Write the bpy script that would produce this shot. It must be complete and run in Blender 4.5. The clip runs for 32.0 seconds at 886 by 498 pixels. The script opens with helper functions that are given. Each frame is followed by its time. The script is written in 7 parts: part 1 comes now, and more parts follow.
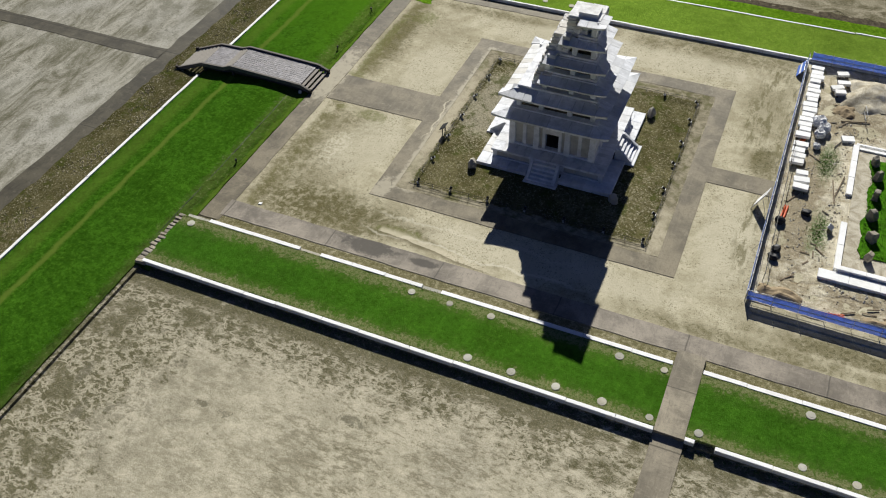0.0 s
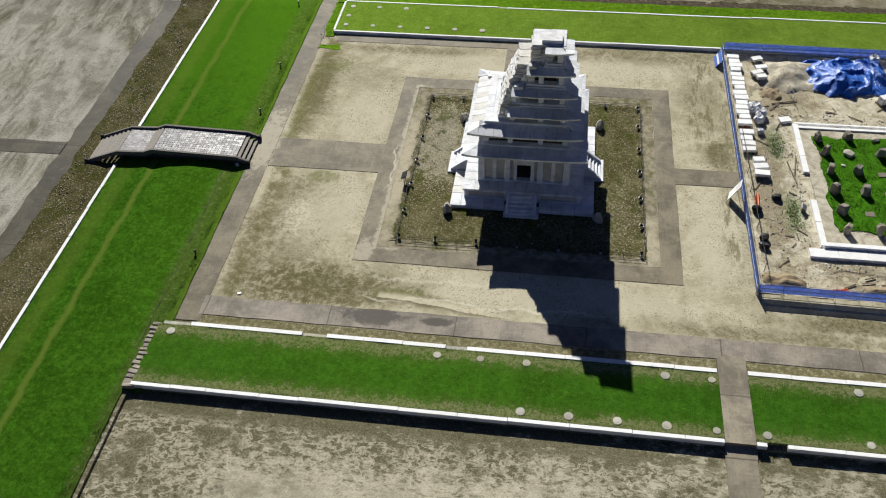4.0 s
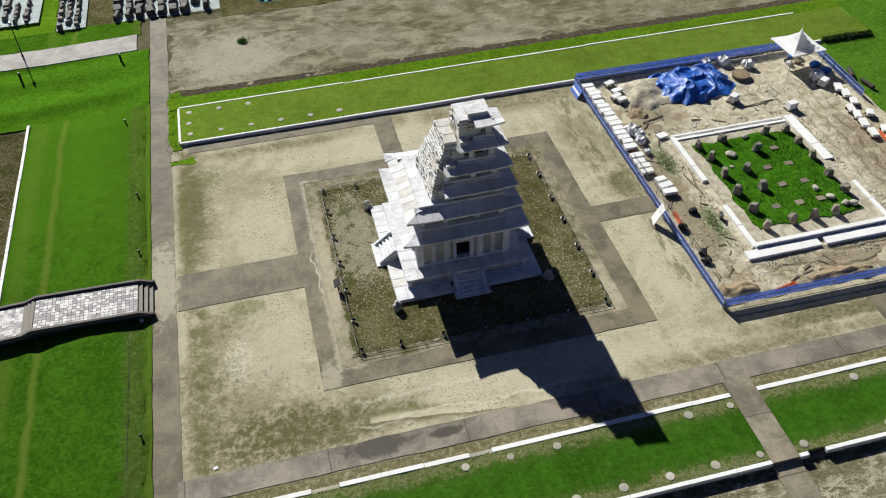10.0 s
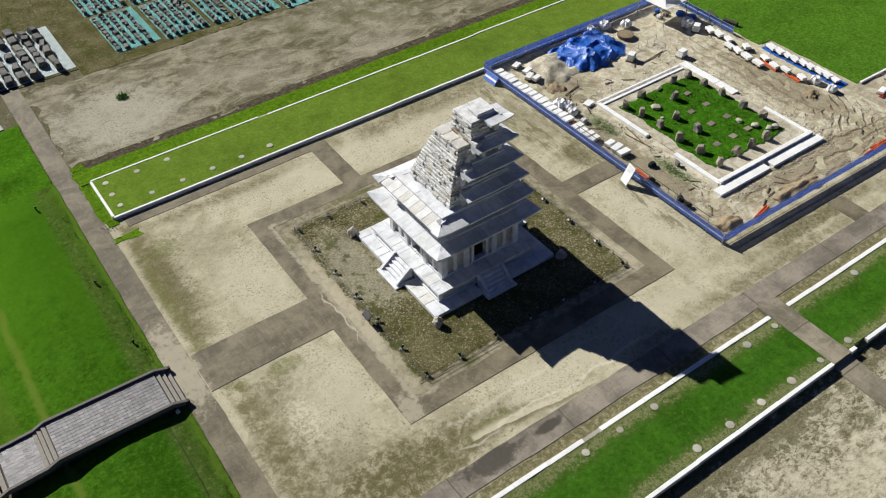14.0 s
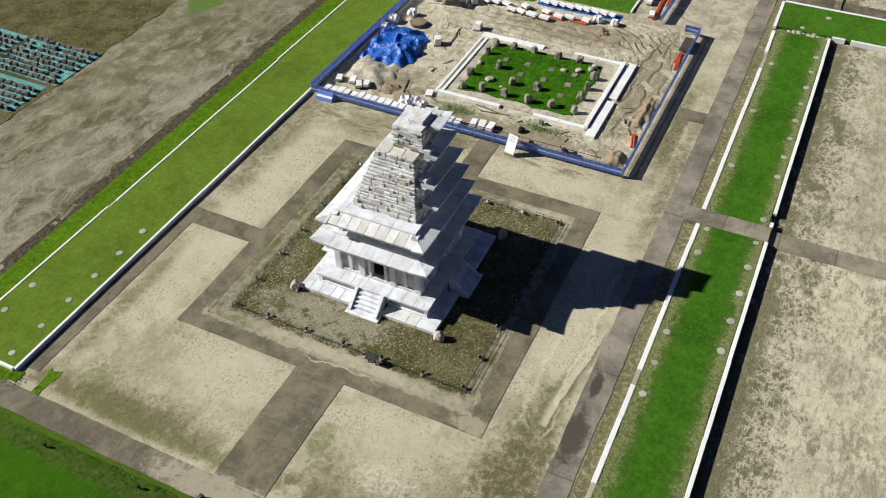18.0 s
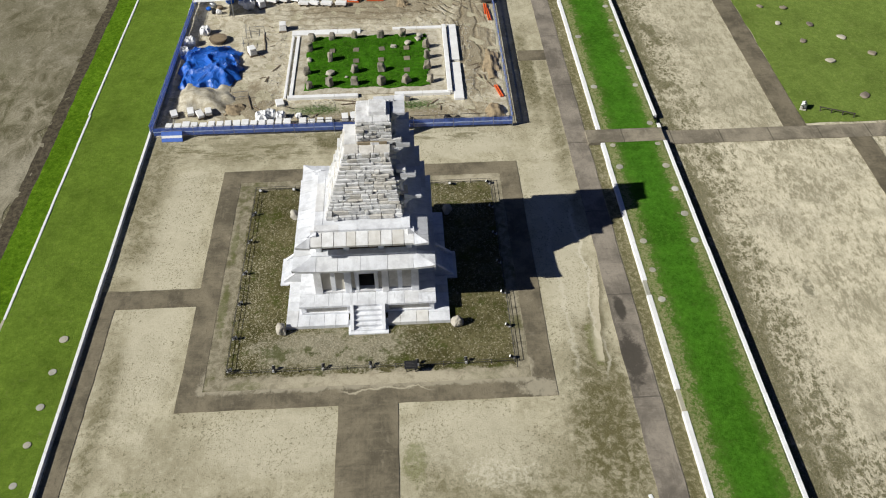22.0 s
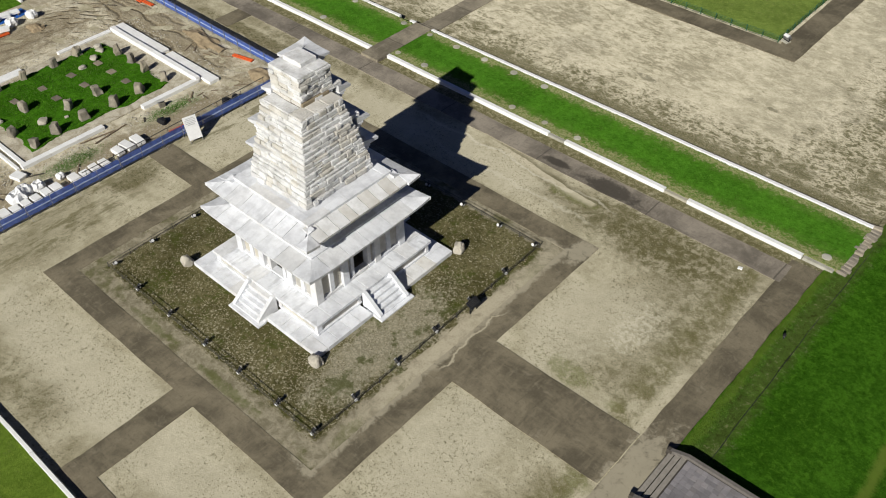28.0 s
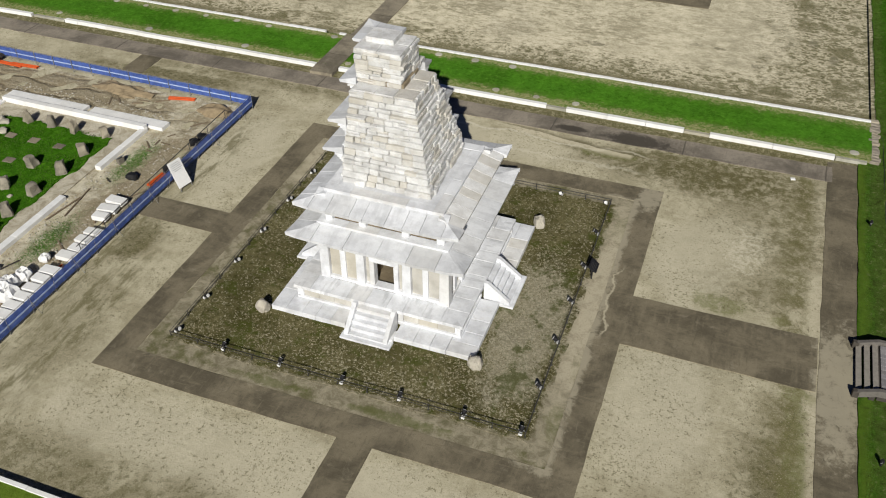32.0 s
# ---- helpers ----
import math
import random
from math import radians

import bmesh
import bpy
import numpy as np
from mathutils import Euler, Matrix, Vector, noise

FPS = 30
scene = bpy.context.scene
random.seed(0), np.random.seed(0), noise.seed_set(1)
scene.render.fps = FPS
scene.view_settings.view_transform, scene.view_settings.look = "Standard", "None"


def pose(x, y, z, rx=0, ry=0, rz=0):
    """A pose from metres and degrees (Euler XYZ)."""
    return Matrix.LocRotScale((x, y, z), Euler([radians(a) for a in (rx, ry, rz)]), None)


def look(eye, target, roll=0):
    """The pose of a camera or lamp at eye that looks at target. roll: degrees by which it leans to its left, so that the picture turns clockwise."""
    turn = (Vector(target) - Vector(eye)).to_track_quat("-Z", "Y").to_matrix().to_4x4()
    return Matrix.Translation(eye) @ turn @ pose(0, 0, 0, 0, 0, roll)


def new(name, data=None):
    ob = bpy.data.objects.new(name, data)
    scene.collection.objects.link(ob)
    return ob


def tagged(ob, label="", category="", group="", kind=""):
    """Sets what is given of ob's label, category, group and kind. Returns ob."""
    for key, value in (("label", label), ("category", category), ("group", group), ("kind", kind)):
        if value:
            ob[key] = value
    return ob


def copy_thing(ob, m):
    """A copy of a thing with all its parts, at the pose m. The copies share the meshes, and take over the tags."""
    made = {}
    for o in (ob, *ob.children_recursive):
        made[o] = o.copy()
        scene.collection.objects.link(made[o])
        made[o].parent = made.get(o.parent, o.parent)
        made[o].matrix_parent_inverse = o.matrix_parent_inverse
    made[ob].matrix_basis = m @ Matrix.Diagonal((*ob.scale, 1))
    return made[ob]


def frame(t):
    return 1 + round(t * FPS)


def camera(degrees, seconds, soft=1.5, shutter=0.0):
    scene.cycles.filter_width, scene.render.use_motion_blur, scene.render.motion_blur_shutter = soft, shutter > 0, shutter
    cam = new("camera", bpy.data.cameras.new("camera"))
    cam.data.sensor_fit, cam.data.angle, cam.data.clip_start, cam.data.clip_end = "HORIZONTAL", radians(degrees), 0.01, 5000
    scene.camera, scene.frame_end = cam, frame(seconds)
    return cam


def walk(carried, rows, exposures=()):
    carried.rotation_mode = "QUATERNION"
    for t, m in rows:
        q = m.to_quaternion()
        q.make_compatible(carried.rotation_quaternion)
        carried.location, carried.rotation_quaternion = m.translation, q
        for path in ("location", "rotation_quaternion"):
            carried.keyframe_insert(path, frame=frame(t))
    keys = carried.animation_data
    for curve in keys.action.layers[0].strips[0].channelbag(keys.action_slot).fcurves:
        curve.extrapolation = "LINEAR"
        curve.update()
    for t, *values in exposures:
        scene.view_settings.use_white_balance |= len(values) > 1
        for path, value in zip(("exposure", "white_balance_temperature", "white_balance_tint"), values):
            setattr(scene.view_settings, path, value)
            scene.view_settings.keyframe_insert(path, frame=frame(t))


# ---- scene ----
EXPOSURES = [(0.0, 0.73, 6500, 10), (12.0, 0.72, 6500, 10), (19.0, 0.66, 6500, 10), (24.0, 0.51, 6530, 10), (28.0, 0.35, 6640, 10), (32.0, 0.19, 6680, 10)]
cam = camera(54.1, 32.0, 1.1)
# seconds, place in metres, turn in degrees
ROWS = [
    (0.0, 16.48, -62.58, 50.78, 44.53, 1.56, 23.48),
    (0.5, 14.23, -63.13, 50.73, 44.40, 1.58, 21.23),
    (1.0, 12.20, -63.45, 50.72, 43.54, 1.64, 19.26),
    (1.5, 10.34, -63.52, 50.73, 42.51, 1.71, 17.19),
    (2.0, 8.51, -63.40, 50.84, 42.00, 1.72, 15.07),
    (2.5, 6.88, -63.15, 50.95, 42.10, 1.77, 13.21),
    (3.0, 5.28, -62.92, 51.03, 42.66, 1.73, 11.37),
    (3.5, 3.84, -62.54, 51.11, 43.76, 1.78, 9.60),
    (4.0, 2.45, -62.13, 51.22, 45.10, 1.74, 7.85),
    (4.5, 1.11, -61.71, 51.32, 46.51, 1.69, 5.95),
    (6.5, -3.73, -59.65, 51.66, 47.10, 1.63, -1.79),
    (7.0, -4.84, -59.02, 51.70, 47.06, 1.64, -3.67),
    (7.5, -6.02, -58.40, 51.73, 47.08, 1.57, -5.53),
    (8.0, -7.27, -57.76, 51.77, 47.07, 1.55, -7.35),
    (8.5, -8.53, -57.16, 51.79, 47.05, 1.53, -9.01),
    (9.0, -10.00, -56.45, 51.85, 47.00, 1.49, -10.76),
    (9.5, -11.61, -55.75, 51.86, 47.01, 1.47, -12.46),
    (10.0, -13.39, -55.01, 51.87, 47.00, 1.43, -14.15),
    (10.5, -15.37, -54.19, 51.92, 46.97, 1.41, -15.84),
    (11.0, -17.52, -53.28, 51.99, 46.92, 1.38, -17.41),
    (11.5, -19.81, -52.31, 52.02, 46.87, 1.38, -19.13),
    (12.0, -22.23, -51.25, 51.99, 46.86, 1.34, -20.91),
    (12.5, -24.70, -50.11, 51.99, 46.84, 1.32, -22.86),
    (13.0, -26.97, -48.91, 52.10, 46.77, 1.36, -26.64),
    (13.5, -29.38, -47.39, 52.17, 46.69, 1.32, -31.88),
    (14.0, -31.84, -45.65, 52.16, 46.69, 1.26, -35.12),
    (14.5, -34.01, -43.94, 52.20, 46.67, 1.30, -38.01),
    (15.0, -36.11, -42.05, 52.20, 46.63, 1.30, -42.93),
    (15.5, -38.20, -39.82, 52.19, 46.63, 1.21, -47.58),
    (17.5, -44.81, -30.01, 52.19, 46.52, 1.05, -61.18),
    (18.0, -46.12, -27.27, 52.21, 46.51, 0.99, -64.23),
    (18.5, -47.33, -24.58, 52.00, 46.50, 0.98, -66.25),
    (19.0, -48.41, -21.94, 51.60, 46.52, 0.99, -69.79),
    (19.5, -49.25, -19.09, 51.18, 46.50, 0.89, -75.76),
    (20.0, -49.77, -16.04, 50.79, 46.46, 0.76, -81.67),
    (20.5, -50.05, -12.81, 50.54, 46.40, 0.60, -84.67),
    (21.0, -50.29, -9.85, 50.38, 46.41, 0.60, -86.53),
    (21.5, -50.37, -6.95, 50.10, 46.42, 0.63, -89.29),
    (22.0, -50.21, -3.96, 49.73, 46.41, 0.60, -92.90),
    (22.5, -49.91, -0.98, 49.22, 46.46, 0.55, -97.38),
    (23.0, -49.34, 2.04, 48.61, 46.50, 0.46, -101.80),
    (23.5, -48.58, 4.87, 48.12, 46.50, 0.45, -105.73),
    (24.0, -47.68, 7.66, 47.65, 46.53, 0.42, -109.51),
    (24.5, -46.59, 10.38, 47.17, 46.57, 0.40, -112.98),
    (26.5, -40.75, 20.42, 44.21, 46.67, 0.25, -127.05),
    (27.0, -38.91, 22.52, 43.20, 46.68, 0.27, -131.09),
    (27.5, -36.89, 24.50, 42.23, 46.70, 0.29, -134.89),
    (28.0, -34.77, 26.36, 41.38, 46.70, 0.30, -138.23),
    (28.5, -32.56, 28.13, 40.55, 46.73, 0.27, -141.03),
    (29.0, -30.27, 29.76, 39.79, 47.16, 0.23, -143.09),
    (29.5, -27.94, 31.33, 39.04, 47.84, 0.20, -145.10),
    (30.0, -25.57, 32.83, 38.32, 49.24, 0.15, -146.95),
    (30.5, -23.27, 34.29, 37.51, 50.49, 0.16, -149.33),
    (31.0, -20.87, 35.59, 36.65, 50.56, 0.13, -152.46),
    (31.5, -18.49, 36.67, 35.81, 50.61, 0.13, -155.93),
    (32.0, -16.09, 37.58, 34.99, 50.65, 0.14, -159.78),
]
walk(cam, [(t, pose(*row)) for t, *row in ROWS], EXPOSURES)

# ---- light ----
SUN_WAY = Vector((-5.85, 21.07, 14.1)).normalized()
world = bpy.data.worlds.new("sky")
scene.world = world
world.use_nodes = True
wn = world.node_tree
sky = wn.nodes.new("ShaderNodeTexSky")
sky.sky_type = "NISHITA"
sky.sun_disc = False
sky.ozone_density = 3.0
sky.sun_elevation = math.asin(SUN_WAY.z)
sky.sun_rotation = math.atan2(SUN_WAY.x, SUN_WAY.y)
background = wn.nodes["Background"]
background.inputs["Strength"].default_value = 0.0122
clear = wn.nodes.new("ShaderNodeMix")
clear.data_type = "RGBA"
clear.blend_type = "MULTIPLY"
clear.inputs[0].default_value = 1.0
clear.inputs[7].default_value = (0.8, 0.94, 1.55, 1)
wn.links.new(sky.outputs[0], clear.inputs[6])
wn.links.new(clear.outputs[2], background.inputs["Color"])
sun_data = bpy.data.lights.new("sun", "SUN")
sun_data.energy = 4.2
sun_data.angle = radians(0.5)
sun_data.color = (0.985, 0.97, 0.9)
sun = new("sun", sun_data)
sun.matrix_world = look(SUN_WAY * 200, (0, 0, 0))

# ---- materials ----
class Mat:
    """A node material under construction; positions are world metres."""

    def __init__(self, name, rough=0.8, metal=0.0, spec=0.3):
        self.m = bpy.data.materials.new(name)
        self.m.use_nodes = True
        self.t = self.m.node_tree
        self.b = self.t.nodes["Principled BSDF"]
        self.b.inputs["Roughness"].default_value = rough
        self.b.inputs["Metallic"].default_value = metal
        self.b.inputs["Specular IOR Level"].default_value = spec
        self.b.inputs["Diffuse Roughness"].default_value = 0.05 if spec < 0.1 else 0.0
        self.pos = self.t.nodes.new("ShaderNodeNewGeometry").outputs["Position"]

    def link(self, a, b):
        self.t.links.new(a, b)

    def put(self, socket, v):
        if hasattr(v, "is_linked"):
            self.link(v, socket)
        elif isinstance(v, tuple) and len(v) == 3 and socket.type == "RGBA":
            socket.default_value = (*v, 1)
        else:
            socket.default_value = v

    def scaled(self, s, turn=0.0):
        n = self.t.nodes.new("ShaderNodeMapping")
        n.inputs["Scale"].default_value = s
        n.inputs["Rotation"].default_value = (0, 0, turn)
        self.link(self.pos, n.inputs["Vector"])
        return n.outputs[0]

    def noise(self, scale, detail=6, rough=0.6, vec=None, distortion=0.0):
        n = self.t.nodes.new("ShaderNodeTexNoise")
        n.inputs["Scale"].default_value = scale
        n.inputs["Detail"].default_value = detail
        n.inputs["Roughness"].default_value = rough
        n.inputs["Distortion"].default_value = distortion
        self.link(vec or self.pos, n.inputs["Vector"])
        return n.outputs["Fac"]

    def step(self, v, lo, hi, a=0.0, b=1.0):
        n = self.t.nodes.new("ShaderNodeMapRange")
        n.interpolation_type = "SMOOTHSTEP"
        for i, x in enumerate((v, lo, hi, a, b)):
            self.put(n.inputs[i], x)
        return n.outputs[0]

    def math(self, op, a, b=0.0, c=0.0):
        n = self.t.nodes.new("ShaderNodeMath")
        n.operation = op
        for i, x in enumerate((a, b, c)):
            self.put(n.inputs[i], x)
        return n.outputs[0]

    def mix(self, f, a, b, kind="MIX"):
        n = self.t.nodes.new("ShaderNodeMix")
        n.data_type = "RGBA"
        n.blend_type = kind
        self.put(n.inputs[0], f)
        self.put(n.inputs[6], a)
        self.put(n.inputs[7], b)
        return n.outputs[2]

    def axis(self, i):
        n = self.t.nodes.new("ShaderNodeSeparateXYZ")
        self.link(self.pos, n.inputs[0])
        return n.outputs[i]

    def random(self):
        return self.t.nodes.new("ShaderNodeObjectInfo").outputs["Random"]

    def island(self):
        return self.t.nodes.new("ShaderNodeNewGeometry").outputs["Random Per Island"]

    def blob(self, x, y, rx, ry, soft=0.5):
        """1 inside an uneven patch of ground round (x, y)."""
        dx = self.math("DIVIDE", self.math("SUBTRACT", self.axis(0), x), rx)
        dy = self.math("DIVIDE", self.math("SUBTRACT", self.axis(1), y), ry)
        d = self.math("SQRT", self.math("ADD", self.math("MULTIPLY", dx, dx), self.math("MULTIPLY", dy, dy)))
        d = self.math("ADD", d, self.math("MULTIPLY", self.math("SUBTRACT", self.noise(0.4, 10, 0.66, distortion=0.6), 0.5), 1.6))
        return self.step(d, 1.0 - soft, 1.0 + soft, 1.0, 0.0)

    def bump(self, h, strength=0.5, dist=0.05):
        n = self.t.nodes.new("ShaderNodeBump")
        n.inputs["Strength"].default_value = strength
        n.inputs["Distance"].default_value = dist
        self.link(h, n.inputs["Height"])
        self.link(n.outputs[0], self.b.inputs["Normal"])
        return self

    def done(self, color):
        self.put(self.b.inputs["Base Color"], color)
        return self.m


def specks(m, scale, lo, hi, cluster, c_lo, c_hi, strength):
    """Small dark flecks that gather in clusters."""
    f = m.step(m.noise(scale, 4, 0.7, distortion=0.3), lo, hi)
    c = m.step(m.noise(cluster, 5, 0.65), c_lo, c_hi)
    return m.math("MULTIPLY", m.math("MULTIPLY", f, c), strength)


def ragged(m, mask, scale, lo, hi, gain=0.4, rough=0.74):
    """Turn a soft mask into a patch that frays into flecks at its rim."""
    f = m.noise(scale, 12, rough, distortion=0.5)
    return m.step(m.math("ADD", f, m.math("MULTIPLY", m.math("SUBTRACT", mask, 0.5), gain)), lo, hi)


def most(m, masks):
    out = masks[0]
    for k in masks[1:]:
        out = m.math("MAXIMUM", out, k)
    return out


def dirt_material():
    m = Mat("sandy_soil", 1.0, spec=0.0)
    big = m.noise(0.13, 6, 0.62)
    mid = m.noise(0.42, 9, 0.62, distortion=0.5)
    crumb = m.noise(3.1, 11, 0.72, distortion=0.5)
    fine = m.noise(9.0, 6, 0.75)
    base = m.mix(m.step(mid, 0.3, 0.68), (0.365, 0.328, 0.222), (0.545, 0.50, 0.362))
    base = m.mix(m.step(big, 0.46, 0.64, 0.0, 0.5), base, (0.30, 0.27, 0.18))
    grain = m.noise(2.2, 11, 0.8, distortion=0.2)
    base = m.mix(m.step(grain, 0.52, 0.61, 0.0, 0.5), base, (0.235, 0.21, 0.138))
    base = m.mix(m.step(grain, 0.46, 0.38, 0.0, 0.5), base, (0.61, 0.56, 0.425))
    # washed-out pale sand
    pale = most(m, [m.blob(-16.4, -6.5, 2.6, 4.6, 0.6), m.blob(-18.6, -9.8, 3.0, 2.2, 0.6), m.blob(2.0, -15.7, 12.0, 1.7, 0.6), m.blob(-16.3, 6.0, 2.6, 5.0, 0.6), m.blob(0.0, 16.4, 15.0, 2.2, 0.6), m.blob(16.4, -7.0, 2.2, 6.0, 0.6)])
    base = m.mix(m.math("MULTIPLY", m.step(m.math("ADD", pale, m.math("MULTIPLY", mid, 0.5)), 0.4, 1.1), 0.6), base, (0.555, 0.512, 0.385))
    # damp, mossy and trodden soil
    faint = most(m, [m.blob(-15.0, 18.6, 9.0, 0.8, 0.7), m.blob(11.0, 19.8, 13.0, 1.7, 0.6), m.blob(22.0, -18.0, 12.0, 0.8, 0.6)])
    damp = most(m, [m.math("MULTIPLY", faint, 0.7), m.math("MULTIPLY", m.blob(-20.6, -12.5, 3.6, 6.5, 0.7), 0.5), m.blob(-14.5, -16.4, 7.0, 2.0, 0.7), m.math("MULTIPLY", m.blob(-20.8, -5.0, 2.2, 2.6, 0.7), 0.6), m.blob(-22.0, 11.5, 1.7, 7.0, 0.7),
                    m.math("MULTIPLY", m.blob(16.9, 11.5, 2.3, 9.0, 0.8), 0.35),
                    m.blob(17.6, 3.5, 1.2, 3.0, 0.7), m.blob(-6.8, -17.3, 1.6, 0.7, 0.6), m.blob(28.0, -16.4, 8.0, 0.9, 0.7)])
    base = m.mix(m.math("MULTIPLY", damp, m.step(mid, 0.75, 0.3, 0.42, 0.9)), base, (0.205, 0.182, 0.107))
    base = m.mix(m.math("MULTIPLY", ragged(m, damp, 1.5, 0.5, 0.66, 0.34, 0.7), 0.6), base, (0.15, 0.135, 0.07))
    base = m.mix(m.math("MULTIPLY", m.step(m.math("ADD", crumb, m.math("MULTIPLY", damp, 0.12)), 0.62, 0.68), m.math("MULTIPLY", damp, 0.7)), base, (0.085, 0.077, 0.036))
    base = m.mix(m.math("MULTIPLY", m.step(crumb, 0.43, 0.35), m.math("MULTIPLY", damp, 0.4)), base, (0.42, 0.38, 0.265))
    green = most(m, [m.blob(-23.0, 9.0, 0.8, 8.0, 0.6), m.blob(-21.0, 15.0, 2.0, 2.0, 0.7), m.blob(-18.4, -3.2, 2.4, 1.0, 0.7), m.blob(-9.0, -16.9, 2.6, 0.7, 0.6), m.blob(-22.9, 2.6, 1.2, 0.8, 0.6), m.blob(-21.9, -2.9, 0.9, 0.5, 0.5)])
    base = m.mix(m.math("MULTIPLY", ragged(m, green, 2.2, 0.5, 0.74, 0.4), 0.6), base, (0.15, 0.165, 0.05))
    # a pale berm beside the side way, with a mossy hollow behind it
    side = m.math("ADD", m.axis(0), m.math("MULTIPLY", m.math("SUBTRACT", m.noise(0.7, 9, 0.7), 0.5), 1.0))
    hollow = m.math("MULTIPLY", m.step(side, -23.5, -22.9), m.step(side, -22.4, -20.6, 1.0, 0.0))
    base = m.mix(m.math("MULTIPLY", m.math("MULTIPLY", hollow, m.step(m.noise(0.9, 10, 0.75), 0.4, 0.58)), 0.85), base, (0.15, 0.138, 0.06))
    base = m.mix(m.step(m.math("ABSOLUTE", m.math("SUBTRACT", side, -23.75)), 0.05, 0.4, 0.35, 0.0), base, (0.50, 0.45, 0.33))
    # dark mossy islands and bare pale ones in the corner that lies damp
    corner = most(m, [m.blob(-17.2, -16.6, 6.6, 2.6, 0.5), m.math("MULTIPLY", m.blob(-21.9, -12.5, 2.6, 6.2, 0.6), 0.6), m.math("MULTIPLY", m.blob(-19.8, -5.0, 3.0, 2.0, 0.6), 0.3)])
    isle = m.noise(1.5, 11, 0.76, distortion=0.3)
    base = m.mix(m.math("MULTIPLY", m.step(isle, 0.43, 0.55), m.math("MULTIPLY", corner, 0.92)), base, (0.116, 0.104, 0.045))
    base = m.mix(m.math("MULTIPLY", m.step(isle, 0.4, 0.33), m.math("MULTIPLY", corner, 0.6)), base, (0.5, 0.455, 0.33))
    # mossy streaks that run along the site fence
    run = m.noise(1.0, 9, 0.72, vec=m.scaled((1.5, 0.35, 1.0), 0.06))
    lee = most(m, [m.blob(16.4, 9.6, 1.7, 5.2, 0.5), m.blob(18.7, 8.0, 0.5, 12.0, 0.5), m.blob(16.8, 17.0, 1.6, 2.6, 0.6), m.blob(17.8, -6.0, 0.8, 5.0, 0.6)])
    base = m.mix(m.math("MULTIPLY", m.step(run, 0.46, 0.58), m.math("MULTIPLY", lee, 0.75)), base, (0.14, 0.126, 0.06))
    # the dry rim beside the long way
    rim = m.math("MULTIPLY", m.step(m.axis(1), -20.75, -20.5, 1.0, 0.0), m.step(m.noise(0.45, 6, 0.7), 0.26, 0.42))
    straw = m.mix(m.step(m.noise(2.6, 10, 0.8), 0.46, 0.64), (0.098, 0.09, 0.035), (0.33, 0.3, 0.185))
    base = m.mix(m.math("MULTIPLY", rim, 0.92), base, straw)
    # dry clods that gather in drifts
    base = m.mix(specks(m, 4.6, 0.56, 0.61, 0.3, 0.44, 0.56, 0.7), base, (0.13, 0.116, 0.062))
    base = m.mix(specks(m, 7.0, 0.58, 0.64, 0.45, 0.44, 0.6, 0.65), base, (0.13, 0.117, 0.07))
    base = m.mix(m.step(fine, 0.53, 0.68, 0.0, 0.45), base, (0.22, 0.197, 0.128))
    chalk = m.blob(-19.3, -8.8, 1.7, 3.2, 0.6)
    base = m.mix(m.math("MULTIPLY", ragged(m, chalk, 3.6, 0.56, 0.66, 0.22, 0.8), 0.6), base, (0.65, 0.605, 0.47))
    base = m.mix(m.step(m.noise(16.0, 3), 0.56, 0.7, 0.0, 0.35), base, (0.64, 0.595, 0.46))
    # dried run-off lines
    flow = m.math("ADD", m.axis(1), m.math("MULTIPLY", m.math("SUBTRACT", m.noise(0.33, 7, 0.66), 0.5), 3.0))
    for y, k in ((-17.35, 0.55), (-15.2, 0.3)):
        line = m.step(m.math("ABSOLUTE", m.math("SUBTRACT", flow, y)), 0.03, 0.22, k, 0.0)
        line = m.math("MULTIPLY", line, m.math("MULTIPLY", m.step(m.axis(0), -13.0, -10.0), m.step(m.axis(0), 4.0, 9.0, 1.0, 0.0)))
        base = m.mix(line, base, (0.68, 0.64, 0.52))
    # a fan of washed silt with a sharp tip at the edge of the long way
    silt = m.math("ADD", m.axis(1), m.math("MULTIPLY", m.noise(0.8, 6, 0.6), 0.5))
    edge = m.step(m.axis(0), -10.8, 2.0, -17.1, -18.35)
    d = m.math("SUBTRACT", silt, edge)
    inside = m.math("MULTIPLY", m.step(m.axis(0), -10.7, -10.4), m.step(m.axis(0), -3.0, 1.5, 1.0, 0.0))
    base = m.mix(m.math("MULTIPLY", m.math("MULTIPLY", m.step(d, 0.0, 0.05), m.step(d, 0.2, 0.9, 1.0, 0.0)), m.math("MULTIPLY", inside, 0.7)), base, (0.62, 0.56, 0.42))
    base = m.mix(m.math("MULTIPLY", m.math("MULTIPLY", m.step(d, -0.5, -0.02), m.step(d, 0.0, 0.03, 1.0, 0.0)), m.math("MULTIPLY", inside, 0.6)), base, (0.16, 0.14, 0.09))
    pits = m.noise(2.6, 9, 0.7, distortion=0.4)
    m.bump(m.math("ADD", m.math("ADD", m.math("MULTIPLY", crumb, 0.5), m.math("MULTIPLY", fine, 0.4)), m.math("MULTIPLY", pits, 0.35)), 0.6, 0.08)
    return m.done(base)


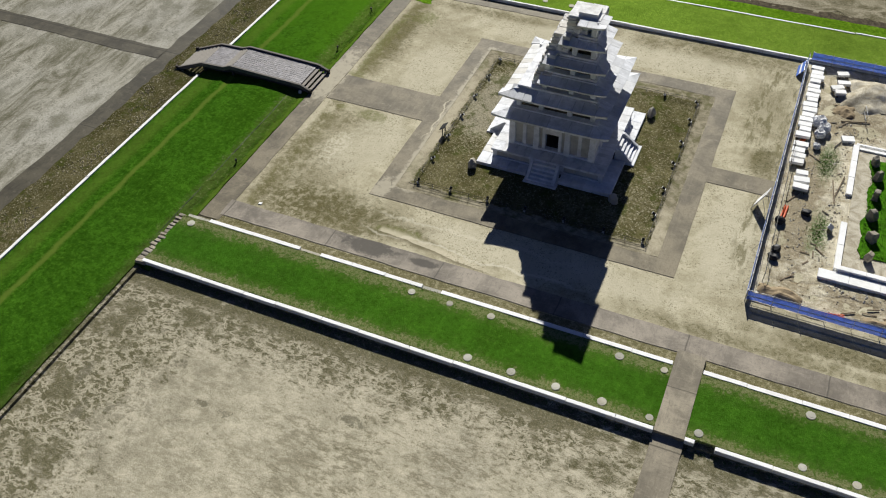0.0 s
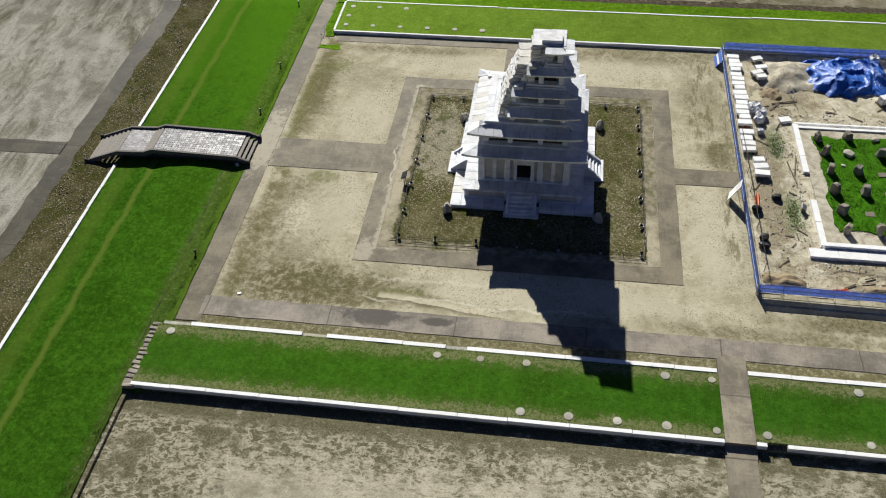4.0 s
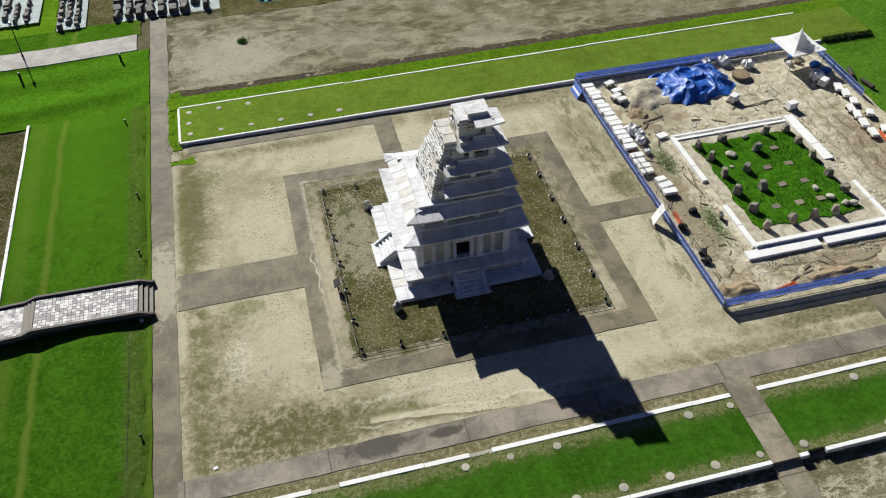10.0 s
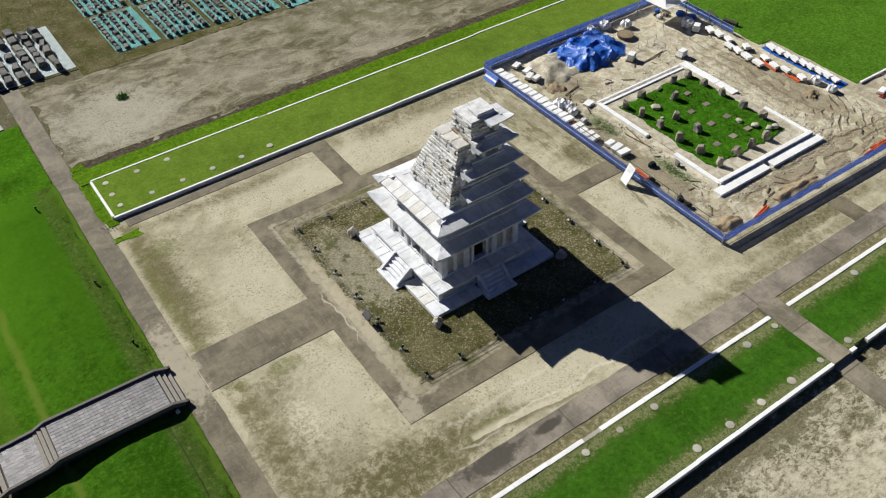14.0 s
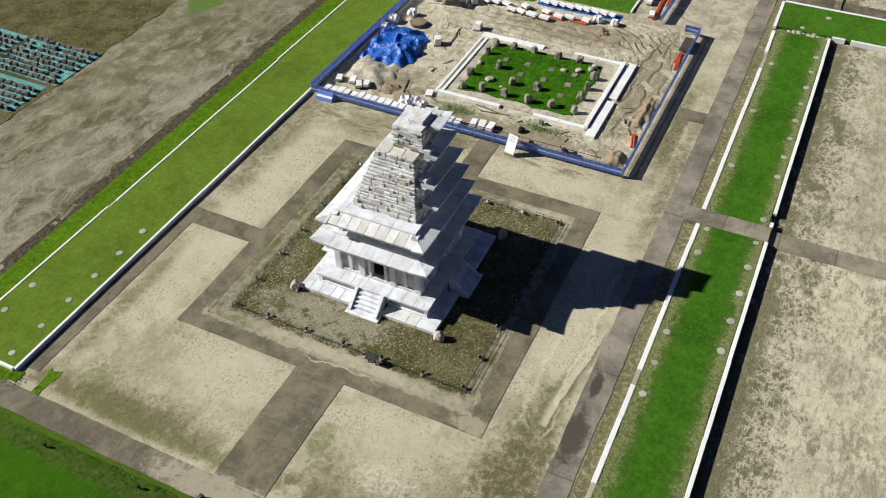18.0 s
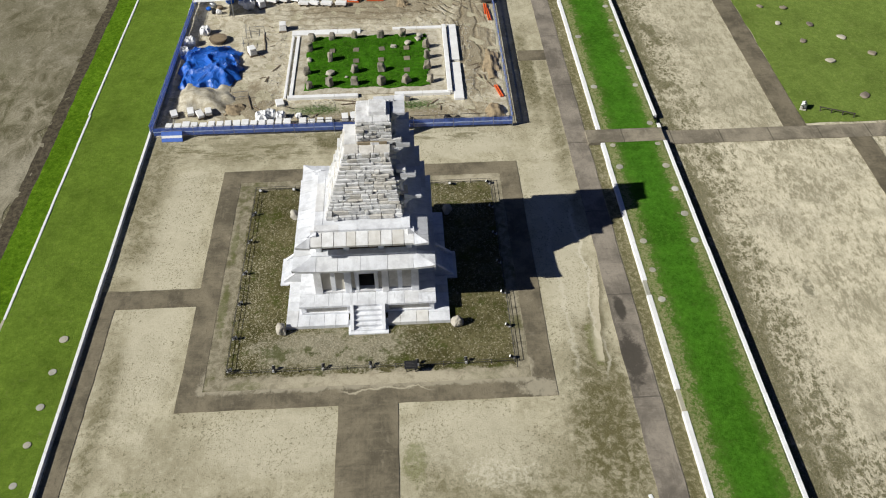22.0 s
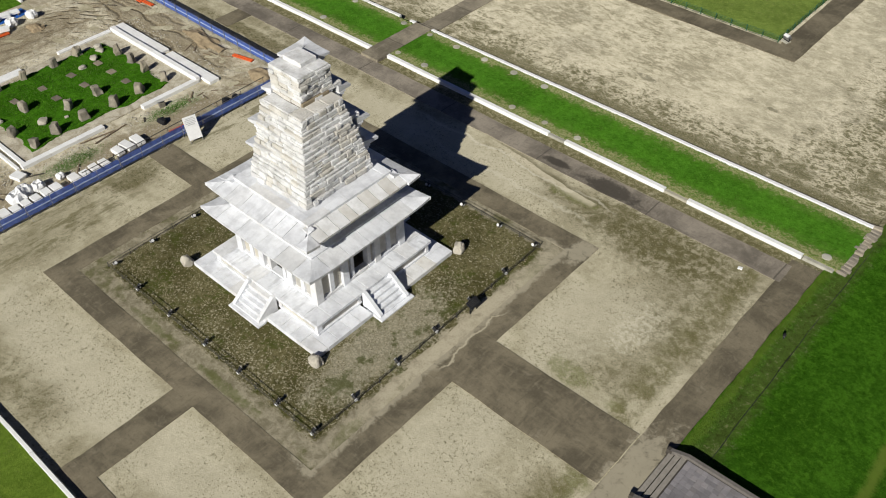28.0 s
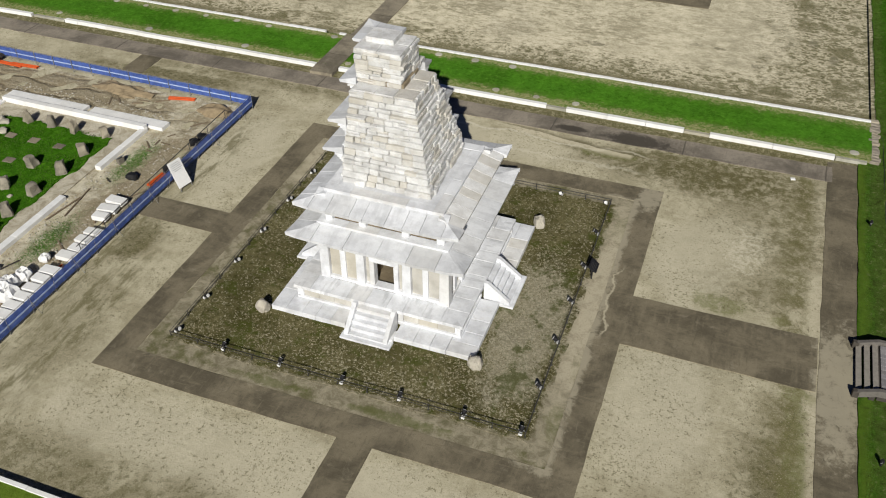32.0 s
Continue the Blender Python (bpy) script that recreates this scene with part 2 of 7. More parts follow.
def field_material():
    """The open ground outside: pale sand, with dark turf under the kerb that breaks up along veins of washed sand."""
    m = Mat("sand_and_dry_turf", 1.0, spec=0.0)
    m.b.inputs["Diffuse Roughness"].default_value = 0.3
    x, y = m.axis(0), m.axis(1)
    mid = m.noise(0.9, 12, 0.78, distortion=0.3)
    big = m.noise(0.16, 5, 0.6)
    fine = m.noise(5.0, 8, 0.8)
    grain = m.noise(13.0, 5, 0.75)
    base = m.mix(m.step(mid, 0.36, 0.64), (0.43, 0.392, 0.285), (0.60, 0.55, 0.415))
    base = m.mix(m.step(m.noise(0.11, 6, 0.6), 0.5, 0.64, 0.0, 0.5), base, (0.37, 0.34, 0.262))
    # thin flakes of dead turf lying along the slope of the ground
    flake = m.noise(1.9, 10, 0.76, vec=m.scaled((0.65, 1.4, 1.0), 0.25), distortion=0.25)
    flake = m.math("ADD", flake, m.math("MULTIPLY", m.math("SUBTRACT", m.noise(0.22, 5), 0.5), 0.35))
    base = m.mix(m.math("MULTIPLY", m.step(flake, 0.49, 0.58), m.step(x, -14.0, -2.0, 0.45, 0.8)), base, (0.205, 0.183, 0.115))
    base = m.mix(m.step(flake, 0.46, 0.38, 0.0, 0.55), base, (0.66, 0.61, 0.47))
    base = m.mix(m.step(m.noise(0.42, 11, 0.76), 0.48, 0.62, 0.0, 0.55), base, (0.29, 0.262, 0.182))
    # turf, thick under the kerb and at the foot of the bank
    belt = m.math("MULTIPLY", m.step(y, -36.5, -29.2), m.step(x, -4.0, 14.0, 1.0, 0.9))
    corner = m.step(x, -14.0, -25.0)
    near = m.math("MAXIMUM", belt, corner)
    base = m.mix(m.math("MULTIPLY", m.step(x, -8.0, -24.0), m.step(mid, 0.36, 0.6, 0.75, 0.25)), base, (0.225, 0.207, 0.15))
    base = m.mix(m.step(x, 16.0, 19.0, 0.0, 0.35), base, (0.25, 0.23, 0.155))
    torn = m.noise(1.3, 11, 0.74, vec=m.scaled((0.7, 1.2, 1.0), 0.3), distortion=0.4)
    lobe = m.math("ADD", m.math("ADD", torn, m.math("MULTIPLY", m.math("SUBTRACT", near, 0.5), 0.32)), m.math("MULTIPLY", m.math("SUBTRACT", big, 0.5), 0.5))
    turf = m.mix(m.step(fine, 0.4, 0.62), (0.068, 0.065, 0.026), (0.155, 0.14, 0.072))
    turf = m.mix(m.step(m.noise(4.5, 10, 0.8), 0.57, 0.68, 0.0, 0.4), turf, (0.38, 0.34, 0.24))
    base = m.mix(m.step(lobe, 0.48, 0.6, 0.0, 0.88), base, turf)
    vein = m.math("ABSOLUTE", m.math("SUBTRACT", m.noise(1.5, 6, 0.62, vec=m.scaled((0.8, 1.2, 1.0), 0.4), distortion=0.4), 0.5))
    vein = m.math("MULTIPLY", m.step(vein, 0.02, 0.075, 1.0, 0.0), m.step(m.noise(0.3, 5, 0.6), 0.38, 0.5))
    vein = m.math("MULTIPLY", vein, m.math("MULTIPLY", m.step(y, -29.4, -30.4), m.step(fine, 0.62, 0.45, 0.3, 1.0)))
    base = m.mix(m.math("MULTIPLY", m.math("MULTIPLY", vein, m.step(near, 0.05, 0.4, 0.15, 1.0)), 0.75), base, (0.62, 0.565, 0.43))
    # single dark clumps and trodden spots
    clump = most(m, [m.blob(-14.6, -37.5, 0.9, 0.45, 0.7), m.blob(-12.6, -37.6, 0.8, 0.5, 0.7), m.blob(-3.9, -34.8, 1.5, 0.6, 0.7), m.blob(-24.2, -38.6, 0.6, 1.8, 0.7),
                     m.blob(-22.4, -41.3, 0.6, 1.3, 0.7), m.blob(-20.4, -40.4, 0.5, 0.5, 0.7), m.blob(-18.0, -35.2, 0.9, 0.5, 0.7)])
    base = m.mix(m.math("MULTIPLY", ragged(m, clump, 2.6, 0.58, 0.7, 0.36, 0.8), 0.8), base, (0.16, 0.148, 0.1))
    base = m.mix(m.math("MULTIPLY", m.step(m.noise(0.8, 11, 0.8), 0.6, 0.68), 0.6), base, (0.16, 0.145, 0.09))
    base = m.mix(specks(m, 9.0, 0.55, 0.65, 0.4, 0.4, 0.6, 0.6), base, (0.15, 0.135, 0.085))
    base = m.mix(m.step(grain, 0.52, 0.64, 0.0, 0.45), base, (0.22, 0.197, 0.135))
    base = m.mix(m.step(grain, 0.46, 0.36, 0.0, 0.45), base, (0.68, 0.625, 0.49))
    m.bump(m.math("ADD", mid, m.math("MULTIPLY", fine, 0.6)), 0.7, 0.08)
    return m.done(base)


def far_field_material(name="trodden_brown_earth", gain=1.0, grey=1.0, run=(0.55, 1.0, 1.0)):
    m = Mat(name, 1.0, spec=0.0)
    streak = m.noise(0.55, 9, 0.74, vec=m.scaled(run, 0.25), distortion=0.6)
    big = m.noise(0.1, 5, 0.6)
    fine = m.noise(5.5, 7, 0.78)
    g = lambda r, gr, b: (gain * r, gain * gr * (grey + 1) / 2, gain * b * grey ** 2)
    base = m.mix(m.step(streak, 0.37, 0.63), g(0.12, 0.108, 0.063), g(0.375, 0.34, 0.247))
    base = m.mix(m.step(big, 0.44, 0.62, 0.0, 0.6), base, g(0.42, 0.385, 0.295))
    base = m.mix(m.step(m.noise(0.2, 6, 0.65), 0.54, 0.66, 0.0, 0.6), base, g(0.13, 0.12, 0.07))
    pale = m.blob(-17.0, 38.0, 7.0, 6.0, 0.8)
    base = m.mix(m.math("MULTIPLY", ragged(m, pale, 0.8, 0.4, 0.72, 0.5), 0.75), base, (0.44, 0.41, 0.335))
    base = m.mix(m.math("MULTIPLY", ragged(m, m.step(m.axis(0), 2.0, 40.0), 0.4, 0.5, 0.8, 0.4), 0.6), base, g(0.15, 0.135, 0.08))
    olive = m.math("MULTIPLY", m.blob(20.0, 43.0, 15.0, 5.5, 0.7), m.step(m.noise(0.35, 9, 0.7), 0.4, 0.58))
    base = m.mix(m.math("MULTIPLY", olive, 0.72), base, (0.115, 0.112, 0.05))
    sward = m.blob(33.6, 44.3, 5.5, 2.4, 0.4)
    base = m.mix(m.math("MULTIPLY", ragged(m, sward, 1.6, 0.46, 0.68, 0.5), 0.85), base, (0.09, 0.18, 0.022))
    base = m.mix(specks(m, 3.6, 0.54, 0.62, 0.3, 0.4, 0.58, 0.6), base, g(0.11, 0.10, 0.06))
    base = m.mix(m.step(fine, 0.5, 0.64, 0.0, 0.6), base, g(0.13, 0.117, 0.072))
    base = m.mix(m.step(fine, 0.46, 0.34, 0.0, 0.45), base, g(0.50, 0.46, 0.35))
    m.bump(m.math("ADD", streak, m.math("MULTIPLY", fine, 0.5)), 0.7, 0.09)
    return m.done(base)


def grass_material(name, a, b, dry, edge=None, dryness=0.35, stripes=(), gloss=0.005, patch=None, rough_cut=1.0, band=None, matt=0.0):
    """edge: (axis, low, high, width_low, width_high): dry, thin turf along the sides of a strip. stripes: (x, half width, strength) of worn lines along y."""
    m = Mat(name, 1.0, spec=0.0)
    m.b.inputs["Diffuse Roughness"].default_value = matt
    fine = m.noise(8.0, 7, 0.78)
    blade = m.noise(34.0, 3, 0.7)
    mid = m.noise(0.8, 7, 0.65)
    big = m.noise(0.16, 4, 0.6)
    base = m.mix(m.step(mid, 0.35, 0.68), a, b)
    base = m.mix(m.step(big, 0.45, 0.68, 0.0, 0.5), base, tuple(0.6 * v for v in a))
    base = m.mix(m.step(fine, 0.5, 0.68, 0.0, 0.6), base, tuple(0.4 * v for v in a))
    base = m.mix(m.step(blade, 0.55, 0.72, 0.0, 0.45), base, tuple(1.7 * v for v in b))
    tuft = m.noise(2.7, 12, 0.82, distortion=0.3)
    base = m.mix(m.step(tuft, 0.52, 0.36, 0.0, 0.75 * rough_cut), base, tuple(0.42 * v for v in a))
    base = m.mix(m.step(tuft, 0.5, 0.66, 0.0, 0.7 * rough_cut), base, (1.9 * b[0], 1.55 * b[1], 1.8 * b[2]))
    base = m.mix(m.step(m.noise(1.7, 8, 0.75), 0.56, 0.74, 0.0, dryness), base, dry)
    if patch:
        px, py, rx, ry, tone = patch
        base = m.mix(m.math("MULTIPLY", ragged(m, m.blob(px, py, rx, ry, 0.8), 1.3, 0.3, 0.85, 0.6), 0.7), base, tone)
    wob = m.math("MULTIPLY", m.math("SUBTRACT", m.noise(0.35, 5, 0.6), 0.5), 1.0)
    for x, w, k in stripes:
        d = m.math("ABSOLUTE", m.math("SUBTRACT", m.math("ADD", m.axis(0), wob), x))
        d = m.math("ADD", d, m.math("MULTIPLY", m.math("SUBTRACT", fine, 0.5), w * 1.2))
        base = m.mix(m.step(d, 0.2 * w, w, k, 0.0), base, dry)
    if band:
        bx, bw, tone = band
        d = m.math("ABSOLUTE", m.math("SUBTRACT", m.math("ADD", m.axis(0), m.math("MULTIPLY", wob, 0.5)), bx))
        d = m.math("ADD", d, m.math("MULTIPLY", m.math("SUBTRACT", m.noise(1.6, 10, 0.78), 0.5), 2.0 * bw))
        base = m.mix(m.step(d, 0.2 * bw, bw, 0.55, 0.0), base, tone)
        f = m.noise(2.4, 11, 0.82)
        rim = m.step(d, 0.3 * bw, 1.3 * bw, 1.0, 0.0)
        base = m.mix(m.math("MULTIPLY", m.step(f, 0.52, 0.6), m.math("MULTIPLY", rim, 0.7)), base, (0.03, 0.036, 0.01))
        base = m.mix(m.math("MULTIPLY", m.step(f, 0.45, 0.38), m.math("MULTIPLY", rim, 0.6)), base, (0.23, 0.225, 0.11))
    if edge:
        ax, lo, hi, w0, w1 = edge
        p = m.axis(ax)
        n = m.math("SUBTRACT", m.noise(1.1, 9, 0.75), 0.5)
        straw = m.mix(m.step(fine, 0.4, 0.6), (0.2, 0.2, 0.085), (0.36, 0.34, 0.19))
        for d, w in ((m.math("SUBTRACT", p, lo), w0), (m.math("SUBTRACT", hi, p), w1)):
            d = m.math("ADD", d, m.math("MULTIPLY", n, 2.2 * w))
            thin = m.step(d, 0.3 * w, 1.5 * w, 1.0, 0.0)
            base = m.mix(m.math("MULTIPLY", thin, 0.55), base, (0.125, 0.155, 0.042))
            fleck = m.step(m.math("ADD", m.noise(3.6, 10, 0.8), m.math("MULTIPLY", m.math("SUBTRACT", thin, 0.6), 0.22)), 0.5, 0.6)
            base = m.mix(m.math("MULTIPLY", m.math("MULTIPLY", fleck, thin), 0.8), base, straw)
    m.bump(m.math("ADD", fine, m.math("MULTIPLY", blade, 0.9)), 0.8, 0.07)
    # waxy blades pass the sun on towards whoever faces it
    sheen = m.t.nodes.new("ShaderNodeBsdfAnisotropic")
    sheen.inputs["Roughness"].default_value = 0.55
    sheen.inputs["Color"].default_value = (0.5, 1.0, 0.06, 1)
    both = m.t.nodes.new("ShaderNodeMixShader")
    both.inputs[0].default_value = gloss
    m.link(m.b.outputs[0], both.inputs[1])
    m.link(sheen.outputs[0], both.inputs[2])
    m.link(both.outputs[0], m.t.nodes["Material Output"].inputs["Surface"])
    return m.done(base)


def asphalt_material(name, tone, warm=1.0, joint=0.0, axis=0, rolled=0.0, ring=False, dusted=0.4, cool=0.68, start=0.0):
    """joint: half the spacing of cut lines across the way, from start on; rolled: strength of roller marks; ring: dusty along its inner edge."""
    m = Mat(name, 0.7, spec=0.2)
    a = (tone * 1.16 * warm, tone * 0.995, tone * cool)
    dust = (0.40, 0.36, 0.265)
    big = m.noise(0.3, 9, 0.68, distortion=0.4)
    base = m.mix(m.step(big, 0.36, 0.64), tuple(v * 0.74 for v in a), tuple(v * 1.6 for v in a))
    base = m.mix(m.step(m.noise(1.3, 11, 0.74, distortion=0.5), 0.53, 0.7, 0.0, dusted), base, (0.34, 0.30, 0.22))
    base = m.mix(m.step(m.noise(30.0, 3), 0.45, 0.75, 0.0, 0.45), base, tuple(v * 0.5 for v in a))
    base = m.mix(m.step(m.noise(5.0, 8, 0.78), 0.52, 0.66, 0.0, 0.5), base, tuple(v * 0.55 for v in a))
    # thin scuffs along and across the way, and patches of worn binder
    for sc, turn in (((0.5, 4.0, 1.0), 0.1), ((4.0, 0.5, 1.0), -0.1)):
        scuff = m.noise(1.2, 7, 0.72, vec=m.scaled(sc, turn))
        base = m.mix(m.step(scuff, 0.54, 0.68, 0.0, 0.35), base, tuple(v * 1.75 for v in a))
        base = m.mix(m.step(scuff, 0.45, 0.32, 0.0, 0.4), base, tuple(v * 0.55 for v in a))
    wet = most(m, [m.blob(-10.4, -19.35, 2.9, 0.95, 0.5), m.blob(-5.5, -19.4, 1.4, 0.4, 0.6)])
    base = m.mix(m.math("MULTIPLY", ragged(m, wet, 1.4, 0.38, 0.76, 0.6, 0.8), 0.9), base, tuple(v * 0.28 for v in a))
    dusty = most(m, [m.blob(-25.0, 1.5, 1.6, 5.5, 0.6), m.blob(-12.8, -12.4, 0.9, 1.6, 0.6)])
    base = m.mix(m.math("MULTIPLY", ragged(m, dusty, 2.0, 0.46, 0.7, 0.42), 0.75), base, dust)
    if ring:
        d = m.math("MAXIMUM", m.math("ABSOLUTE", m.axis(0)), m.math("ABSOLUTE", m.axis(1)))
        rim = m.math("MULTIPLY", m.step(d, 11.7, 12.7, 1.0, 0.0), m.step(m.axis(0), -11.0, -9.0, 1.0, 0.45))
        base = m.mix(m.math("MULTIPLY", ragged(m, rim, 0.9, 0.5, 0.7, 0.4), 0.75), base, dust)
        # a crack filled with sand on the side towards the bridge
        crack = m.math("ADD", m.axis(0), m.math("MULTIPLY", m.math("SUBTRACT", m.noise(0.5, 6, 0.6), 0.5), 2.2))
        crack = m.step(m.math("ABSOLUTE", m.math("ADD", crack, 12.2)), 0.02, 0.13, 0.8, 0.0)
        crack = m.math("MULTIPLY", crack, m.math("MULTIPLY", m.step(m.axis(1), -5.0, -3.5), m.step(m.axis(1), 1.2, 2.4, 1.0, 0.0)))
        base = m.mix(crack, base, (0.5, 0.45, 0.33))
    if rolled:
        w = m.math("ADD", m.axis(axis), m.math("MULTIPLY", m.noise(1.2, 6, 0.65), 0.35))
        w = m.math("PINGPONG", w, 0.36)
        fade = m.step(m.noise(0.8, 8, 0.7), 0.4, 0.65)
        base = m.mix(m.math("MULTIPLY", m.step(w, 0.2, 0.4, 0.0, rolled), fade), base, tuple(v * 1.9 for v in a))
    if joint:
        # saw-cut lines across the way
        p = m.math("ADD", m.math("SUBTRACT", m.axis(axis), start), m.math("MULTIPLY", m.math("SUBTRACT", m.noise(0.8, 3), 0.5), 0.16))
        w = m.math("PINGPONG", p, joint)
        base = m.mix(m.step(w, 0.02, 0.08, 0.75, 0.0), base, tuple(v * 0.4 for v in a))
    m.bump(m.noise(45.0, 4), 0.4, 0.01)
    return m.done(base)


def stone_material(name, light, dark, stain=0.25, use="object", spread=0.25, rough=0.75, warm=(0.46, 0.40, 0.28), polish=0.0, drip=0.0, rugged=0.0):
    """drip: strength of rain marks that run outwards from the tower; rugged: extra relief of a broken face."""
    m = Mat(name, rough, spec=0.25)
    rnd = m.random() if use == "object" else m.island()
    if polish:
        m.put(m.b.inputs["Roughness"], m.step(m.math("FRACT", m.math("MULTIPLY", rnd, 5.7)), 0.1, 0.9, rough - polish, rough + polish))
    base = m.mix(m.step(m.noise(1.1, 6, 0.65), 0.35, 0.7), light, dark)
    base = m.mix(m.math("MULTIPLY", rnd, spread), base, tuple(0.45 * v for v in light))
    base = m.mix(m.step(m.noise(3.5, 8, 0.75, distortion=0.8), 0.5, 0.72, 0.0, stain), base, warm)
    base = m.mix(m.math("MULTIPLY", m.step(m.math("FRACT", m.math("MULTIPLY", rnd, 7.31)), 0.62, 0.8), stain), base, warm)
    if drip:
        across = m.noise(1.0, 5, 0.6, vec=m.scaled((2.1, 0.45, 0.6)))
        along = m.noise(1.0, 5, 0.6, vec=m.scaled((0.45, 2.1, 0.6)))
        side = m.step(m.math("SUBTRACT", m.math("ABSOLUTE", m.axis(0)), m.math("ABSOLUTE", m.axis(1))), -0.05, 0.05)
        mark = m.math("ADD", m.math("MULTIPLY", along, side), m.math("MULTIPLY", across, m.math("SUBTRACT", 1.0, side)))
        base = m.mix(m.step(mark, 0.5, 0.66, 0.0, drip), base, tuple(0.5 * v for v in light))
    base = m.mix(m.step(m.noise(60.0, 2), 0.5, 0.8, 0.0, 0.35), base, tuple(0.55 * v for v in light))
    relief = m.math("ADD", m.noise(9.0, 6, 0.7), m.math("MULTIPLY", m.noise(70.0, 2), 0.2))
    if rugged:
        relief = m.math("ADD", relief, m.math("MULTIPLY", m.noise(4.0, 7, 0.72, distortion=0.6), 1.6))
    m.bump(relief, 0.35 + 0.5 * rugged, 0.03 + 0.04 * rugged)
    return m.done(base)


def plain(name, color, rough=0.7, metal=0.0, vary=0.25, scale=6.0, spec=0.2):
    m = Mat(name, rough, metal, spec)
    base = m.mix(m.step(m.noise(scale, 6, 0.7), 0.35, 0.75, 0.0, 1.0), color, tuple(v * (1 - vary) for v in color))
    base = m.mix(m.math("MULTIPLY", m.random(), 0.18), base, tuple(v * 0.55 for v in color))
    m.bump(m.noise(scale * 5, 4), 0.2, 0.01)
    return m.done(base)


def sheet_material(name, color, through_light, open_weave=0.0, vary=0.35):
    """Thin woven sheet: some of the sun comes through it and through the holes of its weave."""
    m = Mat(name, 0.55, spec=0.3)
    tone = m.mix(m.step(m.noise(2.5, 6, 0.7), 0.35, 0.7), color, tuple((1 - vary) * v for v in color))
    thin = m.t.nodes.new("ShaderNodeBsdfTranslucent")
    both = m.t.nodes.new("ShaderNodeMixShader")
    m.link(tone, thin.inputs["Color"])
    both.inputs[0].default_value = through_light
    m.link(m.b.outputs[0], both.inputs[1])
    m.link(thin.outputs[0], both.inputs[2])
    holes = m.t.nodes.new("ShaderNodeBsdfTransparent")
    weave = m.t.nodes.new("ShaderNodeMixShader")
    weave.inputs[0].default_value = open_weave
    m.link(both.outputs[0], weave.inputs[1])
    m.link(holes.outputs[0], weave.inputs[2])
    m.link(weave.outputs[0], m.t.nodes["Material Output"].inputs["Surface"])
    m.bump(m.noise(14.0, 4), 0.25, 0.02)
    return m.done(tone)


SOIL = dirt_material()
FIELD = field_material()
FARFIELD = far_field_material(gain=0.9)
LANEFIELD = far_field_material("grey_lane_earth", 1.02, 1.1, (1.0, 0.3, 1.0))
GRASS_STRIP = grass_material("mown_grass_of_strip", (0.046, 0.137, 0.012), (0.064, 0.185, 0.015), (0.155, 0.185, 0.05), (1, -27.75, -22.0, 1.25, 1.4), 0.3, rough_cut=0.7, matt=0.5)
GRASS_ARM = grass_material("mown_grass_of_corner", (0.056, 0.15, 0.014), (0.078, 0.195, 0.018), (0.155, 0.185, 0.05), dryness=0.35, rough_cut=0.6, matt=0.4)
GRASS_FAR = grass_material("sunlit_grass_of_terrace", (0.118, 0.19, 0.024), (0.155, 0.24, 0.032), (0.15, 0.158, 0.055), dryness=0.62, rough_cut=0.45)
GRASS_BRIGHT = grass_material("bright_verge_grass", (0.085, 0.175, 0.01), (0.11, 0.215, 0.014), (0.18, 0.21, 0.04), dryness=0.35)
GRASS_BANK = grass_material("lush_bank_grass", (0.031, 0.096, 0.007), (0.048, 0.137, 0.01), (0.125, 0.175, 0.028), dryness=0.16,
                            stripes=((-34.9, 0.5, 0.75), (-37.4, 1.2, 0.35), (-26.3, 0.5, 0.5)), band=(-27.35, 1.1, (0.092, 0.115, 0.032)), matt=0.15, patch=(-31.0, 24.0, 16.0, 19.0, (0.062, 0.165, 0.009)))
GRASS_NORTH = grass_material("lush_grass_of_swells", (0.045, 0.135, 0.008), (0.065, 0.175, 0.01), (0.13, 0.19, 0.03), dryness=0.25)
GRASS_SITE = grass_material("lawn_behind_site", (0.066, 0.165, 0.014), (0.092, 0.21, 0.02), (0.16, 0.16, 0.05), dryness=0.45)
GRASS_LAWN = grass_material("pale_lawn", (0.122, 0.178, 0.036), (0.155, 0.22, 0.047), (0.23, 0.228, 0.098), dryness=0.55, rough_cut=0.5, matt=0.4)
GRASS_DEEP = grass_material("thick_garden_grass", (0.042, 0.145, 0.008), (0.062, 0.19, 0.011), (0.04, 0.07, 0.012), dryness=0.4)
ASPHALT = asphalt_material("brown_grey_asphalt", 0.118)
ASPHALT_R = asphalt_material("brown_asphalt_of_ring", 0.127, ring=True)
ASPHALT_A = asphalt_material("rolled_brown_asphalt", 0.125, axis=0, rolled=0.35)
ASPHALT_X = asphalt_material("brown_grey_asphalt_jointed", 0.178, warm=0.98, joint=4.965, axis=0, dusted=0.25, cool=0.8, start=5.9)
ASPHALT_Y = asphalt_material("brown_asphalt_jointed", 0.185, warm=0.98, joint=2.4, axis=1, cool=0.74)
ASPHALT_S = asphalt_material("dusty_brown_asphalt", 0.118, warm=1.0)
ASPHALT_L = asphalt_material("dark_lane_asphalt", 0.048, warm=0.97, joint=7.0, axis=1, dusted=0.2)
MARBLE = stone_material("dressed_white_granite", (0.80, 0.815, 0.85), (0.58, 0.59, 0.62), 0.2, spread=0.2)
CAPSTONE = stone_material("rain_marked_white_granite", (0.80, 0.815, 0.85), (0.60, 0.61, 0.64), 0.16, spread=0.16, drip=0.55)
RUBBLE = stone_material("old_pale_granite", (0.84, 0.84, 0.84), (0.58, 0.575, 0.565), 0.36, spread=0.36, warm=(0.52, 0.45, 0.32), rugged=0.9)
